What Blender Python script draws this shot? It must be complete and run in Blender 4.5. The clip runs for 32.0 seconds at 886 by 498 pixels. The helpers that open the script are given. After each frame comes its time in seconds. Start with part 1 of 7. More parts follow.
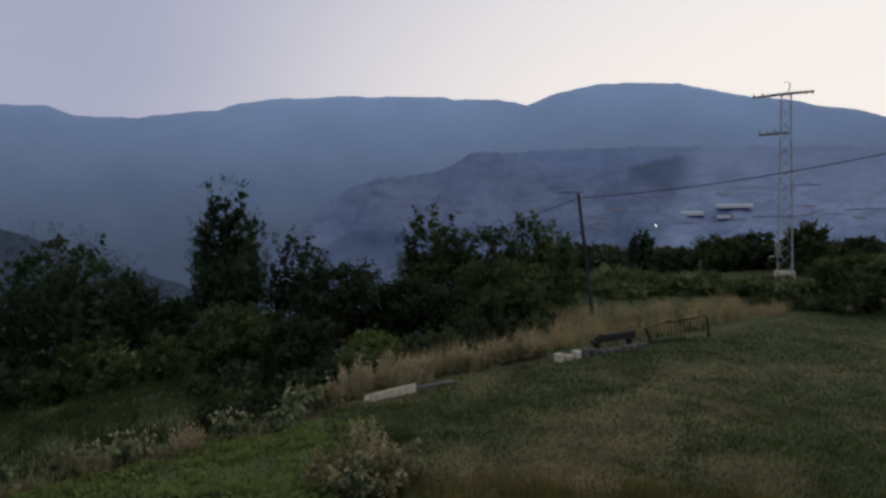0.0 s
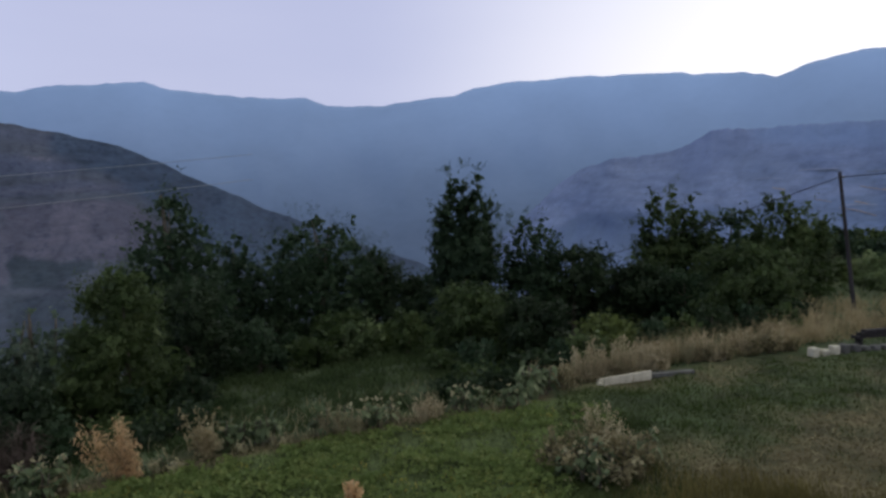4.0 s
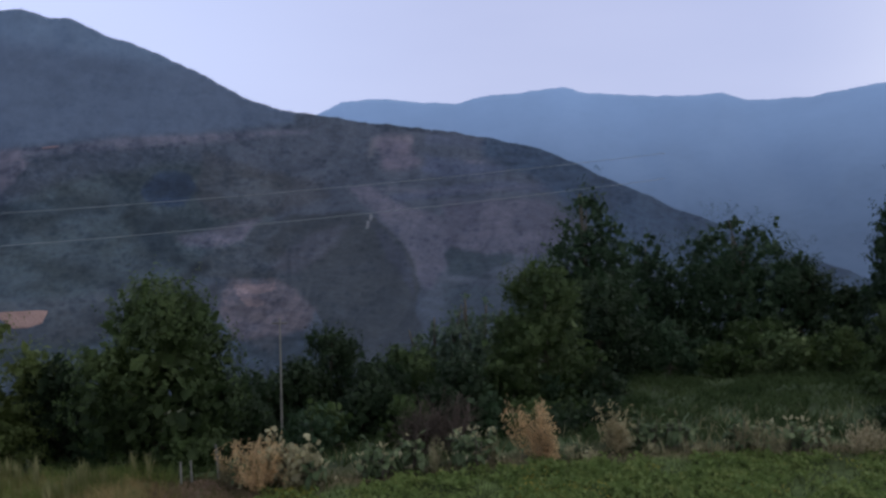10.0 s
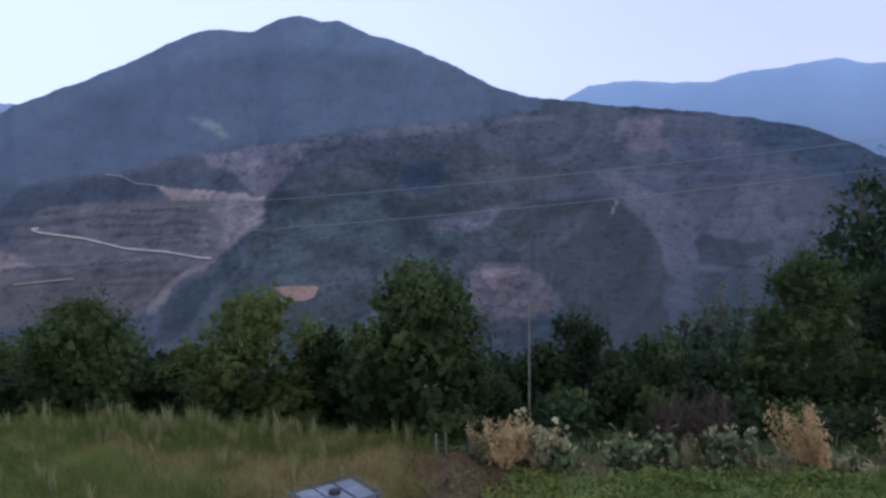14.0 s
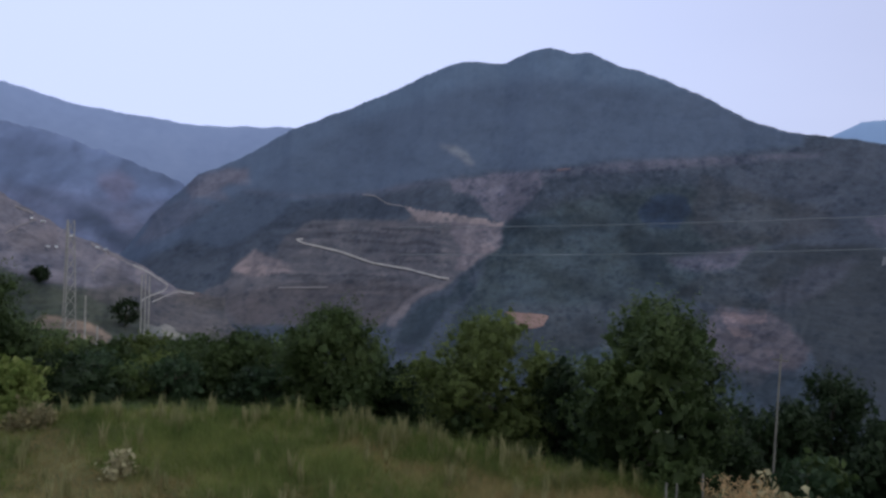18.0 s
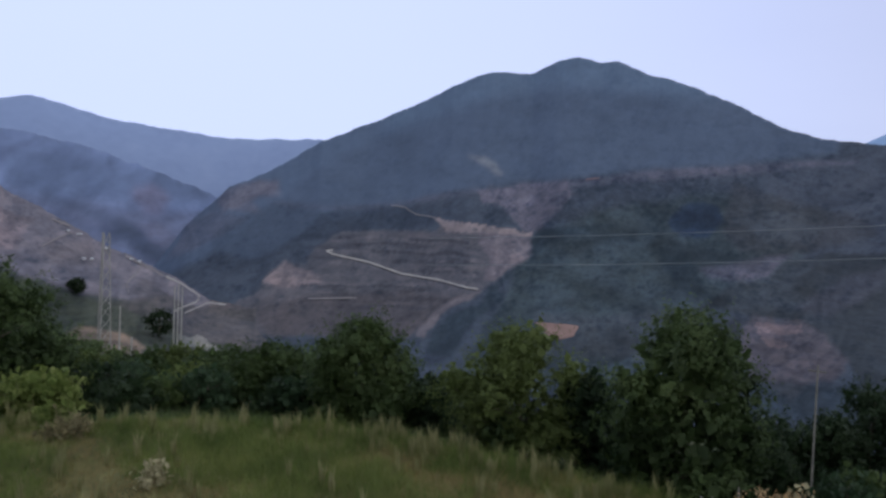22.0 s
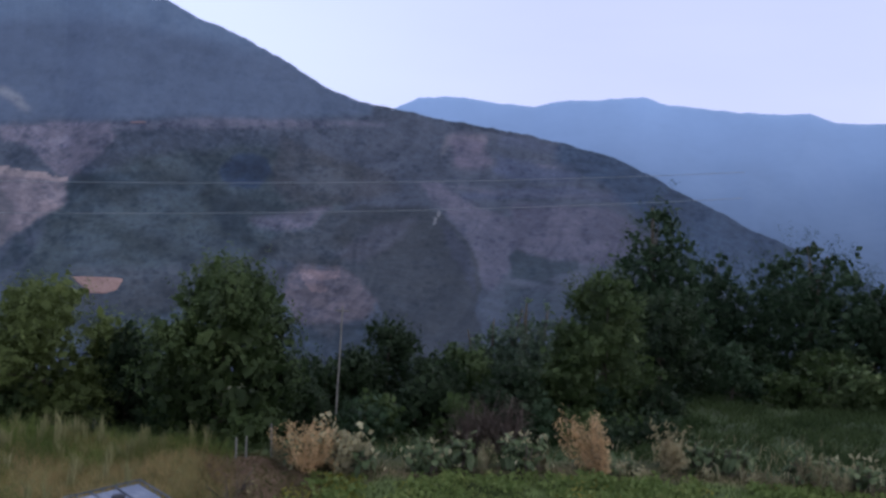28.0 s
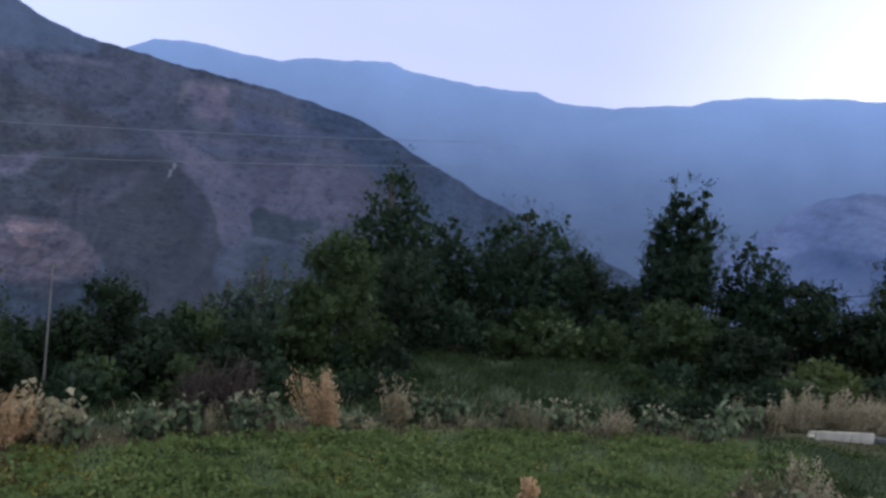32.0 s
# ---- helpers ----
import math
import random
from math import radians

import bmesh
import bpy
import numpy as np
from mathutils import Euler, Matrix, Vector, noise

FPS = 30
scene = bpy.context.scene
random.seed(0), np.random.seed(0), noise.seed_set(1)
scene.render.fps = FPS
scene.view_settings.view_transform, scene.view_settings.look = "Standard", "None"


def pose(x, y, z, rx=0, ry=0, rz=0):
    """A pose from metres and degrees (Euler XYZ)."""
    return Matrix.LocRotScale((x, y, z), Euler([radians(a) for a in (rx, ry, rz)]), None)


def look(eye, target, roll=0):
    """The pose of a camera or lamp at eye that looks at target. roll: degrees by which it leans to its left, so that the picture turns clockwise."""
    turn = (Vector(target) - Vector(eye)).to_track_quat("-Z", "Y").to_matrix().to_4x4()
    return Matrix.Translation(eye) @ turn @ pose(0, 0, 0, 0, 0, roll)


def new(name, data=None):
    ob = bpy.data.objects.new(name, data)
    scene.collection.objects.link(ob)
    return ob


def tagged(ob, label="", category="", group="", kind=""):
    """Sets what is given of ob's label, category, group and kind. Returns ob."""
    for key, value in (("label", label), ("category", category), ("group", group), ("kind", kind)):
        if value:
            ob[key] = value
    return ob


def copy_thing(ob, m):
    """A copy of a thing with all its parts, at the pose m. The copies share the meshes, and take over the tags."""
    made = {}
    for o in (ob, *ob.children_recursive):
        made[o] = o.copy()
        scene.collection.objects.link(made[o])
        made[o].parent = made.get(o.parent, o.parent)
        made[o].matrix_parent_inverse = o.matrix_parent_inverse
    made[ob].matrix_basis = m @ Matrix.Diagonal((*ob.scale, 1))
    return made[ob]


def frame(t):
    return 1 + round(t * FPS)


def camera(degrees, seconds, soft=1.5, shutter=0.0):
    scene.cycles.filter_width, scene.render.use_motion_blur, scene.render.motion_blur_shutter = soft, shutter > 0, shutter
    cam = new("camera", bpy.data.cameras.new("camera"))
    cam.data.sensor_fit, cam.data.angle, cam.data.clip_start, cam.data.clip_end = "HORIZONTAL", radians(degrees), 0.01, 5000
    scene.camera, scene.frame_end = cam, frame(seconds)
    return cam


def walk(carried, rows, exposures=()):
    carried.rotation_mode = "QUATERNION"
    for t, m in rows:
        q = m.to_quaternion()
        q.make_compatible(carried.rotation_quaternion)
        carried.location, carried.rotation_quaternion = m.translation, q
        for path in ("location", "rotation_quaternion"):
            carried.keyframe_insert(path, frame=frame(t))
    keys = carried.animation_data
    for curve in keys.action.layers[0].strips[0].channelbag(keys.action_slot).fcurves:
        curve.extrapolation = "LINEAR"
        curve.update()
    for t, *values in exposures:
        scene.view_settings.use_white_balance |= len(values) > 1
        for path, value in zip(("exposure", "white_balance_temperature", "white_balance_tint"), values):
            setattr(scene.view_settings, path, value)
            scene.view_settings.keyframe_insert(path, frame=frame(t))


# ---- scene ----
cam = camera(60.06, 32.0, soft=2.8)
EYE, TILT, LEAN, ARM = 6.0, -2.62, 0.61, 0.5
# seconds, yaw, pitch, roll of a camera held at arm's length and turned on the spot
ROWS = [
    (0.0, 0.09, -0.02, 0.14),
    (0.5, 2.21, -0.31, -0.30),
    (1.0, 4.08, -0.66, -0.52),
    (1.5, 5.73, -1.22, -0.47),
    (2.0, 7.18, -1.25, -0.78),
    (2.5, 9.61, -1.31, -0.97),
    (3.0, 12.77, -1.32, -0.90),
    (3.5, 15.30, -1.35, -0.75),
    (4.0, 17.17, -1.43, -0.44),
    (4.5, 19.74, -2.01, -0.55),
    (6.5, 25.76, -2.65, -1.03),
    (7.0, 26.26, -2.65, -0.42),
    (7.5, 29.04, -2.58, -0.23),
    (8.0, 33.77, -2.58, -0.53),
    (8.5, 38.35, -2.56, -1.06),
    (9.0, 41.72, -2.56, -1.74),
    (9.5, 44.43, -1.97, -1.86),
    (10.0, 47.04, -2.09, -1.82),
    (10.5, 49.77, -2.21, -1.60),
    (11.0, 52.41, -2.81, -1.65),
    (11.5, 54.92, -3.24, -1.10),
    (12.0, 56.96, -3.68, -0.88),
    (12.5, 60.16, -3.79, -0.91),
    (13.0, 62.29, -3.83, -1.26),
    (13.5, 64.05, -3.90, -1.48),
    (15.5, 69.48, -2.95, -4.24),
    (16.0, 72.85, -2.61, -5.47),
    (16.5, 75.93, -2.35, -5.81),
    (17.0, 78.36, -2.24, -5.79),
    (17.5, 80.34, -2.50, -5.98),
    (18.0, 82.74, -2.64, -5.27),
    (18.5, 84.57, -2.70, -4.51),
    (19.0, 85.59, -1.91, -4.23),
    (19.5, 87.38, -0.70, -4.20),
    (20.0, 88.77, -0.54, -3.76),
    (20.5, 88.76, -0.68, -3.80),
    (21.0, 88.74, -0.93, -4.02),
    (21.5, 87.99, -1.52, -4.40),
    (22.0, 84.89, -2.05, -4.91),
    (22.5, 80.22, -2.30, -5.87),
    (23.0, 74.38, -2.75, -6.38),
    (23.5, 71.63, -3.51, -6.59),
    (24.0, 69.54, -3.51, -6.73),
    (24.5, 66.40, -3.20, -6.63),
    (25.0, 63.75, -2.95, -6.75),
    (25.5, 61.66, -2.75, -6.86),
    (26.0, 58.96, -2.54, -6.65),
    (26.5, 57.23, -3.02, -6.45),
    (28.5, 50.55, -2.59, -6.50),
    (29.0, 49.31, -3.08, -6.66),
    (29.5, 47.91, -2.94, -6.84),
    (30.0, 45.21, -3.06, -7.08),
    (30.5, 41.06, -2.82, -8.03),
    (31.0, 37.85, -2.95, -8.20),
    (31.5, 35.79, -3.10, -8.72),
    (32.0, 32.95, -2.95, -8.87),
]
EXPOSURES = [(0.0, -0.77, 6950, 10), (1.0, -0.64, 6900, 10), (2.0, -0.45, 6800, 10), (4.0, -0.31, 6550, 10), (7.0, -0.17, 6350, 10), (8.0, -0.2, 6350, 7), (9.0, -0.27, 6350, 6),
             (10.0, -0.26, 6200, 10), (11.0, 0.18, 5950, 17), (12.0, 0.27, 5850, 17), (13.0, 0.2, 5800, 15), (16.0, -0.27, 6100, 10), (17.0, -0.39, 6250, 7), (18.0, -0.26, 6300, 9),
             (19.0, -0.61, 6300, 9), (20.0, -0.74, 6300, 8), (21.0, -0.52, 6300, 8), (22.0, -0.23, 6250, 9), (23.0, 0.11, 6000, 15), (24.0, 0.14, 5900, 16), (25.0, 0.0, 5900, 15),
             (26.0, -0.05, 5950, 14), (29.0, 0.09, 5880, 16), (32.0, 0.03, 5820, 16)]
walk(cam, [(t, pose(0, 0, EYE, TILT, LEAN, 0) @ pose(-ARM * math.sin(radians(yaw)), ARM * math.cos(radians(yaw)), 0, 90 + pitch, roll, yaw))
           for t, yaw, pitch, roll in ROWS], EXPOSURES)

# ---- sky and sun ----
world = bpy.data.worlds.new("dusk_sky")
scene.world = world
world.use_nodes = True
wn, wl = world.node_tree.nodes, world.node_tree.links
wn.clear()
w_out = wn.new("ShaderNodeOutputWorld")
w_bg = wn.new("ShaderNodeBackground")
w_sky = wn.new("ShaderNodeTexSky")
w_sky.sky_type, w_sky.sun_disc = "NISHITA", False
SUN_AZ, SUN_EL = -48.0, 9.0
w_sky.sun_elevation, w_sky.sun_rotation = radians(SUN_EL), radians(-SUN_AZ)
w_sky.dust_density, w_sky.air_density, w_sky.ozone_density = 2.0, 1.0, 2.5
w_scale = wn.new("ShaderNodeVectorMath")
w_scale.operation = "SCALE"
w_scale.inputs["Scale"].default_value = 0.10
wl.new(w_sky.outputs[0], w_scale.inputs[0])
# thin high cloud: a pale even veil with faint streaks over the clear sky
w_co = wn.new("ShaderNodeTexCoord")
w_map = wn.new("ShaderNodeMapping")
w_map.inputs["Scale"].default_value = (1.2, 1.2, 5.0)
w_noise = wn.new("ShaderNodeTexNoise")
w_noise.inputs["Scale"].default_value, w_noise.inputs["Detail"].default_value = 1.6, 5.0
wl.new(w_co.outputs["Generated"], w_map.inputs[0])
wl.new(w_map.outputs[0], w_noise.inputs["Vector"])
w_ramp = wn.new("ShaderNodeValToRGB")
w_ramp.color_ramp.elements[0].position, w_ramp.color_ramp.elements[0].color = 0.3, (0.66, 0.7, 1.0, 1)
w_ramp.color_ramp.elements[1].position, w_ramp.color_ramp.elements[1].color = 0.75, (0.72, 0.755, 1.05, 1)
wl.new(w_noise.outputs[0], w_ramp.inputs[0])
w_mix = wn.new("ShaderNodeMix")
w_mix.data_type = "RGBA"
w_mix.inputs["Factor"].default_value = 0.8
wl.new(w_scale.outputs[0], w_mix.inputs[6])
wl.new(w_ramp.outputs[0], w_mix.inputs[7])
# the sky overhead, out of view, is tinted greenish grey to colour the ground's light
w_sep = wn.new("ShaderNodeSeparateXYZ")
wl.new(w_co.outputs["Generated"], w_sep.inputs[0])
w_high = wn.new("ShaderNodeMapRange")
w_high.interpolation_type = "SMOOTHSTEP"
w_high.inputs["From Min"].default_value, w_high.inputs["From Max"].default_value = 0.34, 0.75
wl.new(w_sep.outputs["Z"], w_high.inputs["Value"])
w_over = wn.new("ShaderNodeMix")
w_over.data_type = "RGBA"
w_over.inputs[7].default_value = (0.88, 0.92, 0.83, 1)
wl.new(w_high.outputs[0], w_over.inputs["Factor"])
wl.new(w_mix.outputs[2], w_over.inputs[6])
# the low sun lights the cloud veil towards the west
w_dot = wn.new("ShaderNodeVectorMath")
w_dot.operation = "DOT_PRODUCT"
w_dot.inputs[1].default_value = (-math.sin(radians(SUN_AZ)) * 0.98, math.cos(radians(SUN_AZ)) * 0.98, 0.17)
wl.new(w_co.outputs["Generated"], w_dot.inputs[0])
w_range = wn.new("ShaderNodeMapRange")
w_range.interpolation_type = "SMOOTHSTEP"
w_range.inputs["From Min"].default_value, w_range.inputs["From Max"].default_value = 0.32, 1.05
wl.new(w_dot.outputs["Value"], w_range.inputs["Value"])
w_glow = wn.new("ShaderNodeMix")
w_glow.data_type = "RGBA"
w_glow.inputs[7].default_value = (1.33, 1.34, 1.41, 1)
wl.new(w_range.outputs[0], w_glow.inputs["Factor"])
wl.new(w_over.outputs[2], w_glow.inputs[6])
# and warms it low down
w_low = wn.new("ShaderNodeMapRange")
w_low.interpolation_type = "SMOOTHSTEP"
for key, v in (("From Min", 0.1), ("From Max", 0.36), ("To Min", 1.0), ("To Max", 0.0)):
    w_low.inputs[key].default_value = v
wl.new(w_sep.outputs["Z"], w_low.inputs["Value"])
w_both = wn.new("ShaderNodeMath")
w_both.operation = "MULTIPLY"
wl.new(w_low.outputs[0], w_both.inputs[0])
wl.new(w_range.outputs[0], w_both.inputs[1])
w_warm = wn.new("ShaderNodeMix")
w_warm.data_type = "RGBA"
w_warm.inputs[7].default_value = (1.39, 1.34, 1.33, 1)
wl.new(w_both.outputs[0], w_warm.inputs["Factor"])
wl.new(w_glow.outputs[2], w_warm.inputs[6])
# the clearer eastern sky is bluer and brighter
w_far = wn.new("ShaderNodeVectorMath")
w_far.operation = "DOT_PRODUCT"
w_far.inputs[1].default_value = (-math.sin(radians(108)), math.cos(radians(108)), 0.0)
wl.new(w_co.outputs["Generated"], w_far.inputs[0])
w_clear = wn.new("ShaderNodeMapRange")
w_clear.interpolation_type = "SMOOTHSTEP"
w_clear.inputs["From Min"].default_value, w_clear.inputs["From Max"].default_value = 0.35, 1.05
wl.new(w_far.outputs["Value"], w_clear.inputs["Value"])
w_east = wn.new("ShaderNodeMix")
w_east.data_type = "RGBA"
w_east.inputs[7].default_value = (0.735, 0.825, 1.17, 1)
wl.new(w_clear.outputs[0], w_east.inputs["Factor"])
wl.new(w_warm.outputs[2], w_east.inputs[6])
wl.new(w_east.outputs[2], w_bg.inputs["Color"])
w_bg.inputs["Strength"].default_value = 1.12
wl.new(w_bg.outputs[0], w_out.inputs[0])

sun = new("sun", bpy.data.lights.new("sun", "SUN"))
sun.data.energy, sun.data.angle, sun.data.color = 0.2, radians(25), (1.0, 0.86, 0.76)
sun.matrix_basis = look((60, 50, 40), (0, 0, 0))


# ---- materials ----
def material(name, colours, scale=1.0, fine=8.0, rough=0.9, bump=0.3, metal=0.0, island=False, spec=0.12, stretch=(1, 1, 1), span=None):
    """A surface of two or three colours mixed by noise at two scales, with relief. island: each loose piece takes its own shade."""
    m = bpy.data.materials.new(name)
    m.use_nodes = True
    n, l = m.node_tree.nodes, m.node_tree.links
    b = n["Principled BSDF"]
    b.inputs["Roughness"].default_value, b.inputs["Metallic"].default_value = rough, metal
    b.inputs["Specular IOR Level"].default_value = spec
    g = n.new("ShaderNodeNewGeometry")
    mp = n.new("ShaderNodeMapping")
    mp.inputs["Scale"].default_value = stretch
    l.new(g.outputs["Position"], mp.inputs[0])
    n1 = n.new("ShaderNodeTexNoise")
    n1.inputs["Scale"].default_value, n1.inputs["Detail"].default_value, n1.inputs["Roughness"].default_value = scale, 6, 0.6
    l.new(mp.outputs[0], n1.inputs["Vector"])
    n2 = n.new("ShaderNodeTexNoise")
    n2.inputs["Scale"].default_value, n2.inputs["Detail"].default_value = scale * fine, 4
    l.new(mp.outputs[0], n2.inputs["Vector"])
    mx = n.new("ShaderNodeMath")
    mx.operation = "MULTIPLY_ADD"
    mx.inputs[1].default_value, mx.inputs[2].default_value = 0.35, 0.0
    l.new(n2.outputs[0], mx.inputs[0])
    ad = n.new("ShaderNodeMath")
    ad.operation = "MULTIPLY_ADD"
    ad.inputs[1].default_value = 0.65
    l.new(n1.outputs[0], ad.inputs[0])
    l.new(mx.outputs[0], ad.inputs[2])
    value = ad.outputs[0]
    if island:
        sc = n.new("ShaderNodeMapRange")
        for key, v in (("From Min", 0.32), ("From Max", 0.68), ("To Min", 0.0), ("To Max", 0.7)):
            sc.inputs[key].default_value = v
        l.new(value, sc.inputs["Value"])
        mi = n.new("ShaderNodeMath")
        mi.operation = "MULTIPLY_ADD"
        mi.inputs[1].default_value = 0.3 * float(island)
        l.new(g.outputs["Random Per Island"], mi.inputs[0])
        l.new(sc.outputs[0], mi.inputs[2])
        value = mi.outputs[0]
    r = n.new("ShaderNodeValToRGB")
    lo, hi = (0.15, 0.85) if island else (0.33, 0.67)
    lo, hi = span or (lo, hi)
    for i, c in enumerate(colours):
        at = lo + (hi - lo) * i / (len(colours) - 1)
        e = r.color_ramp.elements[i] if i < 2 else r.color_ramp.elements.new(at)
        e.color = (*c, 1)
    for i in range(len(colours)):
        r.color_ramp.elements[i].position = lo + (hi - lo) * i / (len(colours) - 1)
    if len(colours) == 3:
        for e, c in zip(r.color_ramp.elements, colours):
            e.color = (*c, 1)
    l.new(value, r.inputs[0])
    l.new(r.outputs[0], b.inputs["Base Color"])
    if island:
        # thin blades let part of the light through
        tr, mix = n.new("ShaderNodeBsdfTranslucent"), n.new("ShaderNodeMixShader")
        mix.inputs[0].default_value = 0.4
        l.new(r.outputs[0], tr.inputs["Color"])
        l.new(b.outputs[0], mix.inputs[1])
        l.new(tr.outputs[0], mix.inputs[2])
        l.new(mix.outputs[0], n["Material Output"].inputs["Surface"])
    if bump:
        bp = n.new("ShaderNodeBump")
        bp.inputs["Strength"].default_value, bp.inputs["Distance"].default_value = bump, 0.3 / scale
        l.new(n2.outputs[0], bp.inputs["Height"])
        l.new(bp.outputs[0], b.inputs["Normal"])
    return m


def cover_material(name, scale, fine, rough=0.95, low=0.72, high=1.3, stretch=(1, 1, 1)):
    """Ground whose colour is given vertex by vertex, broken up by noise at two scales."""
    m = bpy.data.materials.new(name)
    m.use_nodes = True
    n, l = m.node_tree.nodes, m.node_tree.links
    b = n["Principled BSDF"]
    b.inputs["Roughness"].default_value, b.inputs["Specular IOR Level"].default_value = rough, 0.15
    at = n.new("ShaderNodeAttribute")
    at.attribute_name = "cover"
    g, mp = n.new("ShaderNodeNewGeometry"), n.new("ShaderNodeMapping")
    mp.inputs["Scale"].default_value = stretch
    l.new(g.outputs["Position"], mp.inputs[0])
    colour = at.outputs["Color"]
    for s, lo, hi in ((scale, low, high), (scale * fine, 1 - (1 - low) * 0.8, 1 + (high - 1) * 0.8)):
        t, r, x = n.new("ShaderNodeTexNoise"), n.new("ShaderNodeMapRange"), n.new("ShaderNodeVectorMath")
        t.inputs["Scale"].default_value, t.inputs["Detail"].default_value = s, 5
        l.new(mp.outputs[0], t.inputs["Vector"])
        for key, v in (("From Min", 0.36), ("From Max", 0.64), ("To Min", lo), ("To Max", hi)):
            r.inputs[key].default_value = v
        l.new(t.outputs[0], r.inputs["Value"])
        k = n.new("ShaderNodeMix")
        k.inputs[2].default_value = 1.0
        l.new(at.outputs["Alpha"], k.inputs["Factor"])
        l.new(r.outputs[0], k.inputs[3])
        x.operation = "SCALE"
        l.new(colour, x.inputs[0])
        l.new(k.outputs[0], x.inputs["Scale"])
        colour = x.outputs[0]
    l.new(colour, b.inputs["Base Color"])
    return m


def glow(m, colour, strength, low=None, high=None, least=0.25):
    """Light given off: a lamp's, or haze imitated by emission on a backdrop kilometres away, stronger with height from
    low to high.
    """
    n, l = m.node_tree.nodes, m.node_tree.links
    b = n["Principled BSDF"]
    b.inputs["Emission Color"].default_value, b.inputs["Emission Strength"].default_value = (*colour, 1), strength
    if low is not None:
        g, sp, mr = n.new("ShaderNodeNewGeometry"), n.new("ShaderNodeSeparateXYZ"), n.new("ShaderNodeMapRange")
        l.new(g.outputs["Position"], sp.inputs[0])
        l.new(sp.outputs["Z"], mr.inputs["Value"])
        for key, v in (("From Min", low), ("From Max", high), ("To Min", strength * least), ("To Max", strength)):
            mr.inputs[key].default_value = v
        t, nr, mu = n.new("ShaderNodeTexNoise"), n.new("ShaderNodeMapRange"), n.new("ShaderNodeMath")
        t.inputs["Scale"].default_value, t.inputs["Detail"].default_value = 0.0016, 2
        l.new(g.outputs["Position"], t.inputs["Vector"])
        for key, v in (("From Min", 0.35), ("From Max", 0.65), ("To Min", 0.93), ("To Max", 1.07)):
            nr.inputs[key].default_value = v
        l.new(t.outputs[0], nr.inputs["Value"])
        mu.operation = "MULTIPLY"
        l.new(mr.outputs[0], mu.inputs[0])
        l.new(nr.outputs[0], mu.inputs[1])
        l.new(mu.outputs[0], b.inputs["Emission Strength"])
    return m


M_GRASS = material("short_grass", [(0.0242, 0.0356, 0.0132), (0.0483, 0.0655, 0.0213), (0.103, 0.0954, 0.0494)], 0.14, 6, bump=0, island=0.5)
M_PATH = material("bare_brown_path", [(0.0615, 0.041, 0.0298), (0.105, 0.0691, 0.0533), (0.16, 0.108, 0.0799)], 0.9, 6, bump=0.5)
M_CROP = material("crop_leaves", [(0.104, 0.152, 0.0458), (0.152, 0.199, 0.0629), (0.225, 0.24, 0.0858)], 1.3, 4, bump=0, island=0.4, rough=0.65, spec=0.2)
M_YELLOW = material("yellowing_leaves", [(0.135, 0.16, 0.0365), (0.332, 0.297, 0.0731), (0.45, 0.333, 0.11)], 0.8, 6, bump=0, island=0.4, rough=0.6)
M_TALL = material("tall_meadow_grass", [(0.159, 0.125, 0.0583), (0.265, 0.201, 0.0975), (0.392, 0.302, 0.159)], 0.3, 5, bump=0, island=True)
M_SEED = material("green_seed_heads", [(0.16, 0.165, 0.075), (0.23, 0.225, 0.11), (0.33, 0.3, 0.17)], 0.4, 5, bump=0, island=True)
M_STRAW = material("dry_straw_weed", [(0.124, 0.103, 0.0583), (0.232, 0.206, 0.126), (0.331, 0.319, 0.198)], 0.7, 6, bump=0, island=True)
M_TAN = material("withered_orange_foliage", [(0.403, 0.262, 0.137), (0.578, 0.401, 0.225), (0.753, 0.562, 0.346)], 0.9, 6, bump=0, island=True)
M_KALE = material("grey_green_kale_leaf", [(0.0407, 0.0616, 0.0281), (0.0909, 0.123, 0.0617), (0.239, 0.27, 0.15)], 0.9, 6, bump=0, island=True, rough=0.55, spec=0.2)
M_PALE = material("pale_dry_leaf", [(0.199, 0.18, 0.104), (0.325, 0.295, 0.185), (0.449, 0.422, 0.281)], 0.9, 6, bump=0, island=True)
M_LEAF = material("tree_leaf_green", [(0.0236, 0.0404, 0.0155), (0.053, 0.0813, 0.0278), (0.101, 0.132, 0.05)], 0.35, 5, bump=0, island=0.4, rough=0.6, spec=0.2)
M_LEAF2 = material("tree_leaf_blue_green", [(0.0166, 0.0329, 0.0169), (0.0332, 0.0607, 0.0305), (0.0661, 0.0993, 0.0531)], 0.35, 5, bump=0, island=0.4, rough=0.6, spec=0.2)
M_LEAF3 = material("tree_leaf_yellow_green", [(0.0495, 0.0688, 0.0197), (0.098, 0.128, 0.0395), (0.169, 0.196, 0.0659)], 0.35, 5, bump=0, island=0.4, rough=0.6, spec=0.2)
M_ELDER = material("elder_flower_heads", [(0.0665, 0.0997, 0.0238), (0.146, 0.186, 0.0536), (0.266, 0.293, 0.119)], 0.8, 5, bump=0, island=True, rough=0.6)
M_YOUNG = material("young_poplar_leaf", [(0.0437, 0.0715, 0.0469), (0.0903, 0.129, 0.0854), (0.218, 0.25, 0.187)], 0.9, 5, bump=0, island=0.7, rough=0.55, spec=0.25)
M_DARK = material("shrub_leaf_dark", [(0.0108, 0.0217, 0.0103), (0.0244, 0.0423, 0.0188), (0.0461, 0.0691, 0.0301)], 0.35, 5, bump=0, island=0.4, rough=0.6, spec=0.2)
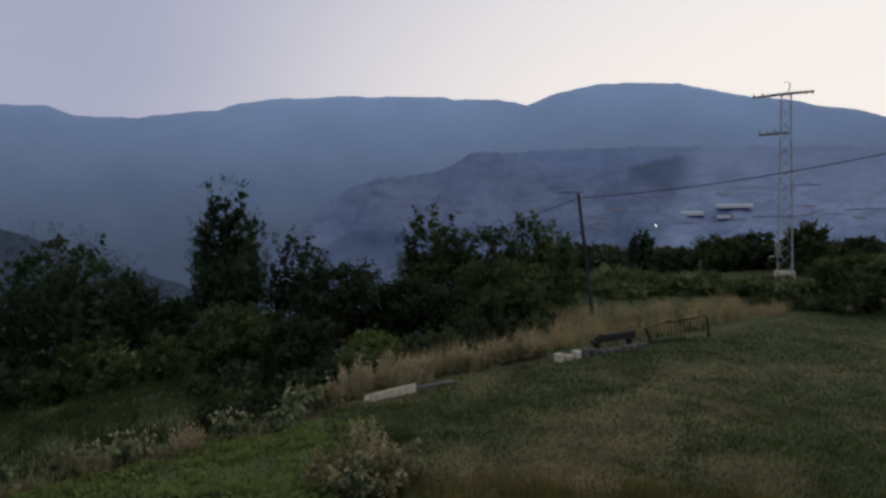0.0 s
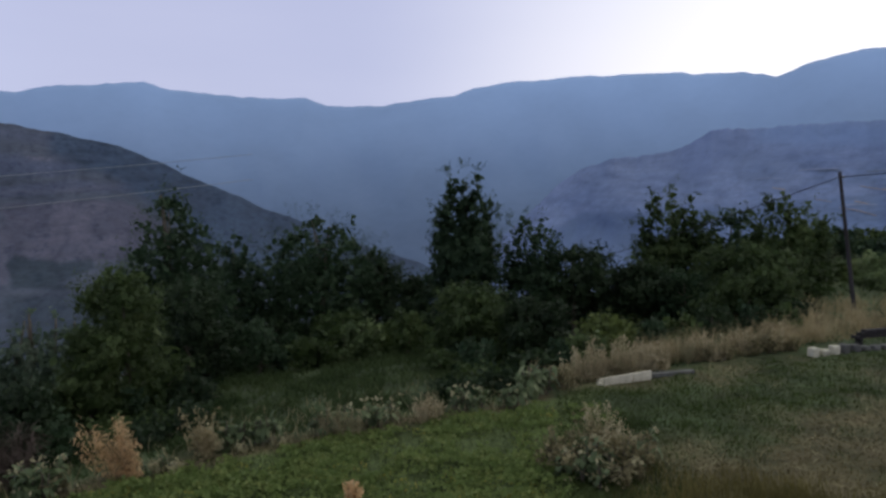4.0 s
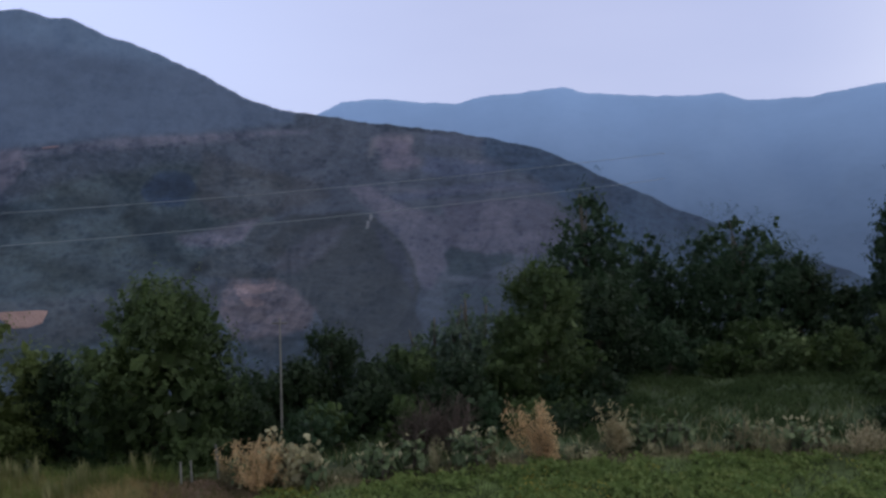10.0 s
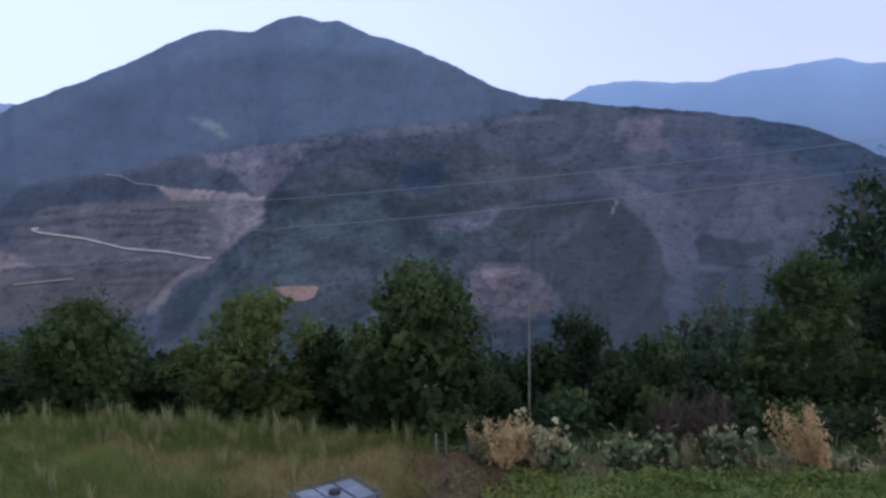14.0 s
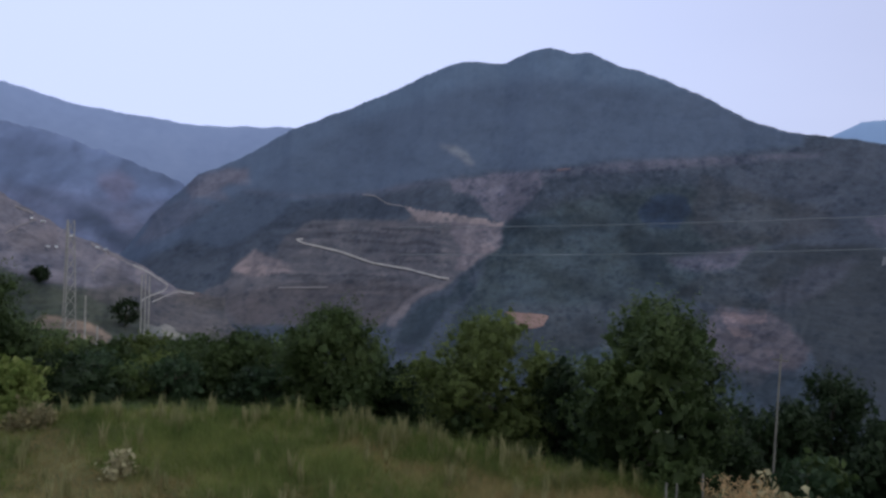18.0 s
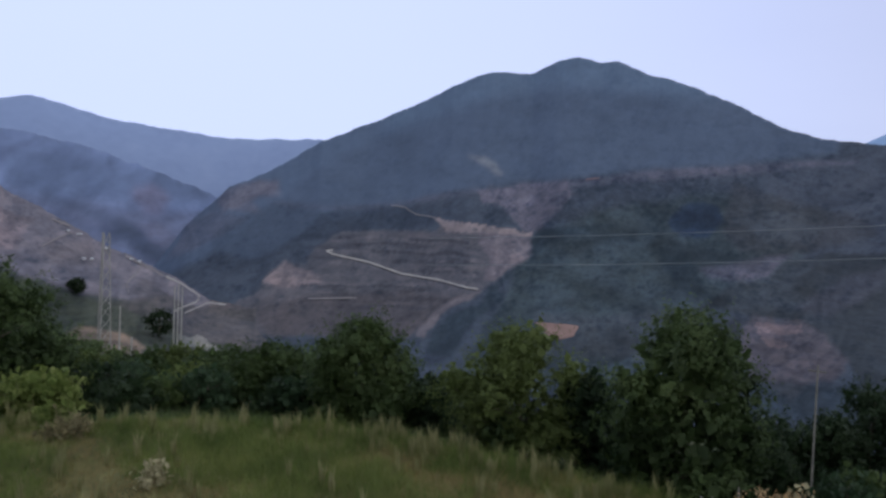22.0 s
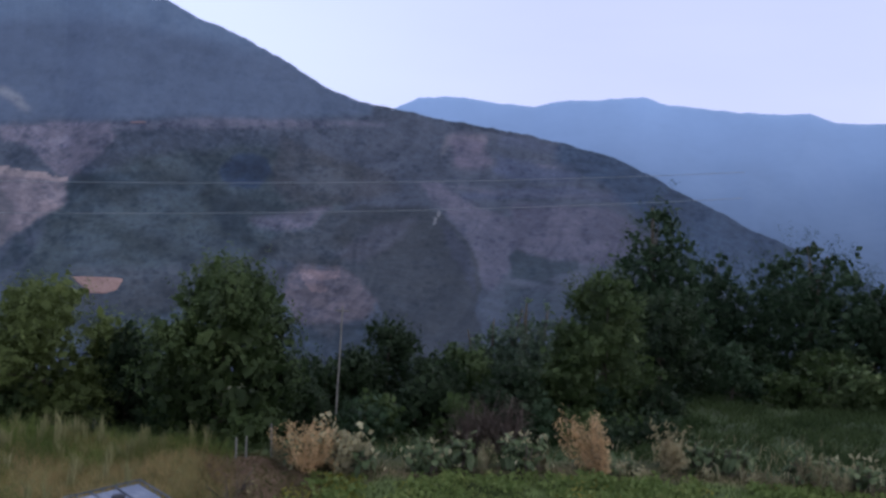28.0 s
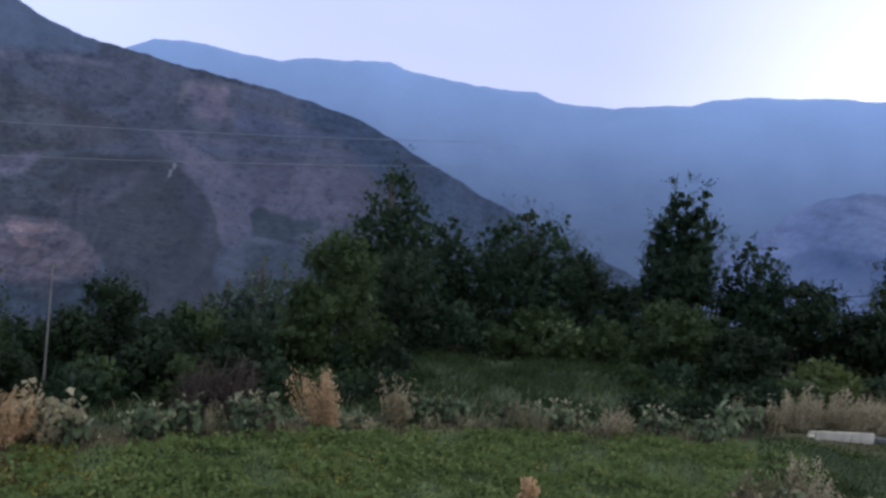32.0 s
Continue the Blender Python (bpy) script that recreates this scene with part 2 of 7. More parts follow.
M_TWIG = material("dry_twig_brown", [(0.0607, 0.0482, 0.0442), (0.122, 0.0963, 0.0883), (0.192, 0.161, 0.144)], 0.8, 5, bump=0, island=True)
M_BARK = material("bark", [(0.05, 0.04, 0.03), (0.10, 0.085, 0.07), (0.16, 0.14, 0.12)], 3, 6, bump=0.8)
M_POLE = material("weathered_pole_wood", [(0.018, 0.0165, 0.0179), (0.033, 0.03, 0.0322), (0.048, 0.045, 0.0501)], 2, 8, bump=0.4, stretch=(4, 4, 0.4))
M_PALEPOLE = material("pale_concrete_pole", [(0.16, 0.155, 0.15), (0.22, 0.215, 0.21), (0.28, 0.275, 0.27)], 2, 8, bump=0.2)
M_DULLPOLE = material("weathered_concrete_pole", [(0.0844, 0.0825, 0.0797), (0.122, 0.119, 0.112), (0.16, 0.155, 0.145)], 2, 8, bump=0.2)
M_STEEL = material("galvanised_steel", [(0.144, 0.161, 0.189), (0.216, 0.237, 0.274), (0.297, 0.321, 0.369)], 3, 8, rough=0.5, metal=0.6, bump=0.1)
M_RUST = material("rusty_iron", [(0.0105, 0.00825, 0.00704), (0.021, 0.015, 0.0123), (0.033, 0.0244, 0.0176)], 6, 6, rough=0.85, metal=0.3)
M_CONC = material("pale_concrete", [(0.33, 0.31, 0.25), (0.45, 0.425, 0.35), (0.55, 0.525, 0.44)], 2.5, 6, bump=0.4)
M_STONE = material("grey_wall_stone", [(0.0694, 0.0694, 0.0676), (0.111, 0.111, 0.11), (0.156, 0.156, 0.153)], 2.5, 6, bump=0.6)
M_TANK = material("blue_grey_tank_plastic", [(0.05, 0.066, 0.12), (0.075, 0.095, 0.16), (0.17, 0.19, 0.26)], 2.5, 6, rough=0.35, bump=0.1, spec=0.5)
M_CAGE = material("dull_cage_steel", [(0.085, 0.098, 0.125), (0.125, 0.142, 0.175), (0.17, 0.19, 0.23)], 3, 8, rough=0.55, metal=0.5, bump=0.1)
M_CAP = material("black_lid_plastic", [(0.01, 0.012, 0.02), (0.02, 0.022, 0.03), (0.03, 0.032, 0.04)], 4, 5, rough=0.5, bump=0.05)
M_WIRE = material("cable_black", [(0.02, 0.02, 0.025), (0.035, 0.035, 0.04)], 3, 4, rough=0.6, bump=0)
M_PALEWIRE = material("aluminium_line", [(0.18, 0.204, 0.24), (0.228, 0.252, 0.288)], 1, 4, rough=0.5, bump=0)
# far ranges glow blue to imitate haze, most on their upper slopes
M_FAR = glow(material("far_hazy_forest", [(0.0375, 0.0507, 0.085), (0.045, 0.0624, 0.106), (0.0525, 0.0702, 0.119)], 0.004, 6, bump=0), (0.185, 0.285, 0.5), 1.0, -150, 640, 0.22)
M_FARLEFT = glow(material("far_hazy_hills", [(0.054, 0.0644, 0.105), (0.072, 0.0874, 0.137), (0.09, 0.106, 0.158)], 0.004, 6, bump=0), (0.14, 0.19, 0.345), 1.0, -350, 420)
M_LEFTCOVER = cover_material("hazy_slope_cover", 0.012, 5, low=0.93, high=1.07)
# the blue here is distance haze mixed into the woods' colour
M_FIELDWOOD = material("hazed_wooded_fields", [(0.0702, 0.0973, 0.162), (0.0889, 0.116, 0.186), (0.112, 0.133, 0.198)], 0.01, 5, bump=0, stretch=(1, 1, 3))
M_COVER = cover_material("hazed_hill_cover", 0.06, 4, low=0.9, high=1.11)
M_SPURCOVER = cover_material("hazed_field_cover", 0.02, 5, low=0.93, high=1.07, stretch=(1, 1, 3))
M_LAWN = cover_material("field_cover", 0.5, 9, low=0.7, high=1.35)
M_DRYGRASS = material("dry_brown_grass", [(0.0457, 0.0401, 0.0183), (0.0978, 0.0829, 0.0408), (0.162, 0.137, 0.0706)], 0.3, 6, bump=0, island=0.5)
M_ROUGH = material("rough_tan_grass", [(0.0583, 0.0555, 0.0184), (0.121, 0.106, 0.0383), (0.194, 0.166, 0.0689)], 0.3, 6, bump=0, island=True)
M_HAY = material("pale_standing_hay", [(0.17, 0.135, 0.0714), (0.297, 0.244, 0.143), (0.435, 0.368, 0.235)], 0.4, 6, bump=0, island=True)
M_PLUME = material("pale_feathery_plume", [(0.25, 0.205, 0.125), (0.4, 0.34, 0.225), (0.54, 0.48, 0.34)], 0.9, 6, bump=0, island=True)
M_WEED = material("dead_brown_weed_leaf", [(0.0673, 0.0628, 0.033), (0.164, 0.146, 0.0825), (0.359, 0.307, 0.179)], 0.9, 6, bump=0, island=True)
# far bank tinted blue, as if seen through haze
M_BANK = material("hazed_field_bank", [(0.14, 0.175, 0.29), (0.165, 0.2, 0.31)], 0.02, 5, bump=0)
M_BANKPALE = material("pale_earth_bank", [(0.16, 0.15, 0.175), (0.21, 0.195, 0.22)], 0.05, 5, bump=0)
M_TUFT = material("fresh_grass_tuft", [(0.028, 0.048, 0.013), (0.048, 0.075, 0.02), (0.078, 0.098, 0.032)], 0.25, 6, bump=0, island=True)
M_SLOPE = material("rough_slope_grass", [(0.0177, 0.0316, 0.0129), (0.0396, 0.0615, 0.0235), (0.0754, 0.0971, 0.043)], 0.25, 6, bump=0, island=True)
M_BRAMBLE = material("bramble_leaf", [(0.0485, 0.0763, 0.0318), (0.109, 0.149, 0.0637), (0.206, 0.242, 0.113)], 0.5, 6, bump=0, island=0.6, rough=0.6, spec=0.2)
M_MEADOW = material("green_meadow_blade", [(0.0702, 0.108, 0.0301), (0.131, 0.167, 0.0496), (0.225, 0.235, 0.0815)], 0.5, 5, bump=0, island=0.6)
# rock and red earth mixed bluer, to go with the hill's painted haze
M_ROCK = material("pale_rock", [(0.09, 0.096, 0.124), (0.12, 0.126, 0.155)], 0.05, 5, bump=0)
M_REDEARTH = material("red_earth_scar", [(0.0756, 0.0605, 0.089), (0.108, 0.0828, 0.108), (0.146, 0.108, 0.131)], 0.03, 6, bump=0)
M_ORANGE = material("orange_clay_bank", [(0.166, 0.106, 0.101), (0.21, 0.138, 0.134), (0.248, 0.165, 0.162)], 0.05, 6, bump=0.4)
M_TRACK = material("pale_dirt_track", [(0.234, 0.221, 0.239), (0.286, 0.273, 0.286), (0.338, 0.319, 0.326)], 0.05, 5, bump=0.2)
M_WHITE = material("white_sheet_cladding", [(0.495, 0.51, 0.546), (0.585, 0.593, 0.624)], 0.2, 5, bump=0.05)
M_ROOF = material("grey_shed_roof", [(0.332, 0.356, 0.413), (0.452, 0.479, 0.541)], 0.2, 5, bump=0.1)
M_LAMP = glow(material("lit_lamp_glass", [(0.8, 0.8, 0.8), (0.9, 0.9, 0.9)], 1, 3, bump=0), (1.0, 0.95, 0.85), 6.0)

RNG = np.random.default_rng(11)


# ---- builders ----
def pol(az, r, z=0.0):
    a = radians(az)
    return Vector((-r * math.sin(a), r * math.cos(a), z))


def mesh_of(name, verts, faces, mat, smooth=False):
    me = bpy.data.meshes.new(name)
    verts, faces = np.asarray(verts, dtype=np.float32), np.asarray(faces, dtype=np.int32)
    k = faces.shape[1]
    me.vertices.add(len(verts))
    me.vertices.foreach_set("co", verts.ravel())
    me.loops.add(faces.size)
    me.loops.foreach_set("vertex_index", faces.ravel())
    me.polygons.add(len(faces))
    me.polygons.foreach_set("loop_start", np.arange(0, faces.size, k, dtype=np.int32))
    if smooth:
        me.polygons.foreach_set("use_smooth", np.ones(len(faces), dtype=bool))
    me.update(calc_edges=True)
    me.validate()
    me.materials.append(mat)
    return me


def part(name, me, parent, label=""):
    """One mesh object under a thing or a part."""
    ob = new(name, me)
    ob.parent = parent
    return tagged(ob, label)


def thing(name, at, label, category, group=""):
    ob = new(name)
    ob.empty_display_size = 0.2
    ob.matrix_basis = at if isinstance(at, Matrix) else Matrix.Translation(at)
    return tagged(ob, label, category, group)


def tube(path, radii, sides=7):
    """Verts and quads of a round tapering tube along a path, capped by a narrow tip."""
    path = [Vector(p) for p in path]
    vs, fs = [], []
    for i, p in enumerate(path):
        d = (path[min(i + 1, len(path) - 1)] - path[max(i - 1, 0)]).normalized()
        u = d.orthogonal().normalized()
        v = d.cross(u)
        for k in range(sides):
            a = 2 * math.pi * k / sides
            vs.append(p + (u * math.cos(a) + v * math.sin(a)) * radii[i])
    for i in range(len(path) - 1):
        for k in range(sides):
            q = (k + 1) % sides
            fs.append((i * sides + k, i * sides + q, (i + 1) * sides + q, (i + 1) * sides + k))
    for base, tip in ((0, path[0]), ((len(path) - 1) * sides, path[-1])):
        c = len(vs)
        vs += [tip] * sides
        fs += [(base + k, base + (k + 1) % sides, c + (k + 1) % sides, c + k) for k in range(sides)]
    return vs, fs


def box(sx, sy, sz, at=(0, 0, 0), bevel=0.0, turn=0.0, tip=0.0):
    """Verts and faces of a bevelled box, as quads."""
    bm = bmesh.new()
    bmesh.ops.create_cube(bm, size=1.0)
    bmesh.ops.scale(bm, vec=(sx, sy, sz), verts=bm.verts)
    if bevel:
        bmesh.ops.bevel(bm, geom=bm.edges[:], offset=bevel, segments=2, affect="EDGES", profile=0.6)
    bmesh.ops.transform(bm, matrix=pose(*at, 0, tip, turn), verts=bm.verts)
    return bm


def bm_mesh(name, bm, mat, smooth=False):
    me = bpy.data.meshes.new(name)
    bm.to_mesh(me)
    bm.free()
    me.materials.append(mat)
    if smooth:
        me.polygons.foreach_set("use_smooth", np.ones(len(me.polygons), dtype=bool))
    return me


def tube_mesh(name, path, radii, mat, sides=7):
    vs, fs = tube(path, radii, sides)
    return mesh_of(name, [tuple(v) for v in vs], fs, mat, True)


def joined(name, pieces, mat, smooth=True):
    """Several (verts, quads) as one mesh."""
    vs, fs = [], []
    for v, f in pieces:
        b = len(vs)
        vs += [tuple(p) for p in v]
        fs += [tuple(i + b for i in q) for q in f]
    return mesh_of(name, vs, fs, mat, smooth)


def unit(n, rng):
    v = rng.normal(size=(n, 3))
    return v / np.linalg.norm(v, axis=1, keepdims=True)


def leaf_cards(centres, size, rng, droop=0.0, slim=0.55, facing=None):
    """Pointed leaf blades folded along the midrib: four corners and a raised middle each."""
    n = len(centres)
    size = np.asarray(size) * np.ones(n)
    u = unit(n, rng)
    u[:, 2] -= droop
    u /= np.linalg.norm(u, axis=1, keepdims=True)
    w = np.cross(u, unit(n, rng))
    w /= np.linalg.norm(w, axis=1, keepdims=True) + 1e-9
    nrm = np.cross(u, w)
    if facing is not None:
        # leaves turn their faces outwards and up to the light, with some scatter
        nrm = facing + np.array([0, 0, 0.45]) + rng.normal(scale=0.28, size=(n, 3))
        nrm /= np.linalg.norm(nrm, axis=1, keepdims=True)
        u -= nrm * (u * nrm).sum(1, keepdims=True)
        u /= np.linalg.norm(u, axis=1, keepdims=True) + 1e-9
        w = np.cross(nrm, u)
    s = size[:, None]
    base = centres - u * s * 0.5
    tip = centres + u * s * 0.5 - nrm * s * 0.1
    left = centres + w * s * slim * 0.5 + nrm * s * 0.08
    right = centres - w * s * slim * 0.5 + nrm * s * 0.08
    v = np.stack([base, left, tip, right], axis=1).reshape(-1, 3)
    i = np.arange(n) * 4
    f = np.concatenate([np.stack([i, i + 1, i + 2], 1), np.stack([i, i + 2, i + 3], 1)])
    return v, f


def crown_points(blobs, n, rng, cluster=12, spread=0.1, hollow=0.5, twig=0.5):
    """Leaf places along outward twigs over the outer shell of a set of blobs (x, y, z, rx, ry, rz)."""
    blobs = np.asarray(blobs, float)
    weight = (blobs[:, 3] * blobs[:, 5])
    m = max(1, n // cluster)
    pick = rng.choice(len(blobs), size=m, p=weight / weight.sum())
    d = unit(m, rng)
    rad = hollow + (1.0 - hollow) * rng.random((m, 1)) ** 0.6
    rad *= 1 + 0.16 * np.sin(d[:, :1] * 7 + blobs[pick, :1] * 3) * np.cos(d[:, 2:] * 6 + d[:, 1:2] * 5)
    c = blobs[pick, :3] + d * rad * blobs[pick, 3:]
    way = d + np.array([0, 0, 0.45]) + rng.normal(scale=0.35, size=(m, 3))
    way *= twig * rng.uniform(0.5, 1.2, (m, 1)) * np.where(rng.random((m, 1)) < 0.22, 1.7, 1.0) / np.linalg.norm(way, axis=1, keepdims=True)
    along = rng.random((m, cluster, 1)) - 0.35
    return (c[:, None] + way[:, None] * along + rng.normal(scale=spread, size=(m, cluster, 3)) * (1.1 - along * 0.8)).reshape(-1, 3), np.repeat(d, cluster, axis=0)


# ---- the ground: a field terrace that drops into the valley ----
EDGE = ((-180, 34.62), (-60, 69.24), (-30, 53.08), (-16, 36.93), (-11, 33.47), (3, 26.54), (13, 22.5), (20, 21.23), (28, 19.85), (39.6, 18.69), (50, 17.54), (58, 17.19),
        (65.5, 17.66), (79, 19.62), (91, 22.27), (98, 23.08), (115, 24.81), (135, 30), (180, 34.62))
FALL = ((-180, 0.0), (-60, 0.0), (-24, 0.005), (-12, 0.02), (0, 0.08), (12, 0.13), (20, 0.1), (36, 0.1), (43, 0.22), (70, 0.25), (88, 0.2), (105, 0.13), (125, 0.12), (180, 0.0))
BROW, VALLEY, FLOOR = 420.0, -98.0, -330.0


def edge(az):
    return np.interp(az, [e[0] for e in EDGE], [e[1] for e in EDGE])


def ground_z(az, r):
    """Height of the ground at an azimuth in degrees and a distance in metres."""
    az, r = np.asarray(az, float), np.asarray(r, float)
    e = edge(az)
    start = np.where(az < -8, np.maximum(e, 84), e)
    d = np.maximum(np.minimum(r, BROW) - start, 0)
    s = np.interp(az, [f[0] for f in FALL], [f[1] for f in FALL])
    k = np.maximum((-VALLEY - s * (BROW - start)) / (BROW - start) ** 2, 0)
    z = np.maximum(-s * d - k * d * d, VALLEY)
    z = np.where(r > BROW, np.maximum(VALLEY * r / BROW, FLOOR), z)
    rough = 0.06 * np.sin(az * 0.9 + r * 0.8) * np.cos(r * 0.5 - az * 0.4)
    return z + rough * np.clip(r / 10, 0, 1) + 0.25 * np.sin(az * 0.21 + r * 0.13) * np.clip(d / 10, 0, 1)


def on_ground(az, r, sink=0.0):
    return pol(az, r, float(ground_z(az, r)) - sink)


radii = np.concatenate([np.linspace(0.01, 8, 6), np.linspace(9, 50, 83), np.geomspace(52, 420, 40), np.geomspace(450, 4900, 14)])
azs = np.arange(-180, 180, 1.0)
A, Rr = np.meshgrid(azs, radii, indexing="ij")
Z = ground_z(A, Rr)
gv = np.stack([-Rr * np.sin(np.radians(A)), Rr * np.cos(np.radians(A)), Z], -1).reshape(-1, 3)
nr = len(radii)
ii, jj = np.meshgrid(np.arange(len(azs)), np.arange(nr - 1), indexing="ij")
i2 = (ii + 1) % len(azs)
gf = np.stack([ii * nr + jj, ii * nr + jj + 1, i2 * nr + jj + 1, i2 * nr + jj], -1).reshape(-1, 4)[:, ::-1]


def lattice(ix, iy, seed):
    """A chance value from 0 to 1 for each whole-numbered place."""
    n = ix.astype(np.int64) * 374761393 + iy.astype(np.int64) * 668265263 + int(seed * 1000) * 974634757
    n = (n ^ (n >> 13)) * 1274126177 & 0xFFFFFFFF
    n = (n ^ (n >> 16)) * 2246822519 & 0xFFFFFFFF
    return ((n ^ (n >> 13)) & 0xFFFFFF) / 16777216.0


def swell(x, y, seed):
    """Smooth noise from -1 to 1."""
    ix, iy = np.floor(x), np.floor(y)
    u, v = x - ix, y - iy
    u, v = u * u * (3 - 2 * u), v * v * (3 - 2 * v)
    lo = lattice(ix, iy, seed) * (1 - u) + lattice(ix + 1, iy, seed) * u
    hi = lattice(ix, iy + 1, seed) * (1 - u) + lattice(ix + 1, iy + 1, seed) * u
    return (lo * (1 - v) + hi * v) * 2 - 1


def fbm(x, y, seed, octaves=5, gain=0.55):
    x, y = np.asarray(x, float), np.asarray(y, float)
    total, amp = 0.0, 1.0
    for k in range(octaves):
        total = total + amp * swell(x * 0.8 + y * 0.6 + 17.3 * k, y * 0.8 - x * 0.6 - 9.1 * k, seed + k)
        x, y, amp = x * 2.03, y * 2.03, amp * gain
    return total


def cells(x, y, seed):
    """Distance to the nearest of scattered points, the same to the second nearest, and a chance value of the nearest."""
    x, y = np.asarray(x, float), np.asarray(y, float)
    ix, iy = np.floor(x), np.floor(y)
    near, second, own = np.full(x.shape, 9.0), np.full(x.shape, 9.0), np.zeros(x.shape)
    for i in (-1, 0, 1):
        for j in (-1, 0, 1):
            px, py = ix + i + lattice(ix + i, iy + j, seed), iy + j + lattice(ix + i, iy + j, seed + 3)
            d = np.hypot(px - x, py - y)
            second = np.minimum(second, np.maximum(d, near))
            own = np.where(d < near, lattice(ix + i, iy + j, seed + 7), own)
            near = np.minimum(near, d)
    return near, second, own


def ramp(x, lo, hi):
    t = np.clip((x - lo) / (hi - lo), 0, 1)
    return t * t * (3 - 2 * t)


def fractal(x, y, seed, octaves=4, rough=0.9):
    return noise.fractal(Vector((x, y, seed)), rough, 2.0, octaves)


def paint(me, colours, rough=1.0):
    """Gives a mesh its cover, one colour a vertex; the hills' colours include painted haze."""
    at = me.color_attributes.new("cover", "FLOAT_COLOR", "POINT")
    c = np.ones((len(colours), 4), dtype=np.float32)
    c[:, :3] = colours
    c[:, 3] = rough
    at.data.foreach_set("color", c.ravel())


def dryness(a, r):
    """How withered the field's turf is: 0 green, 1 brown."""
    x, y = -r * np.sin(np.radians(a)), r * np.cos(np.radians(a))
    f = np.array([fractal(p * 0.2, q * 0.16, 6.1, 5) + 0.5 * fractal(p * 0.9, q * 0.6, 2.7, 3) for p, q in zip(x, y)])
    worn = np.exp(-((a + 9) / 9) ** 2 - ((r - 18.5) / 4) ** 2) + 0.6 * np.exp(-((a + 16) / 6) ** 2 - ((r - 26) / 4) ** 2) + 0.45 * np.exp(-((a + 26) / 7) ** 2 - ((r - 20) / 3) ** 2)
    return np.clip(0.04 + 0.8 * worn + 0.8 * f, 0, 1)


GREEN, BROWN = np.array((0.036, 0.052, 0.023)), np.array((0.085, 0.072, 0.042))
gme = mesh_of("ground", gv, gf, M_LAWN, True)
gdry = dryness(A.ravel(), np.minimum(Rr.ravel(), 60))
lip = np.exp(-((Rr - edge(A) + 0.35) / 0.5) ** 2) * ((A > 9) & (A < 62))
gdry = np.maximum(gdry, 1.3 * lip.ravel())[:, None]
turf = GREEN + (BROWN - GREEN) * gdry
stray = A + 4.0 * fbm(Rr * np.sin(np.radians(A)) * 0.5, Rr * np.cos(np.radians(A)) * 0.5, 2.6, 4) * (1 - 0.6 * ramp(Rr, 11, 14))
sown = ramp(Rr + 1.5 * fbm(A * 0.2, Rr * 0.4, 7.1, 3), 8, 11)
under = (ramp(stray, 65, 68) * (1 - ramp(stray, 118, 124)) * (Rr < edge(A) + 1) * sown).ravel()[:, None]
crop = ((Rr < edge(A) - 0.8) * ramp(stray, 5, 9) * (1 - ramp(stray, 60, 63)) * sown).ravel()[:, None]
turf = turf + (np.array((0.056, 0.076, 0.029)) - turf) * crop
bank = (ramp(Rr - edge(A), 0.5, 2) * (1 - ramp(Rr, 44, 52)) * ramp(A, 12, 17) * (1 - ramp(A, 34, 38))).ravel()[:, None]
turf = turf + (np.array((0.036, 0.05, 0.024)) - turf) * bank
paint(gme, turf + (np.array((0.092, 0.09, 0.04)) - turf) * under)
ground = new("ground", gme)
tagged(ground, "dark grassy field terrace falling into a valley", "ground", kind="structure")


# ---- hills ----
HILLS = {}


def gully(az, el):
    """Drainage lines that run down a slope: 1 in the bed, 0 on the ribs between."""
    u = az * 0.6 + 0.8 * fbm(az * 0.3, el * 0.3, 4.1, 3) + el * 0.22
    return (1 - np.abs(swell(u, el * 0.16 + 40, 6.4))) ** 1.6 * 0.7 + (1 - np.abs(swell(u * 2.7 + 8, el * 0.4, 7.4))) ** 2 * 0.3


def step_of(az, el, pitch):
    """How far up its step a point of a benched slope is, 0 to 1."""
    t = el / pitch + 0.9 * fbm(az * 0.16, el * 0.3, 2.6, 3)
    return t - np.floor(t)


def surface(name, az, s):
    """Points of a hill, s running from 0 at its foot to 1 on its skyline."""
    sa, se, rb, rt, eb, relief, jag, power, steps = HILLS[name]
    az, s = np.asarray(az, float), np.asarray(s, float)
    el = eb + (np.interp(az, sa, se) - eb) * s + jag * (fbm(az * 1.3, az * 0, rt * 0.01, 3) + 0.3 * fbm(az * 7, az * 0, 3.0, 3)) * s ** 12
    belly = np.sin(np.pi * np.minimum(s, 0.97))
    r = rb + (rt - rb) * s ** power + relief * belly * (fbm(az * 0.22, s * 2.2, rb * 0.01, 3, 0.4) + 0.12 * gully(az, el))
    if steps:
        k = step_of(az, el, steps)
        r = r + 0.1 * relief * belly * np.where(k < 0.4, k / 0.4, (1 - k) / 0.6)
    return r, EYE + r * np.tan(np.radians(el))


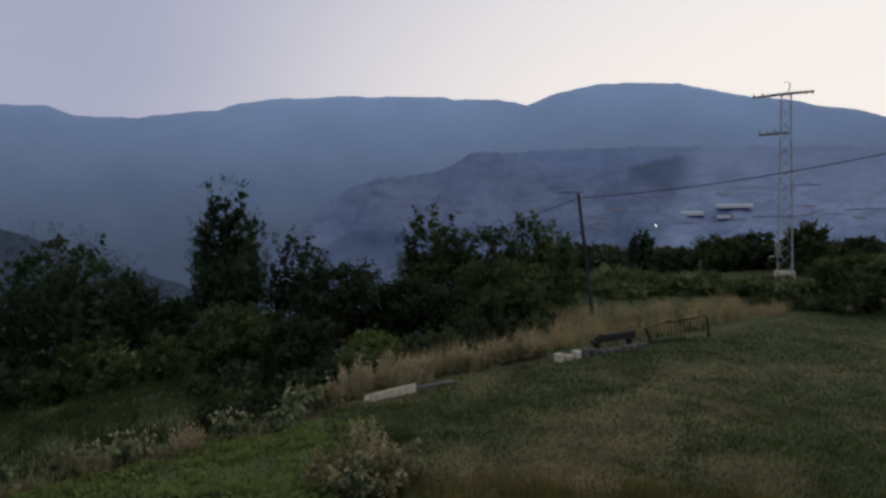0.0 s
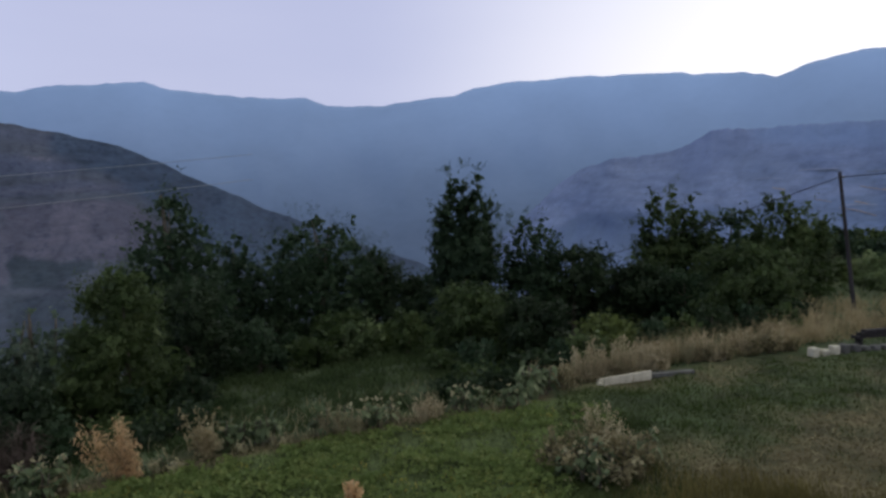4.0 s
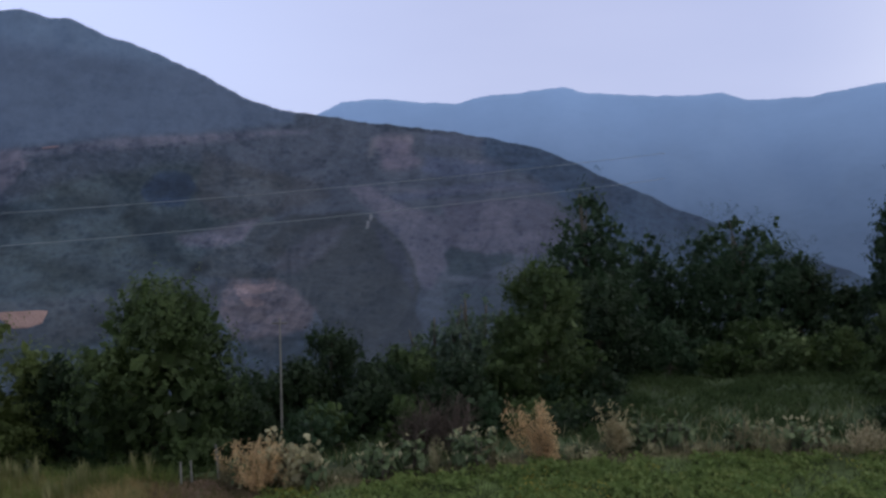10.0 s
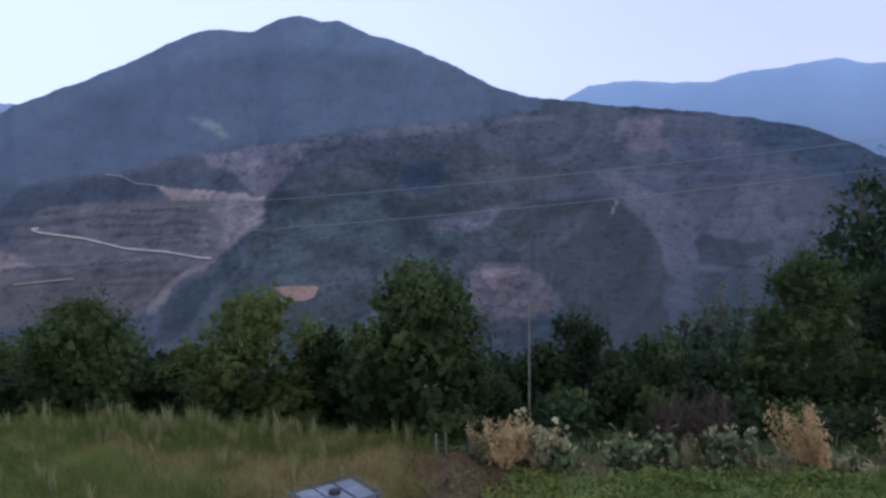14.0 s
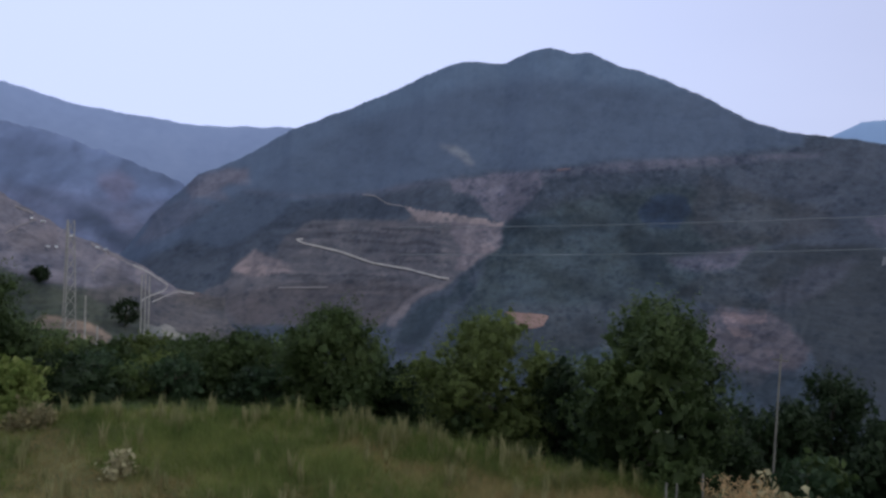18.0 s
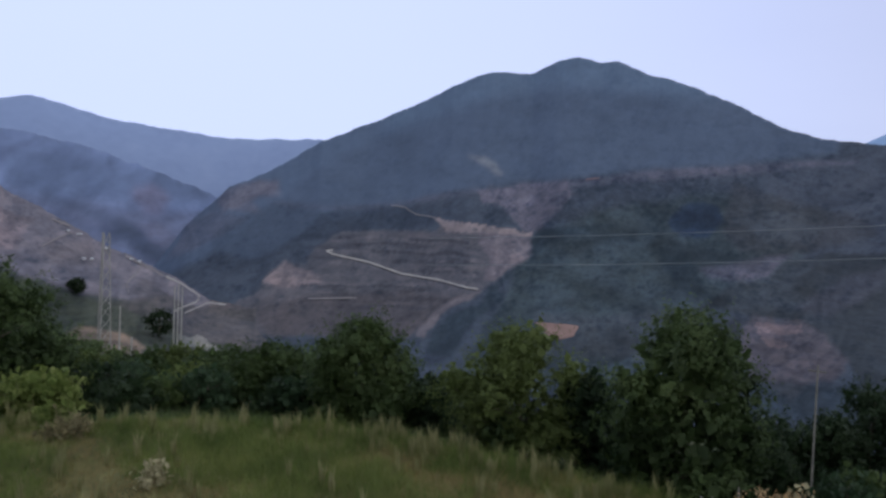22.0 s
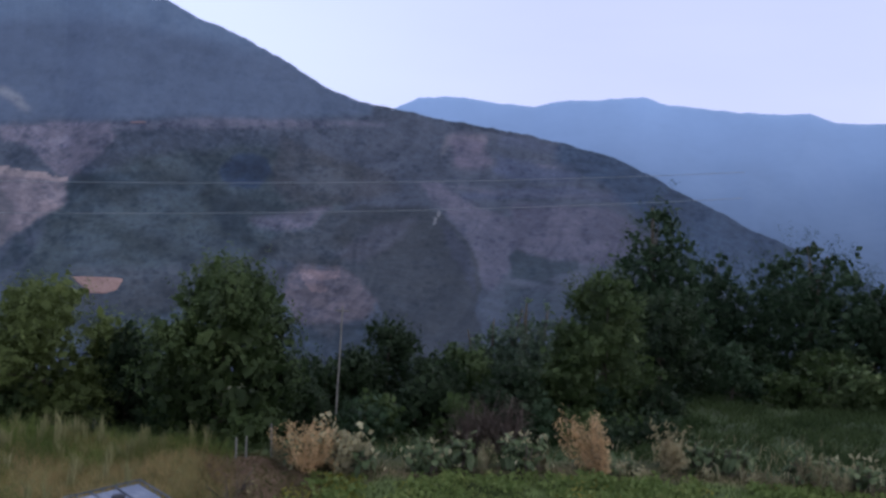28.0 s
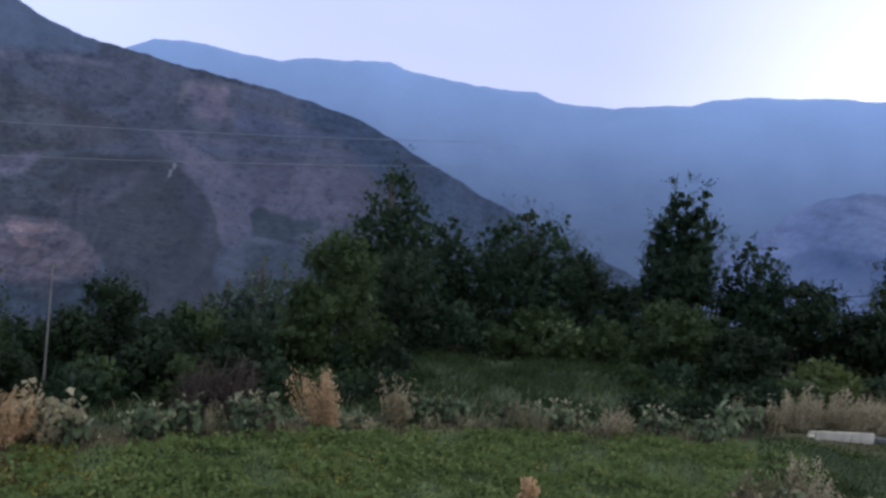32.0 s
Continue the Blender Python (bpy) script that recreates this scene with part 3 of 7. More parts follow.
def hill(name, mat, skyline, r_base, r_top, el_base, relief, label, step=0.2, rows=44, jag=0.06, category="hill", power=1.0, zones=(), steps=0.0, detail=None):
    """A slope that climbs from r_base at el_base to a skyline given as (azimuth, elevation); it falls away again behind."""
    sa, se = np.array([p[0] for p in skyline], float), np.array([p[1] for p in skyline], float)
    HILLS[name] = (sa, se, r_base, r_top, el_base, relief, jag, power, steps)
    a = np.arange(sa[0], sa[-1] + step / 2, step)
    n = rows + 3
    AZ, S = np.meshgrid(a, np.minimum(np.arange(n) / rows, 1.0), indexing="ij")
    R, Z = surface(name, AZ, S)
    for q in (1, 2):
        R[:, rows + q] = r_top * (1 + 0.12 * q)
        Z[:, rows + q] -= 0.03 * q * q * r_top
    verts = np.stack([-R * np.sin(np.radians(AZ)), R * np.cos(np.radians(AZ)), Z], -1).reshape(-1, 3)
    x, y = np.meshgrid(np.arange(len(a) - 1), np.arange(n - 1), indexing="ij")
    f = np.stack([x * n + y, (x + 1) * n + y, (x + 1) * n + y + 1, x * n + y + 1], -1).reshape(-1, 4)[:, ::-1]
    me = mesh_of(name, verts, f, mat, True)
    if zones:
        base, spread, stripes, areas = zones
        EL = el_base + (np.interp(AZ, sa, se) - el_base) * S
        w1, w2 = fbm(AZ * 0.7, EL * 1.1, 5.5, 6, 0.6), fbm(AZ * 0.7, EL * 1.1, 8.2, 6, 0.6)
        w3, w4 = fbm(AZ * 0.5, EL * stripes, 1.9, 6, 0.6), fbm(AZ * 2.4, EL * 3.2, 3.3, 5, 0.6)
        c = np.ones(AZ.shape + (3,)) * np.array(base)
        calm = np.ones(AZ.shape)
        for colour, soft, weight, outline in areas:
            m = inside(AZ + 0.2 * w1, EL + 0.1 * w2, outline).astype(float)
            for _ in range(soft):
                m = (np.roll(m, 1, 0) + np.roll(m, -1, 0) + np.roll(m, 1, 1) + np.roll(m, -1, 1) + m) / 5
            m *= weight * np.clip(0.92 + 0.1 * w3, 0.7, 1.0)
            c += (np.array(colour) - c) * m[..., None]
            calm += ((0.2 if colour[2] > colour[0] * 2.2 and colour[1] > 0.07 else 1.0) - calm) * m
        # patchy scrub: blue-green where it is thick, warmer and lighter where it is thin
        c *= np.exp(spread * (calm * np.clip(w3 + 0.5 * w1, -1.4, 0.8))[..., None] * np.array((1.2, 1.0, 0.8)))
        c *= np.exp(0.7 * spread * (calm * np.clip(w4, -1.4, 0.8))[..., None] * np.array((1.1, 1.0, 0.85)))
        if detail:
            detail(AZ, EL, c, calm)
        paint(me, 1.07 * c.reshape(-1, 3), calm.ravel())
    ob = new(name, me)
    return tagged(ob, label, category, kind="structure")


def tint(c, amount, hue=(1.0, 1.0, 1.0)):
    c *= np.exp(amount[..., None] * np.array(hue))


def scrub(AZ, EL, c, calm):
    """Old benches, gullies and single trees of a worked hillside, with shade painted into gullies and folds."""
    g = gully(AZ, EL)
    # beds painted darker and ribs lighter, as if shaded and lit
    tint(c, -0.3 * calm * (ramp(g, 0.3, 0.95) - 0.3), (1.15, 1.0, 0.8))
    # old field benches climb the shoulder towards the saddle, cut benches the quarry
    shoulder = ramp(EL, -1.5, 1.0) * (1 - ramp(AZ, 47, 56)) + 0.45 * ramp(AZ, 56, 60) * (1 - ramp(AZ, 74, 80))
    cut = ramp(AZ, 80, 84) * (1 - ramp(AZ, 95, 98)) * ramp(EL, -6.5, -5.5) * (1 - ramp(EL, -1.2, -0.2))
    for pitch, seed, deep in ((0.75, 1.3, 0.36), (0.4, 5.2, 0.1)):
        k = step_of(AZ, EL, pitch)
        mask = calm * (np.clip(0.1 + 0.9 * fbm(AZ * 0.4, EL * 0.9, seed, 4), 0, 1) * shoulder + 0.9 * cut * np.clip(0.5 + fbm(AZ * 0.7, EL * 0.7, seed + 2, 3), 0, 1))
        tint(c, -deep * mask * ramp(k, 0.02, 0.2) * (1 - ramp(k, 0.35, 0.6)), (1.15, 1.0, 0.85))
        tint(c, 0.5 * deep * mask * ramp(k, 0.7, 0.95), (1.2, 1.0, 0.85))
    # shade of spurs and hollows, painted slantwise down the scrubby flank to the valley
    flank = ramp(AZ, 56, 60) * (1 - ramp(AZ, 77, 81)) * (1 - ramp(EL, 1.5, 3.5))
    u, q = AZ * 0.3 + EL * 0.45 + 0.4 * fbm(AZ * 0.4, EL * 0.6, 11.0, 4), EL * 0.4 - AZ * 0.12
    fold = np.abs(swell(u, q, 12.0)) + 0.5 * np.abs(swell(u * 2.1, q * 2.1 + 5, 13.0))
    tint(c, 0.5 * (0.1 + flank) * calm * (ramp(fold, 0.0, 1.0) - 0.5))
    bushy = 0.35 + 0.65 * ramp(AZ, 57, 61) * (1 - ramp(AZ, 79, 83))
    for size, seed, deep in ((0.6, 2.0, 0.38), (0.28, 4.0, 0.3), (0.2, 6.0, 0.2)):
        near, _, own = cells(AZ / size, EL / size / 0.65, seed)
        thick = np.clip(0.15 + 0.9 * fbm(AZ * 0.7, EL * 1.0, seed + 0.5, 4), 0.04, 1) * bushy
        tint(c, -deep * calm * (own < thick) * (1 - ramp(near, 0.15, 0.6)), (1.25, 1.0, 0.75))
    tint(c, 0.06 * calm * fbm(AZ * 3.2, EL * 4.5, 9.9, 4), (1.1, 1.0, 0.9))
    # woods far up: only a fine even grain
    near, _, own = cells(AZ / 0.16, EL / 0.12, 8.0)
    tint(c, (1 - calm) * (0.06 * (own - 0.5) + 0.05 * fbm(AZ * 1.2, EL * 2.0, 3.1, 4) - 0.04 * (g - 0.4)))


def fields(AZ, EL, c, calm):
    """A patchwork of small fields and hedges."""
    near, second, own = cells(AZ / 1.7 + 0.2 * fbm(AZ * 0.8, EL, 1.1, 3), EL / 0.45 + 0.3 * fbm(AZ * 0.6, EL, 2.1, 3), 5.0)
    low = ramp(EL, 2.6, 0.8) * ramp(AZ, 0, -6)
    tint(c, 0.2 * low * (own - 0.4))
    tint(c, -0.16 * low * (1 - ramp(second - near, 0.02, 0.2)))
    # gully shade painted into the higher slope
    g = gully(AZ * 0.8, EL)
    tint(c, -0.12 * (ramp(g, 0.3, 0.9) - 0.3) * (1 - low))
    near, _, own = cells(AZ / 0.3, EL / 0.2, 6.0)
    tint(c, -0.12 * (own < 0.3) * (1 - ramp(near, 0.15, 0.45)))


def hollows(AZ, EL, c, calm):
    """Shade of soft spurs and hollows, painted into a hillside far off in the haze."""
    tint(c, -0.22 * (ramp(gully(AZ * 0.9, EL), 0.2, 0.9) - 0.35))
    tint(c, 0.12 * fbm(AZ * 0.9 + EL * 0.5, EL * 1.3, 6.4, 5))


def inside(x, y, outline):
    hit = np.zeros(x.shape, dtype=bool)
    for (x0, y0), (x1, y1) in zip(outline, outline[1:] + outline[:1]):
        if y0 != y1:
            hit ^= ((y0 > y) != (y1 > y)) & (x < x0 + (y - y0) * (x1 - x0) / (y1 - y0))
    return hit


def cover(areas, colour, soft, weight, outline):
    """Adds an area of one colour, for plants, bare soil or painted haze: how soft its rim is, how fully it covers, and
    its outline.
    """
    areas.append((colour, soft, weight, outline))


def hill_point(name, az, s, lift=0.0):
    r, z = surface(name, np.array([az]), np.array([s]))
    q = float(r[0]) - lift
    return pol(az, q, EYE + q * (float(z[0]) - EYE) / float(r[0]))


def hill_at(name, az, el, lift=0.0):
    sa, se, rb, rt, eb = HILLS[name][:5]
    top = float(np.interp(az, sa, se))
    return hill_point(name, az, min(max((el - eb) / (top - eb), 0), 1), lift)


def patch(parent, on, mat, outline, lift=3.0, name="scar", label="", ragged=0.12):
    """A piece of bare ground draped over a hill inside an outline of (azimuth, elevation), with a ragged rim."""
    lift = lift * 0.6
    pts = np.array(outline, float)
    c = pts.mean(0)
    m = 56
    seg = np.linspace(0, len(pts), m, endpoint=False)
    ring = []
    for k, q in enumerate(seg):
        i = int(q)
        p = pts[i] * (1 - (q - i)) + pts[(i + 1) % len(pts)] * (q - i)
        ring.append(c + (p - c) * (1 + ragged * fractal(p[0] * 1.1, p[1] * 1.1, 3.7, 4)))
    rings = 9
    vs = [hill_at(on, c[0], c[1], lift)[:]] * m
    for j in range(1, rings + 1):
        for p in ring:
            q = c + (p - c) * j / rings
            vs.append(hill_at(on, q[0], q[1], lift if j < rings else -lift)[:])
    fs = [(j * m + k, j * m + (k + 1) % m, (j + 1) * m + (k + 1) % m, (j + 1) * m + k) for j in range(rings) for k in range(m)]
    return part(name, mesh_of(name, vs, fs, mat, True), parent, label)


def strip(parent, on, mat, line, width, lift=3.5, name="track", label=""):
    """A track or terrace edge draped along (azimuth, elevation) points; width in degrees of elevation."""
    lift = lift * 0.5
    line = np.array(line, float)
    d = np.concatenate([[0], np.cumsum(np.hypot(*np.diff(line, axis=0).T))])
    q = np.linspace(0, d[-1], max(12, int(d[-1] / 0.12)))
    az, el = np.interp(q, d, line[:, 0]), np.interp(q, d, line[:, 1])
    vs, fs = [], []
    for i in range(len(q)):
        w = width * (0.75 + 0.5 * abs(fractal(az[i] * 3, el[i] * 3, 9.1)))
        for h, up in ((-0.5, 0), (-0.17, 0), (0.17, 0), (0.5, 0)):
            vs.append(hill_at(on, az[i], el[i] + h * w, lift + up)[:])
    for i in range(len(q) - 1):
        fs += [(i * 4 + k, i * 4 + k + 1, i * 4 + 5 + k, i * 4 + 4 + k) for k in range(3)]
    return part(name, mesh_of(name, vs, fs, mat, True), parent, label)


SKY_FAR = ((-60, 3.5), (-45, 5.2), (-36, 5.6), (-29.9, 5.87), (-28.1, 6.47), (-26.1, 6.76), (-24.4, 7.29), (-21.1, 7.88), (-18.9, 8.4), (-17, 8.93), (-13.1, 9.18), (-11.1, 9.11),
           (-8.1, 8.58), (-6.2, 7.86), (-4.3, 8.27), (-0.8, 8.41), (0, 8.59), (6.7, 8.64), (12.4, 8.4), (14.8, 8.02), (16.2, 7.51), (19.4, 7.22), (21.4, 6.88),
           (25.5, 6.87), (27.2, 7.45), (30, 7.36), (36.5, 7.85), (38.2, 8.32), (41.6, 8), (44.3, 7.78), (46, 7.33), (48.7, 7.4), (51.8, 7.68),
           (54.5, 7.42), (56.2, 6.55), (60, 4))
SKY_MAIN = ((17, -5.6), (19.4, -4.59), (23.6, -3.23), (28.6, -1.06), (29.9, -0.73), (32.3, 0.55), (34.5, 1.44), (36.9, 2.66), (40, 4), (43.7, 4.78), (47.1, 5.35),
            (53.1, 6.02), (56.8, 6.57), (58.9, 6.8), (61.4, 7.6), (63.8, 8.94), (65.9, 9.89), (67.9, 10.7), (70.7, 11.47), (72.5, 12.26), (73.7, 12.21),
            (75.3, 12.59), (76.7, 12.33), (78.6, 11.44), (81.6, 11.4), (82.9, 11.09), (84.4, 10.36), (86.2, 9.36), (88.4, 8.34), (90.8, 7.3), (94.1, 5.86),
            (96.6, 4.15), (98.8, 3.0), (100.5, 2.25), (101.8, 0.9), (103.4, -0.6), (104.9, -2.8), (108, -6.5))
SKY_LEFT = ((88, 5.2), (94.3, 6.0), (100.7, 5.66), (104.7, 6.06), (108.5, 6.42), (111.8, 7.22), (113.3, 7.52), (115.7, 7.0), (118, 7.37), (120, 7.3), (130, 6), (150, 4), (170, 2))
SKY_LEFT_NEAR = ((96, -4), (98, -1.6), (99.8, 0.25), (101.8, 1.65), (103.8, 2.5), (106.6, 3.4), (109.2, 4.2), (112.2, 4.9), (115.6, 5.3), (118.9, 5.4), (130, 4.6), (150, 2.5))
SKY_QUARRY = ((88, -9.6), (93, -7.6), (98, -6.5), (100.5, -6.1), (101.7, -5.82), (102.7, -5.12), (104.5, -4.11), (107.2, -2.71), (108.4, -2.31), (110.2, -1.15), (112.1, -0.08), (114.5, 1.27), (115.6, 1.99), (116.9, 2.6), (118.8, 2.95), (128, 3.8), (132, 3.6))
SKY_SPUR = ((-46, 3.4), (-30, 4.0), (-22.7, 4.3), (-15.5, 4.6), (-9.7, 4.6), (-5.7, 4.45), (-3.8, 4.45), (-3.0, 4.55), (-2.0, 4.42), (-1.2, 3.95), (-0.1, 3.35), (1.8, 2.91), (4.3, 2.72), (6.9, 2.01), (8.8, 0.77), (11.1, -1.31), (12.8, -2.96), (15, -6))

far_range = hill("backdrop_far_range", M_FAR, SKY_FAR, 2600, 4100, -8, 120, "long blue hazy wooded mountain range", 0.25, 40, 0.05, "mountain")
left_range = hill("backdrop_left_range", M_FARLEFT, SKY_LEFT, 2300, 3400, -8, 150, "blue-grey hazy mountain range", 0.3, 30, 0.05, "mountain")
# distance haze is painted into these colours, palest below the skyline
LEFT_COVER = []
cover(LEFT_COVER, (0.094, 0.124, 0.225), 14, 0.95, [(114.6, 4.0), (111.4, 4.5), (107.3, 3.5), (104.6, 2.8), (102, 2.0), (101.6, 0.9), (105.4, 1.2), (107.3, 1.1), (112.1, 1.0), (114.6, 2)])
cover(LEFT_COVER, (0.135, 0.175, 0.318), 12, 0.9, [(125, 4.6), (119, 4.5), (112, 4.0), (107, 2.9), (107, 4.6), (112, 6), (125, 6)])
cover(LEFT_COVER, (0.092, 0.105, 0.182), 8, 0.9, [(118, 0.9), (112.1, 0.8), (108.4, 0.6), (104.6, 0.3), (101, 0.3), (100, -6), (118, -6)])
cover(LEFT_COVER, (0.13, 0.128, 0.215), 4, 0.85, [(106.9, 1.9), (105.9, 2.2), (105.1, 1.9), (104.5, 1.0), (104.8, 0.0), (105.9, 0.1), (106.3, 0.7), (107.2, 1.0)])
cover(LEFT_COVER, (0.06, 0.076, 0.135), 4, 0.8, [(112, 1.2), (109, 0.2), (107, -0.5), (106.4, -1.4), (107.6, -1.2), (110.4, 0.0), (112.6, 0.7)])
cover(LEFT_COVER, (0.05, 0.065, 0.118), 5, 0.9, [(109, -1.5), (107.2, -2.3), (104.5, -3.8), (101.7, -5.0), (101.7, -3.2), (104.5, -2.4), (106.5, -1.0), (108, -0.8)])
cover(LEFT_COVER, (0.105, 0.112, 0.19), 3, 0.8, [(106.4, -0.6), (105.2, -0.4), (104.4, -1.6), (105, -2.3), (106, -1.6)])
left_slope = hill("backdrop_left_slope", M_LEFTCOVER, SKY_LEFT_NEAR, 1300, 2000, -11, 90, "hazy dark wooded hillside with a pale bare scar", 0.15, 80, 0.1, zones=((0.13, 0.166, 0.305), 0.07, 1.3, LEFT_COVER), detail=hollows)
# bluish cover colours: distance haze is mixed into them
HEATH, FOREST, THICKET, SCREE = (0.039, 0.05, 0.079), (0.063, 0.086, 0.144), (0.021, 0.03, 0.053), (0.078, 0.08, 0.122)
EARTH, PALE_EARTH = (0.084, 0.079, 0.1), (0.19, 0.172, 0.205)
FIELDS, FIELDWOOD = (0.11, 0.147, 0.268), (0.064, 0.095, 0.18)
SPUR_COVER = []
# haze painted over the upper slope, matched to the range behind
HIGH_HAZE = (0.118, 0.172, 0.32)
cover(SPUR_COVER, HIGH_HAZE, 14, 0.9, [(-60, 2.6), (-24, 2.8), (-12, 3.0), (-5, 3.4), (-3.4, 6), (-60, 6)])
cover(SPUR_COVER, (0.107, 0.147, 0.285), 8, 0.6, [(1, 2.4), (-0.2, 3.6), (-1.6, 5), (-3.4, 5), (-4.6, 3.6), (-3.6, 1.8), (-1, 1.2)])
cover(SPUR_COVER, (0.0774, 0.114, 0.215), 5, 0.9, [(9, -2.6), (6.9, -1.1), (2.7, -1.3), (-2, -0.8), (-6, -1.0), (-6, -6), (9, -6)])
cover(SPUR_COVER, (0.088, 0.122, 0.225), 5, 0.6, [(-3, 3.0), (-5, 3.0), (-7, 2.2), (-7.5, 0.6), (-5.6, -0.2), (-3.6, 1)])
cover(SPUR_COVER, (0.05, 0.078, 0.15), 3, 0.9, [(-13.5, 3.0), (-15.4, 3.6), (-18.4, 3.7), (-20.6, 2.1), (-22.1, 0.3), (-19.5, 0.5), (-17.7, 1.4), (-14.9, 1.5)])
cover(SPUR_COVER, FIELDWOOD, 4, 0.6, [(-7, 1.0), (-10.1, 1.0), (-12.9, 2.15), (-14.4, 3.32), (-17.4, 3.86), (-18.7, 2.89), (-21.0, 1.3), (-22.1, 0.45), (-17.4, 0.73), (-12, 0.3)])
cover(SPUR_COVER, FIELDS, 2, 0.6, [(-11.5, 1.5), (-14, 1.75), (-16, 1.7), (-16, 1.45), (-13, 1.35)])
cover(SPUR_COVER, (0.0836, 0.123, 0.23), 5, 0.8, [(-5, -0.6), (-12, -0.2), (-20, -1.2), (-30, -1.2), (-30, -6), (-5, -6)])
# thicker haze painted as paler blue over the right-hand end
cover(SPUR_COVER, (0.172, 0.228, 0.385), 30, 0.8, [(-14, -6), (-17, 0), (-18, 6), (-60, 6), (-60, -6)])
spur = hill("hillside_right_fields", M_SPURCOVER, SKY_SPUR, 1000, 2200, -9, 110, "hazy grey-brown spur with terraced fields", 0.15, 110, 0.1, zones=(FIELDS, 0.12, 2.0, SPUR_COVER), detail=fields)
MAIN_HILL_COVER = []
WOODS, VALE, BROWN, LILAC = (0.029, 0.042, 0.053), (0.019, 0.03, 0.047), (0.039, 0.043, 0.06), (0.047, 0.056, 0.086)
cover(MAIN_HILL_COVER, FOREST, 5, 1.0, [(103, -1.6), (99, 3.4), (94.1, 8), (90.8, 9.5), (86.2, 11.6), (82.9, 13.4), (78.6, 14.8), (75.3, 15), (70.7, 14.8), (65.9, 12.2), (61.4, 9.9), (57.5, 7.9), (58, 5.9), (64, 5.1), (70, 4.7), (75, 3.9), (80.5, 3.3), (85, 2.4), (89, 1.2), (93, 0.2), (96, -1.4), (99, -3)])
# summit haze, painted as a paler blue
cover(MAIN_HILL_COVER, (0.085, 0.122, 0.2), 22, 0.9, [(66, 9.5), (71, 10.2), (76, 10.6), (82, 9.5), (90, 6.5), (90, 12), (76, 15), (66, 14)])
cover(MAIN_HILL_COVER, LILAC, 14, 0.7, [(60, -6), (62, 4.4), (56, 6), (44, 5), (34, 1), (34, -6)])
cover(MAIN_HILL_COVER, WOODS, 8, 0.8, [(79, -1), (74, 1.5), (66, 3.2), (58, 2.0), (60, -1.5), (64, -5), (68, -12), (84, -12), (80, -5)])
cover(MAIN_HILL_COVER, THICKET, 3, 0.7, [(96, -1.6), (94.1, 0.4), (92.6, 1.2), (89.2, 1.4), (86, 1.0), (85.4, 0.3), (88, -0.3), (91, -0.5), (93.4, -1.2)])
cover(MAIN_HILL_COVER, SCREE, 2, 0.5, [(99.5, 1.6), (94.5, 1.2), (89.2, 1.5), (82.3, 3.1), (81.5, 2.7), (89.2, 1.2), (94.5, 0.95), (99.5, 1.3)])
# bare band below the woods, and the funnel of scree that falls from it
cover(MAIN_HILL_COVER, SCREE, 2, 0.9, [(82.4, 2.9), (79.6, 3.3), (75.8, 3.75), (72.4, 4.1), (70, 4.7), (66, 5.05), (61.4, 5.15), (56.5, 5.5), (56.5, 5.2), (61, 4.8), (66.1, 4.2), (70.2, 3.9), (75.6, 3.3), (79.5, 2.8)])
cover(MAIN_HILL_COVER, (0.103, 0.098, 0.142), 1, 0.95, [(82.4, 2.7), (79.6, 3.22), (75.8, 3.7), (75.4, 2.8), (76.2, 1.78), (77.1, 0.91), (78.1, -0.06), (79.1, 0.05), (79.7, 0.67), (80.6, 1.87), (81.9, 1.89)])
cover(MAIN_HILL_COVER, HEATH, 1, 0.9, [(88.2, 0.85), (85.8, 1.2), (83.7, 1.85), (81.1, 1.56), (80.1, 1.07), (78.8, -0.04), (82.0, 0.2), (85.5, 0.7)])
cover(MAIN_HILL_COVER, (0.16, 0.165, 0.2), 2, 0.6, [(83.2, 5.56), (82.2, 5.34), (80.3, 4.1), (80.7, 3.9), (82.4, 4.7)])
# the quarry: cut earth, its pale rim and slab, and the spill below
cover(MAIN_HILL_COVER, EARTH, 1, 0.9, [(94.4, -1.95), (92.3, -0.65), (85.5, -0.3), (85.1, 0.34), (79.5, 0.03), (79.2, -2.26), (81.1, -3.97), (81.7, -4.62), (83.8, -5.93), (85.4, -6.81), (87.1, -8.3), (92.1, -8.4), (98.0, -8.4), (101.3, -6.8), (98.2, -5.12), (97.7, -3.87), (96.4, -2.94), (94.8, -3.08)])
cover(MAIN_HILL_COVER, (0.06, 0.053, 0.066), 4, 0.85, [(93, -5.2), (87, -4.9), (83, -5.2), (85, -6.6), (87, -8.3), (97, -8.4), (99, -6.4)])
cover(MAIN_HILL_COVER, (0.17, 0.135, 0.155), 1, 0.9, [(98.0, -4.37), (96.4, -3.07), (94.8, -3.63), (93.8, -4.45), (94.7, -4.8), (96.8, -4.94)])
cover(MAIN_HILL_COVER, (0.125, 0.108, 0.138), 1, 0.95, [(82.2, -0.05), (78.5, -0.25), (78.2, -1.78), (78.8, -2.16), (79.9, -2.9), (81.1, -3.91), (81.8, -3.99), (81.3, -2.04), (81.9, -1.15)])
cover(MAIN_HILL_COVER, (0.19, 0.155, 0.175), 0, 0.85, [(85.7, 0.72), (82.3, 0.32), (78.5, -0.1), (78.5, -0.4), (82.0, -0.25), (84.7, -0.51), (85.0, 0.19)])
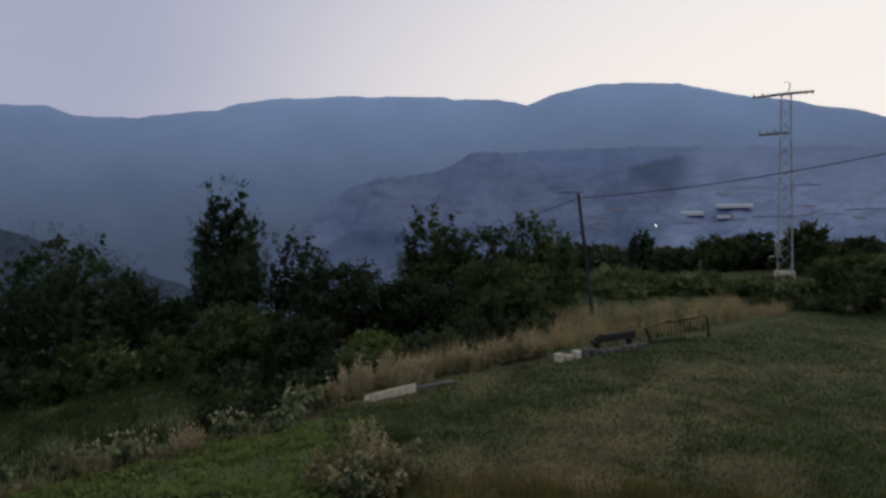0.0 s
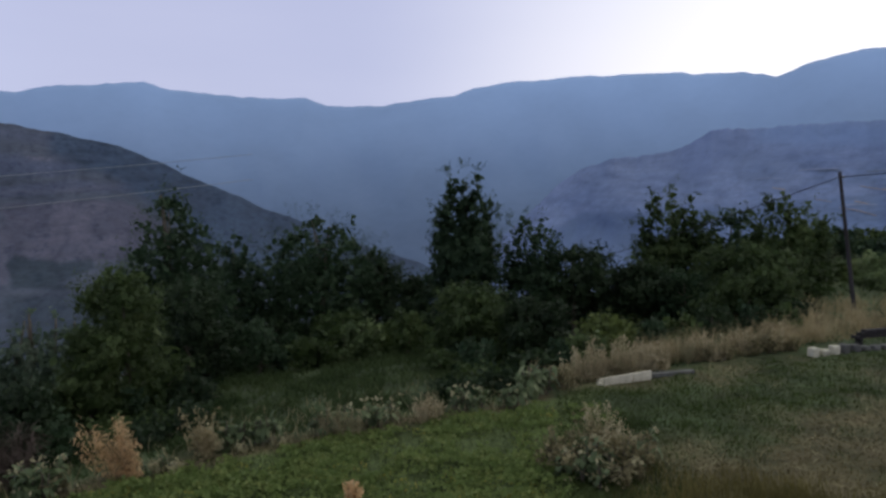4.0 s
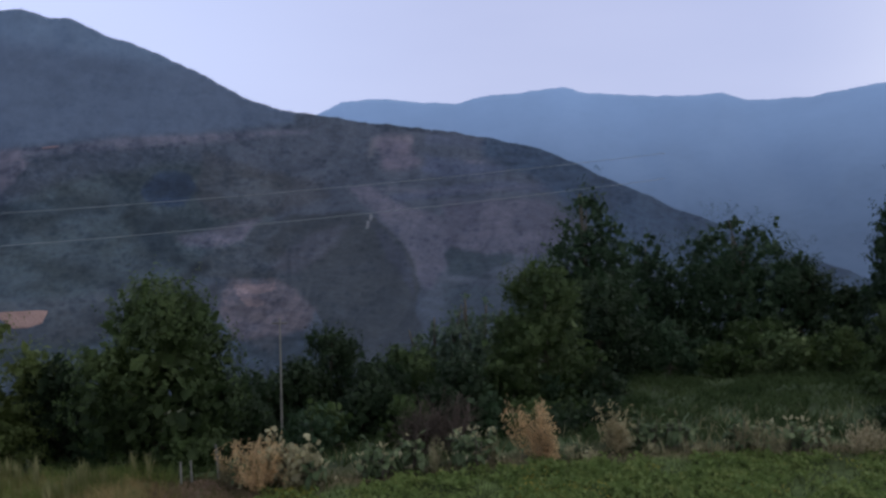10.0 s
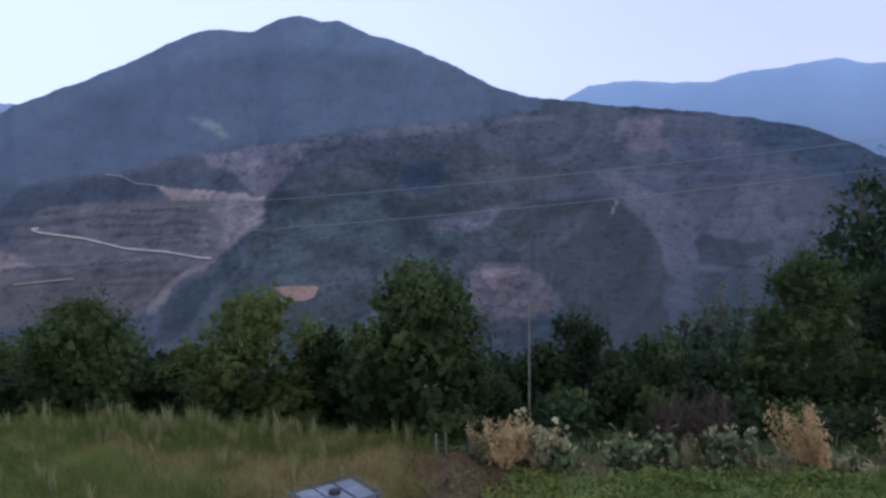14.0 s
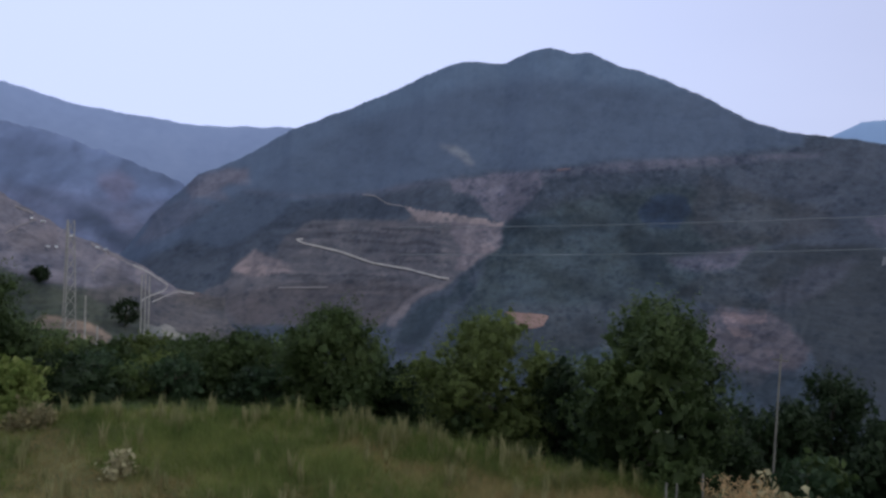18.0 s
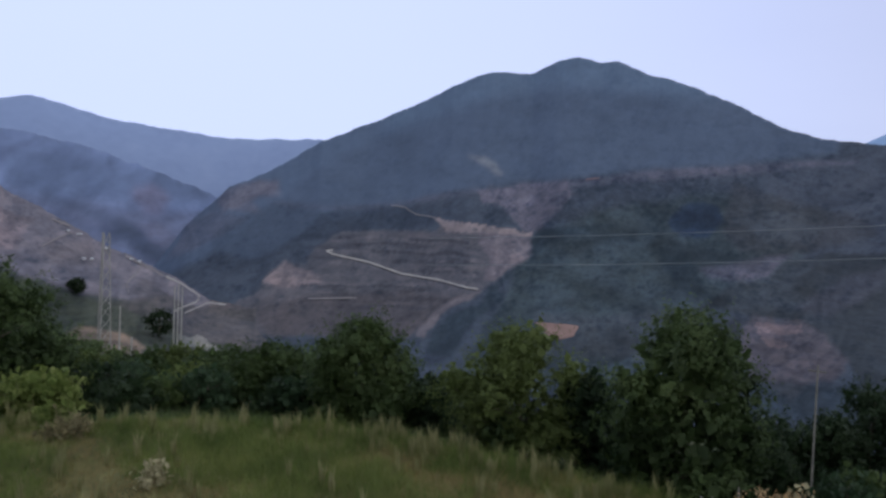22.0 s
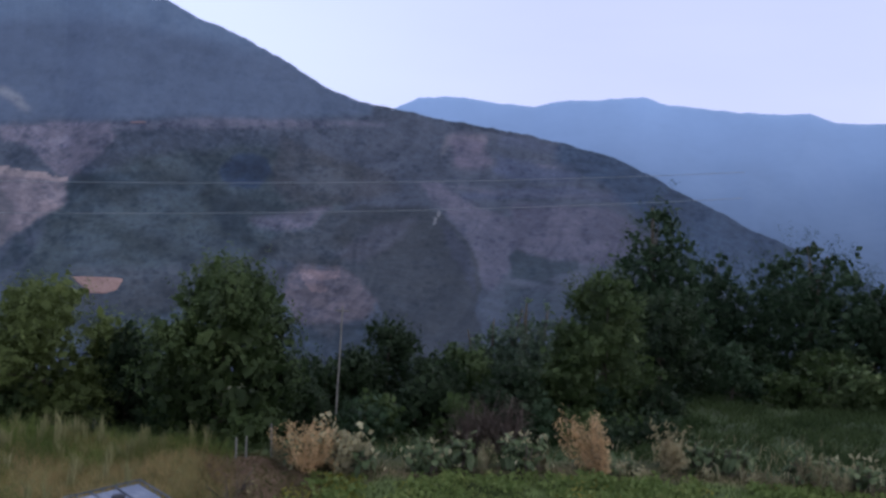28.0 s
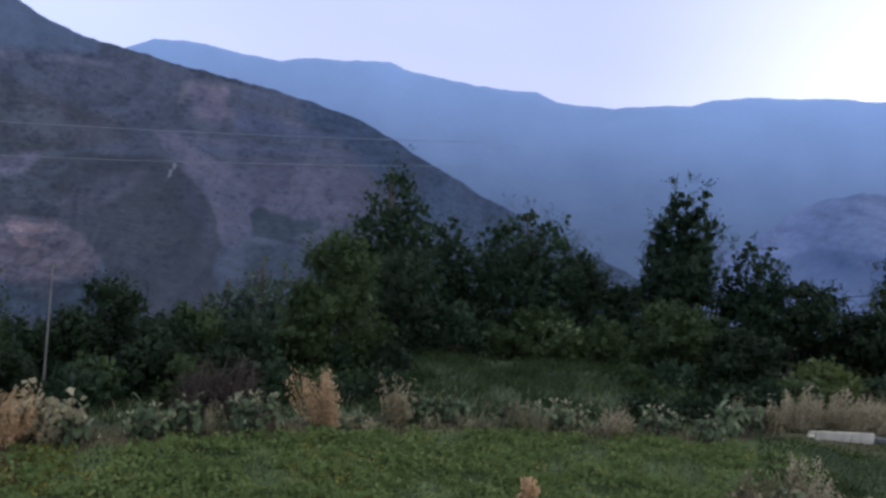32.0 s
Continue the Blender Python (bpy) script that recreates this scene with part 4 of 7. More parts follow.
for y, x0, x1 in ((-1.15, 83, 87), (-1.5, 85.5, 91.2), (-2.1, 83.5, 90), (-2.75, 82.6, 88.5), (-3.5, 83.0, 87), (-4.75, 86, 95), (-5.3, 88, 94), (-6.2, 86, 91)):
    cover(MAIN_HILL_COVER, (0.042, 0.043, 0.06), 0, 0.85, [(x0, y - 0.08), ((x0 + x1) / 2, y - 0.02), (x1, y - 0.12), (x1 + 0.3, y + 0.06), ((x0 * 2 + x1) / 3, y + 0.2), (x0 - 0.2, y + 0.1)])
cover(MAIN_HILL_COVER, (0.135, 0.118, 0.145), 1, 0.8, [(81.9, -4.62), (83.1, -5.49), (85.0, -6.59), (85.8, -8.27), (86.6, -8.28), (85.6, -6.52), (83.8, -5.3)])
# dark gorge beside the quarry
cover(MAIN_HILL_COVER, VALE, 2, 0.9, [(78.1, 0.02), (71.9, 0.78), (74.8, -0.28), (77.0, -1.02), (78.0, -2.19), (79.6, -3.32), (80.8, -4.45), (80.1, -5.28), (82.0, -6.73), (84.0, -9.66), (85.8, -9.48), (85.1, -7.25), (84.2, -6.56), (81.8, -5.57), (81.3, -4.41), (79.9, -3.1), (78.4, -2.09)])
cover(MAIN_HILL_COVER, (0.017, 0.03, 0.064), 1, 0.92, [(68.4, 1.39), (67.4, 2.19), (66.1, 2.37), (65.1, 2.22), (64.8, 1.29), (65.8, 0.03), (67.9, 0.09), (68.8, 0.78)])
cover(MAIN_HILL_COVER, VALE, 2, 0.8, [(69.2, -0.96), (67.5, -0.51), (66.3, -2.64), (65.3, -4.36), (67.2, -4.37), (68.4, -2.57)])
cover(MAIN_HILL_COVER, VALE, 2, 0.6, [(75.5, -0.4), (72.5, 0.2), (70.5, -0.6), (72.4, -0.9)])
cover(MAIN_HILL_COVER, BROWN, 5, 0.8, [(64.4, 3.98), (61.1, 2.73), (56.1, 1.67), (55.1, 0.47), (59.5, -0.75), (63.7, -0.92), (64.9, 0.67)])
cover(MAIN_HILL_COVER, BROWN, 6, 0.6, [(78, -6.2), (72, -6), (66, -5), (62, -6), (64, -9), (78, -9)])
cover(MAIN_HILL_COVER, (0.074, 0.071, 0.108), 3, 0.85, [(66.3, -2.3), (62.1, -1.22), (60.2, -0.89), (60.8, -1.63), (61.7, -2.62), (63.8, -3.02), (65.3, -2.89)])
# the rounded dark heath ridge
cover(MAIN_HILL_COVER, (0.026, 0.032, 0.045), 1, 0.94, [(64.2, -3.21), (61.7, -2.79), (60.7, -1.55), (59.5, -1.04), (56.1, -0.67), (53.4, -0.62), (51.8, -1.25), (51.2, -1.89), (50.0, -3.08), (49.0, -4.76), (48.7, -6.42), (49.2, -7.66), (48.6, -9.72), (49, -12), (56, -12), (55.5, -10.1), (56.7, -7.77), (58.8, -6.04), (60.5, -5.44), (62.2, -5.43), (63.9, -5.25), (65.6, -4.77)])
cover(MAIN_HILL_COVER, (0.03, 0.036, 0.062), 2, 0.8, [(52.4, -1.5), (51.2, -2.2), (50.2, -3.4), (49.4, -5), (49.2, -7), (50.4, -5.4), (51.4, -3.6)])
cover(MAIN_HILL_COVER, (0.048, 0.052, 0.078), 4, 0.8, [(60, -4.6), (57, -2.2), (54, -1.4), (55, -3), (58, -5)])
cover(MAIN_HILL_COVER, (0.085, 0.07, 0.09), 2, 0.75, [(63.1, -6.33), (62.4, -5.34), (60.9, -5.6), (59.6, -5.38), (58.5, -6.05), (56.7, -7.78), (57.2, -9.03), (58.9, -9.45), (59.8, -10.85), (62.5, -9.51), (63.5, -7.79)])
cover(MAIN_HILL_COVER, (0.14, 0.105, 0.125), 0, 0.9, [(62.2, -5.73), (60.9, -5.9), (59.4, -5.7), (59.5, -6.2), (60.8, -6.5), (60.2, -7.2), (61.4, -7.4), (62.0, -6.5)])
for y in (-6.4, -7.3, -8.4, -9.3):
    cover(MAIN_HILL_COVER, (0.055, 0.052, 0.078), 0, 0.55, [(62.6, y), (60.6, y - 0.18), (58.4, y - 0.5), (58.6, y - 0.75), (60.9, y - 0.38), (62.8, y - 0.22)])
cover(MAIN_HILL_COVER, VALE, 2, 0.8, [(63, -9.8), (60, -9.6), (56, -9.4), (56, -12), (64, -12)])
cover(MAIN_HILL_COVER, (0.073, 0.073, 0.112), 2, 0.9, [(54.2, 1.19), (52.8, 1.44), (49.9, -0.18), (47.1, -1.0), (46.5, -2.33), (47.1, -4.78), (48.0, -6.51), (48.6, -6.21), (49.3, -4.34), (50.3, -2.66), (51.8, -1.04)])
cover(MAIN_HILL_COVER, (0.098, 0.088, 0.132), 7, 0.85, [(52.2, 4.9), (50.9, 5.1), (49.4, 5.0), (49.5, 3.9), (48.8, 3.0), (49.6, 2.5), (51.5, 2.6), (51.7, 3.6)])
cover(MAIN_HILL_COVER, PALE_EARTH, 2, 0.28, [(52.3, 4.95), (49.5, 5.1), (49.3, 4.4), (50.2, 4.75), (51.9, 4.6), (52.3, 3.4), (52.7, 3.3)])
cover(MAIN_HILL_COVER, (0.06, 0.06, 0.096), 3, 0.9, [(47.1, 0.14), (39.8, 0.23), (37.0, -1.5), (39.0, -4.03), (46.7, -3.47)])
cover(MAIN_HILL_COVER, VALE, 1, 0.9, [(46.4, -3.07), (45.5, -3.57), (43.2, -3.8), (42.0, -3.53), (41.6, -4.22), (44.0, -5.21), (42.4, -5.7), (46.8, -5.44), (47.0, -3.96)])
cover(MAIN_HILL_COVER, VALE, 2, 0.6, [(47, -5.9), (44, -6.2), (40, -5.6), (38, -6.5), (40, -9), (47, -9)])
cover(MAIN_HILL_COVER, (0.046, 0.056, 0.1), 2, 0.9, [(51.1, 0.68), (47.9, 0.99), (43.2, 1.62), (38.3, 1.23), (39.4, 0.85), (43.2, 0.78), (47.1, 0.43), (50.7, 0.25)])
cover(MAIN_HILL_COVER, (0.05, 0.062, 0.112), 3, 0.9, [(48.3, 3.6), (45.3, 3.19), (42, 2.6), (43, 2.0), (45.7, 1.88), (48.7, 2.24)])
cover(MAIN_HILL_COVER, (0.05, 0.062, 0.11), 4, 0.6, [(48.5, 5.2), (44, 4.7), (40.5, 3.9), (41, 3.4), (45, 4.1), (48.6, 4.4)])
cover(MAIN_HILL_COVER, SCREE, 1, 0.7, [(45.5, 3.25), (42.6, 3.36), (39.8, 3.1), (39.8, 2.9), (42.6, 3.1), (45.5, 3.0)])
cover(MAIN_HILL_COVER, SCREE, 1, 0.6, [(54.2, 1.25), (51.1, 1.2), (48.5, 0.97), (43.2, 1.0), (38, 1.55), (38, 1.35), (43.2, 0.75), (48.5, 0.72), (51, 0.95)])
# both ends of the hill painted bluer, for haze
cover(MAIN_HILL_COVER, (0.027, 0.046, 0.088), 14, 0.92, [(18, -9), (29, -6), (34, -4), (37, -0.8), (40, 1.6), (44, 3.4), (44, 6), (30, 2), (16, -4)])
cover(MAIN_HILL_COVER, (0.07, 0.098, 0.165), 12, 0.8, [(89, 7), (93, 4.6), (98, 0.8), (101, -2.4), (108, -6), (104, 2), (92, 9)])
cover(MAIN_HILL_COVER, (0.1, 0.095, 0.13), 3, 0.7, [(101.0, 1.26), (98.8, 2.69), (97.0, 2.82), (97.3, 2.14), (99.0, 1.31), (100.8, 0.44)])
cover(MAIN_HILL_COVER, (0.1, 0.097, 0.14), 4, 0.7, [(101.0, 1.9), (99.4, 2.6), (97.2, 2.9), (96.9, 1.8), (99.0, 1.4), (98.1, 0.3), (99.8, 0.5), (101.4, 0.9)])
cover(MAIN_HILL_COVER, (0.072, 0.078, 0.122), 5, 0.7, [(103.4, -0.6), (101.4, 0.5), (99.0, 0.1), (100.5, -1.0), (102.6, -2.4), (104.6, -3)])
cover(MAIN_HILL_COVER, THICKET, 6, 0.5, [(99, 0.6), (96, 1.4), (93, 0.2), (95, -1.5), (99, -3.6), (101.5, -4), (101.5, -1)])
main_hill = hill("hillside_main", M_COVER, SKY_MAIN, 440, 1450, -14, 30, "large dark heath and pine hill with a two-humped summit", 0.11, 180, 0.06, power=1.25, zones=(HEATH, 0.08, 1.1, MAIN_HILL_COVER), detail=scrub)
QUARRY_HILL_COVER = []
cover(QUARRY_HILL_COVER, (0.18, 0.145, 0.175), 4, 0.9, [(121, 3.4), (118.8, 2.5), (116.3, 1.6), (115.2, 0.4), (113.3, -1), (114.2, -2.7), (117, -1.7), (121, -1)])
cover(QUARRY_HILL_COVER, (0.08, 0.065, 0.08), 2, 0.8, [(115.2, 0.5), (114.6, 0.1), (113.3, -0.5), (112.7, -0.7), (113.3, -0.85), (114.6, -0.35)])
cover(QUARRY_HILL_COVER, (0.06, 0.052, 0.07), 1, 0.9, [(117.4, 0), (116.8, -0.1), (116.6, -0.7), (117, -0.5)])
cover(QUARRY_HILL_COVER, PALE_EARTH, 1, 0.8, [(116, 1.6), (115.2, 1.3), (114.6, 1.0), (115.1, 0.8)])
cover(QUARRY_HILL_COVER, (0.08, 0.075, 0.095), 3, 0.8, [(106.2, -4.4), (104.7, -5.3), (105.1, -5.7), (107, -5.5)])
cover(QUARRY_HILL_COVER, (0.085, 0.078, 0.1), 3, 0.7, [(112, -1.8), (109.5, -2.2), (109, -3.4), (111, -3.8), (112.4, -3)])
cover(QUARRY_HILL_COVER, (0.06, 0.052, 0.062), 3, 0.9, [(88, -11), (88, -9), (98, -6), (101.5, -5.6), (102, -6.6), (99, -7.4)])
cover(QUARRY_HILL_COVER, (0.03, 0.04, 0.042), 2, 0.95, [(121, -1), (118, -1.4), (116.8, -2.34), (113.7, -4.25), (109.8, -5.46), (106, -6), (104.4, -6.6), (103.4, -8), (103, -13), (121, -13)])
cover(QUARRY_HILL_COVER, (0.07, 0.066, 0.06), 3, 0.6, [(112, -5.6), (108, -6.0), (104.5, -6.8), (104, -7.6), (108, -7.2), (112, -7)])
cover(QUARRY_HILL_COVER, (0.062, 0.058, 0.066), 3, 0.85, [(104.4, -5.4), (103.2, -6.3), (98, -6.6), (92.2, -9), (92.2, -11), (104, -11), (108, -8), (107.4, -6)])
cover(QUARRY_HILL_COVER, (0.042, 0.05, 0.042), 3, 0.85, [(116, -3.6), (112.9, -4.6), (110.9, -5.3), (108.0, -6.3), (104.6, -7.4), (103.2, -8.6), (99.6, -9.2), (99, -13), (118, -13)])
cover(QUARRY_HILL_COVER, (0.2, 0.145, 0.125), 1, 0.85, [(111.1, -8.2), (109.8, -7.6), (107.4, -8.1), (105.8, -9.0), (106.1, -9.6), (108.6, -9.5), (110.4, -9.0)])
cover(QUARRY_HILL_COVER, (0.075, 0.06, 0.055), 0, 0.7, [(110.4, -8.5), (107.6, -8.6), (106.2, -9.1), (106.4, -9.25), (108, -8.9), (110.4, -8.7)])
cover(QUARRY_HILL_COVER, (0.26, 0.25, 0.25), 0, 0.6, [(103.9, -8.2), (103, -8.4), (102.4, -8.3), (101.6, -8.8), (100.6, -9.6), (101.4, -9.5), (102.3, -9.1), (103.2, -9.2)])
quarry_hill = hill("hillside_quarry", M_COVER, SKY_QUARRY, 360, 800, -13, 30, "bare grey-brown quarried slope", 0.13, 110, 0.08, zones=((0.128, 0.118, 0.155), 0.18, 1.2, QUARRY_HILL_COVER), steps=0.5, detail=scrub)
MH = "hillside_main"

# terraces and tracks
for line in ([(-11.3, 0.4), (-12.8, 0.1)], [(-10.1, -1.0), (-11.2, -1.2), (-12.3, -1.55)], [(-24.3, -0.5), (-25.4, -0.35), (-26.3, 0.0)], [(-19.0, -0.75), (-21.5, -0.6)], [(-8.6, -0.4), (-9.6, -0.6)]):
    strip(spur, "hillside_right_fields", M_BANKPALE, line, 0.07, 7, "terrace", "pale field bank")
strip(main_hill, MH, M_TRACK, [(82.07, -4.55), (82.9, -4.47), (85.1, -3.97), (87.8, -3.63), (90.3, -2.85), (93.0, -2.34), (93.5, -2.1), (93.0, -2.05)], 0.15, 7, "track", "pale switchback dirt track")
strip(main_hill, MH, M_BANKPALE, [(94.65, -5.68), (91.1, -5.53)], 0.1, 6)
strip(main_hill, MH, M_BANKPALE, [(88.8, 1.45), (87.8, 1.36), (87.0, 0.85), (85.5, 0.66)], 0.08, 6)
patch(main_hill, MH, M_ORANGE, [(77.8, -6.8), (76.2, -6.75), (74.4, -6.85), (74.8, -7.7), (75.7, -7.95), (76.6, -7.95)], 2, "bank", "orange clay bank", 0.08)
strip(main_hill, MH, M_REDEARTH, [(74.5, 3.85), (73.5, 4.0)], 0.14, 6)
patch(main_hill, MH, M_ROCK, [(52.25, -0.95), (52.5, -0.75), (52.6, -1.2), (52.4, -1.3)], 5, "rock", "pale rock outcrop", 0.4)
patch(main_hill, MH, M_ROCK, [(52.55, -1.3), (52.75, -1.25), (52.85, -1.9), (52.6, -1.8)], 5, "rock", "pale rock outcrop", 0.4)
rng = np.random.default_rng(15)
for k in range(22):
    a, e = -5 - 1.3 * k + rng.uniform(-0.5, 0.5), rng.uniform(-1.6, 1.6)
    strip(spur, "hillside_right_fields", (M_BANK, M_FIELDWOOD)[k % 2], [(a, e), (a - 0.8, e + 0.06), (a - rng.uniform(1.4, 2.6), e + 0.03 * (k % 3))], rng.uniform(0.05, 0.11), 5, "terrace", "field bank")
for k, (a, e) in enumerate(((-11, -0.6), (-12.6, 0.2), (-6, 0.4), (2.5, -3.9), (-19.5, 1.2), (-25, 0.3), (-28, -0.5))):
    strip(spur, "hillside_right_fields", M_BANKPALE, [(a, e), (a - 0.8, e - 0.15)], 0.1, 7, "terrace", "pale field bank")
QH = "hillside_quarry"
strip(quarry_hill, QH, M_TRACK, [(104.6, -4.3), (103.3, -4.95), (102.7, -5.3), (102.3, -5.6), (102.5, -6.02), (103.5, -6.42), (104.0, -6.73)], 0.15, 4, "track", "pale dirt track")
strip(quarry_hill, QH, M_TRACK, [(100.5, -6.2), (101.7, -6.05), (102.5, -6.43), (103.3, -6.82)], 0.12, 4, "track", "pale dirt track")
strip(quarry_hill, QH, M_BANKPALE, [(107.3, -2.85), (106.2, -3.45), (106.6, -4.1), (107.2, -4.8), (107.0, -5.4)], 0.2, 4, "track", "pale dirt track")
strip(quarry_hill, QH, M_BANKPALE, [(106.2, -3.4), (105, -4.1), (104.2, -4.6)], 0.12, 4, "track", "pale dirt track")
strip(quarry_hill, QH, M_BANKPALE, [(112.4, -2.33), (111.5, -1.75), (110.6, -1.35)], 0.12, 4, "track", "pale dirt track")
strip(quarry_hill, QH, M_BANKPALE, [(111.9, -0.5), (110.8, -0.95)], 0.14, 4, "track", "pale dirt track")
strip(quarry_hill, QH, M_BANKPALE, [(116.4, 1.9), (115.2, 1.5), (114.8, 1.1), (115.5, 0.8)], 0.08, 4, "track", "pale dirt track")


# ---- trees and shrubs ----
def tree(name, az, r, top_el, width, mat, label, style="round", leaves=5200, leaf=0.17, low=0.12, seed=1, group="", base=None, near=False):
    """Tapered trunk and limbs with a crown of leaf sprays. top_el: elevation of its tip in the camera's view, which its
    height is fitted to; width: metres.
    """
    rng = np.random.default_rng(seed)
    at = on_ground(az, r, 0.1)
    if base is not None:
        at.z = base
    h = EYE + r * math.tan(radians(top_el)) - at.z
    root = thing(name, at, label, "shrub" if name.endswith(("shrub", "bush")) else "tree", group)
    w = width / 2
    blobs = []
    if style == "poplar":
        # a dense body below, parted into several upright tips
        ca, sa = math.cos(radians(az)), math.sin(radians(az))
        for f in np.linspace(low, 0.54, 6):
            for o in (-0.42, 0.05, 0.45):
                x, y = (o + rng.normal(scale=0.08)) * w * (1.0 if f < 0.4 else 0.75), rng.normal(scale=0.25 * w)
                blobs.append((x * ca - y * sa, x * sa + y * ca, h * f, w * rng.uniform(0.34, 0.52), w * 0.45, h * 0.075))
        for o, top in ((-0.6, 0.76), (-0.34, 0.93), (-0.06, 0.97), (0.3, 0.95), (0.62, 0.79), (0.12, 0.84)):
            y = rng.normal(scale=0.2 * w)
            for f in np.linspace(0.44, top, 7):
                x = o * w * (0.8 + 0.2 * (f - 0.5) / 0.45) + rng.normal(scale=0.03 * w)
                q = w * (0.23 - 0.16 * (f - 0.44) / 0.5) * rng.uniform(0.8, 1.2)
                blobs.append((x * ca - y * sa, x * sa + y * ca, h * f, q, q, h * 0.045))
    elif style in ("willow", "plume"):
        # upright hanging sprays of unequal length, domed or drawn up to a point
        for k in range(46):
            a, q = k * 2.4, math.sqrt((k + 0.5) / 46)
            d = w * q * rng.uniform(0.78, 0.96)
            dome = math.sqrt(1.02 - q * q) if style == "willow" else (1 - q) ** 0.65
            top = h * (0.36 + 0.64 * dome) * rng.uniform(0.9, 1.0)
            long = h * rng.uniform(0.1, 0.17)
            for z in np.arange(max(top - long, 0.1 * h), h * low, -long * 1.5):
                wide = w * rng.uniform(0.13, 0.2) * (0.6 if z > top - 1.2 * long else 1.0)
                blobs.append((d * math.cos(a), d * math.sin(a), z, wide, wide, long))
    elif style == "conic":
        for k in range(8):
            f = k / 7
            q = w * (0.95 * (1 - f) + 0.12)
            o = rng.normal(scale=0.1 * w, size=2)
            blobs.append((o[0], o[1], h * (low + (0.95 - low) * f), q, q, h * 0.085))
    else:
        # lobes of unequal size over an uneven crown
        blobs.append((0, 0, h * (0.48 + low / 2), w * 0.6, w * 0.6, h * (0.41 - low / 2)))
        waist = rng.uniform(0, 6.28)
        for k in range(22):
            a, f = k * 2.4 + rng.uniform(-0.5, 0.5), low + 0.05 + (0.8 - low) * ((k * 0.7549 + rng.uniform(0, 0.15)) % 1.0)
            d = w * 0.74 * math.sin(math.pi * min(max(f * 0.82 + 0.1, 0), 1)) ** 0.7 * (1 + 0.14 * math.sin(a * 2 + waist + f * 5)) * rng.uniform(0.78, 1.1)
            q = rng.uniform(0.18, 0.36)
            blobs.append((d * math.cos(a), d * math.sin(a), h * f, w * q, w * q, min(h * 0.15, w * q * rng.uniform(0.8, 1.05))))
        for k in range(3):
            a = k * 2.1 + waist
            blobs.append((0.2 * w * math.cos(a), 0.2 * w * math.sin(a), h * rng.uniform(0.82, 0.91), w * 0.27, w * 0.27, h * 0.09))
    small, many = (0.56, 2.0) if near else (0.74, 1.05)
    pts, out = crown_points(blobs, int(leaves * many), rng, 14, (0.03 + 0.012 * width) * (0.8 if near else 1.0), 0.66, min(0.62, 0.15 * width))
    keep = pts[:, 2] > 0.05
    pts, out = pts[keep], out[keep]
    v, f = leaf_cards(pts, small * leaf * rng.uniform(0.6, 1.35, len(pts)), rng, *((1.0, 0.34) if style in ("willow", "plume") else (0.35, 0.58)), out)
    # large inner sprays that close the heart of the crown
    inner, _ = crown_points(blobs, int(leaves * 0.3), rng, 4, 0.15, 0.1)
    inner = np.array([0, 0, h * 0.5]) + (inner - np.array([0, 0, h * 0.5])) * np.array([0.82, 0.82, 0.88])
    inner = inner[inner[:, 2] > 0.1]
    iv, jf = leaf_cards(inner, leaf * 1.95 * rng.uniform(0.6, 1.2, len(inner)), rng, 0.2, 0.8)
    f = np.concatenate([f, jf + len(v)])
    v = np.concatenate([v, iv])
    # trunk with limbs into the larger sprays
    tr = max(0.05, h * 0.022)
    lean = rng.normal(scale=0.04 * h, size=2)
    path = [(lean[0] * t * t, lean[1] * t * t, h * 0.82 * t) for t in np.linspace(0, 1, 7)]
    pieces = [tube(path, [tr * (1.25 - 1.0 * t) for t in np.linspace(0, 1, 7)], 8)]
    for b in blobs[1:9]:
        z0 = max(0.15 * h, b[2] - 0.22 * h)
        p0 = Vector((lean[0] * (z0 / h) ** 2, lean[1] * (z0 / h) ** 2, z0))
        p1 = Vector(b[:3])
        mid = (p0 + p1) / 2 + Vector((0, 0, -0.04 * h))
        pieces.append(tube([p0, mid, p1], [tr * 0.5, tr * 0.32, tr * 0.12], 5))
    part("trunk", joined("trunk", pieces, M_BARK), root)
    part("crown", mesh_of("crown", v, f, mat), root)
    return root


POP = "tall poplar with ragged dark green crown"
tree("poplar_tree", 15.6, 43.9, 2.62, 5.4, M_LEAF2, POP, "poplar", 13000, 0.25, 0.1, 1, near=True)
tree("poplar_tree", 10.9, 46.2, -0.9, 5.6, M_LEAF2, "slender young poplar beside a taller one", "poplar", 8000, 0.2, 0.1, 2)
tree("tree", 7.6, 47.3, -3.0, 6.4, M_DARK, "rounded dark green tree on the slope", leaves=6000, leaf=0.2, seed=3)
tree("bush", 15.4, 33.5, -6.2, 4.15, M_LEAF, "rounded green bush below a poplar", leaves=4800, seed=4)
tree("tree", 0.6, 53.1, 0.7, 8.2, M_LEAF, "upright leafy tree on the slope edge", "poplar", 11000, 0.22, 0.08, 5)
tree("tree", -3.4, 54.2, -0.6, 6.0, M_LEAF2, "slim leafy tree between larger ones", "poplar", 6400, 0.22, 0.08, 6)
tree("tree", -6.9, 51.9, 0.3, 7.6, M_LEAF, "upright leafy tree near a leaning pole", "poplar", 9000, 0.22, 0.08, 7)
tree("tree", -4.4, 45, -3.2, 7.4, M_LEAF, "broad low green tree at the field edge", leaves=8000, leaf=0.2, seed=8)
tree("tree", 2.6, 48.5, -4.6, 5.31, M_DARK, "dark rounded tree on the slope", leaves=5200, leaf=0.2, seed=9)
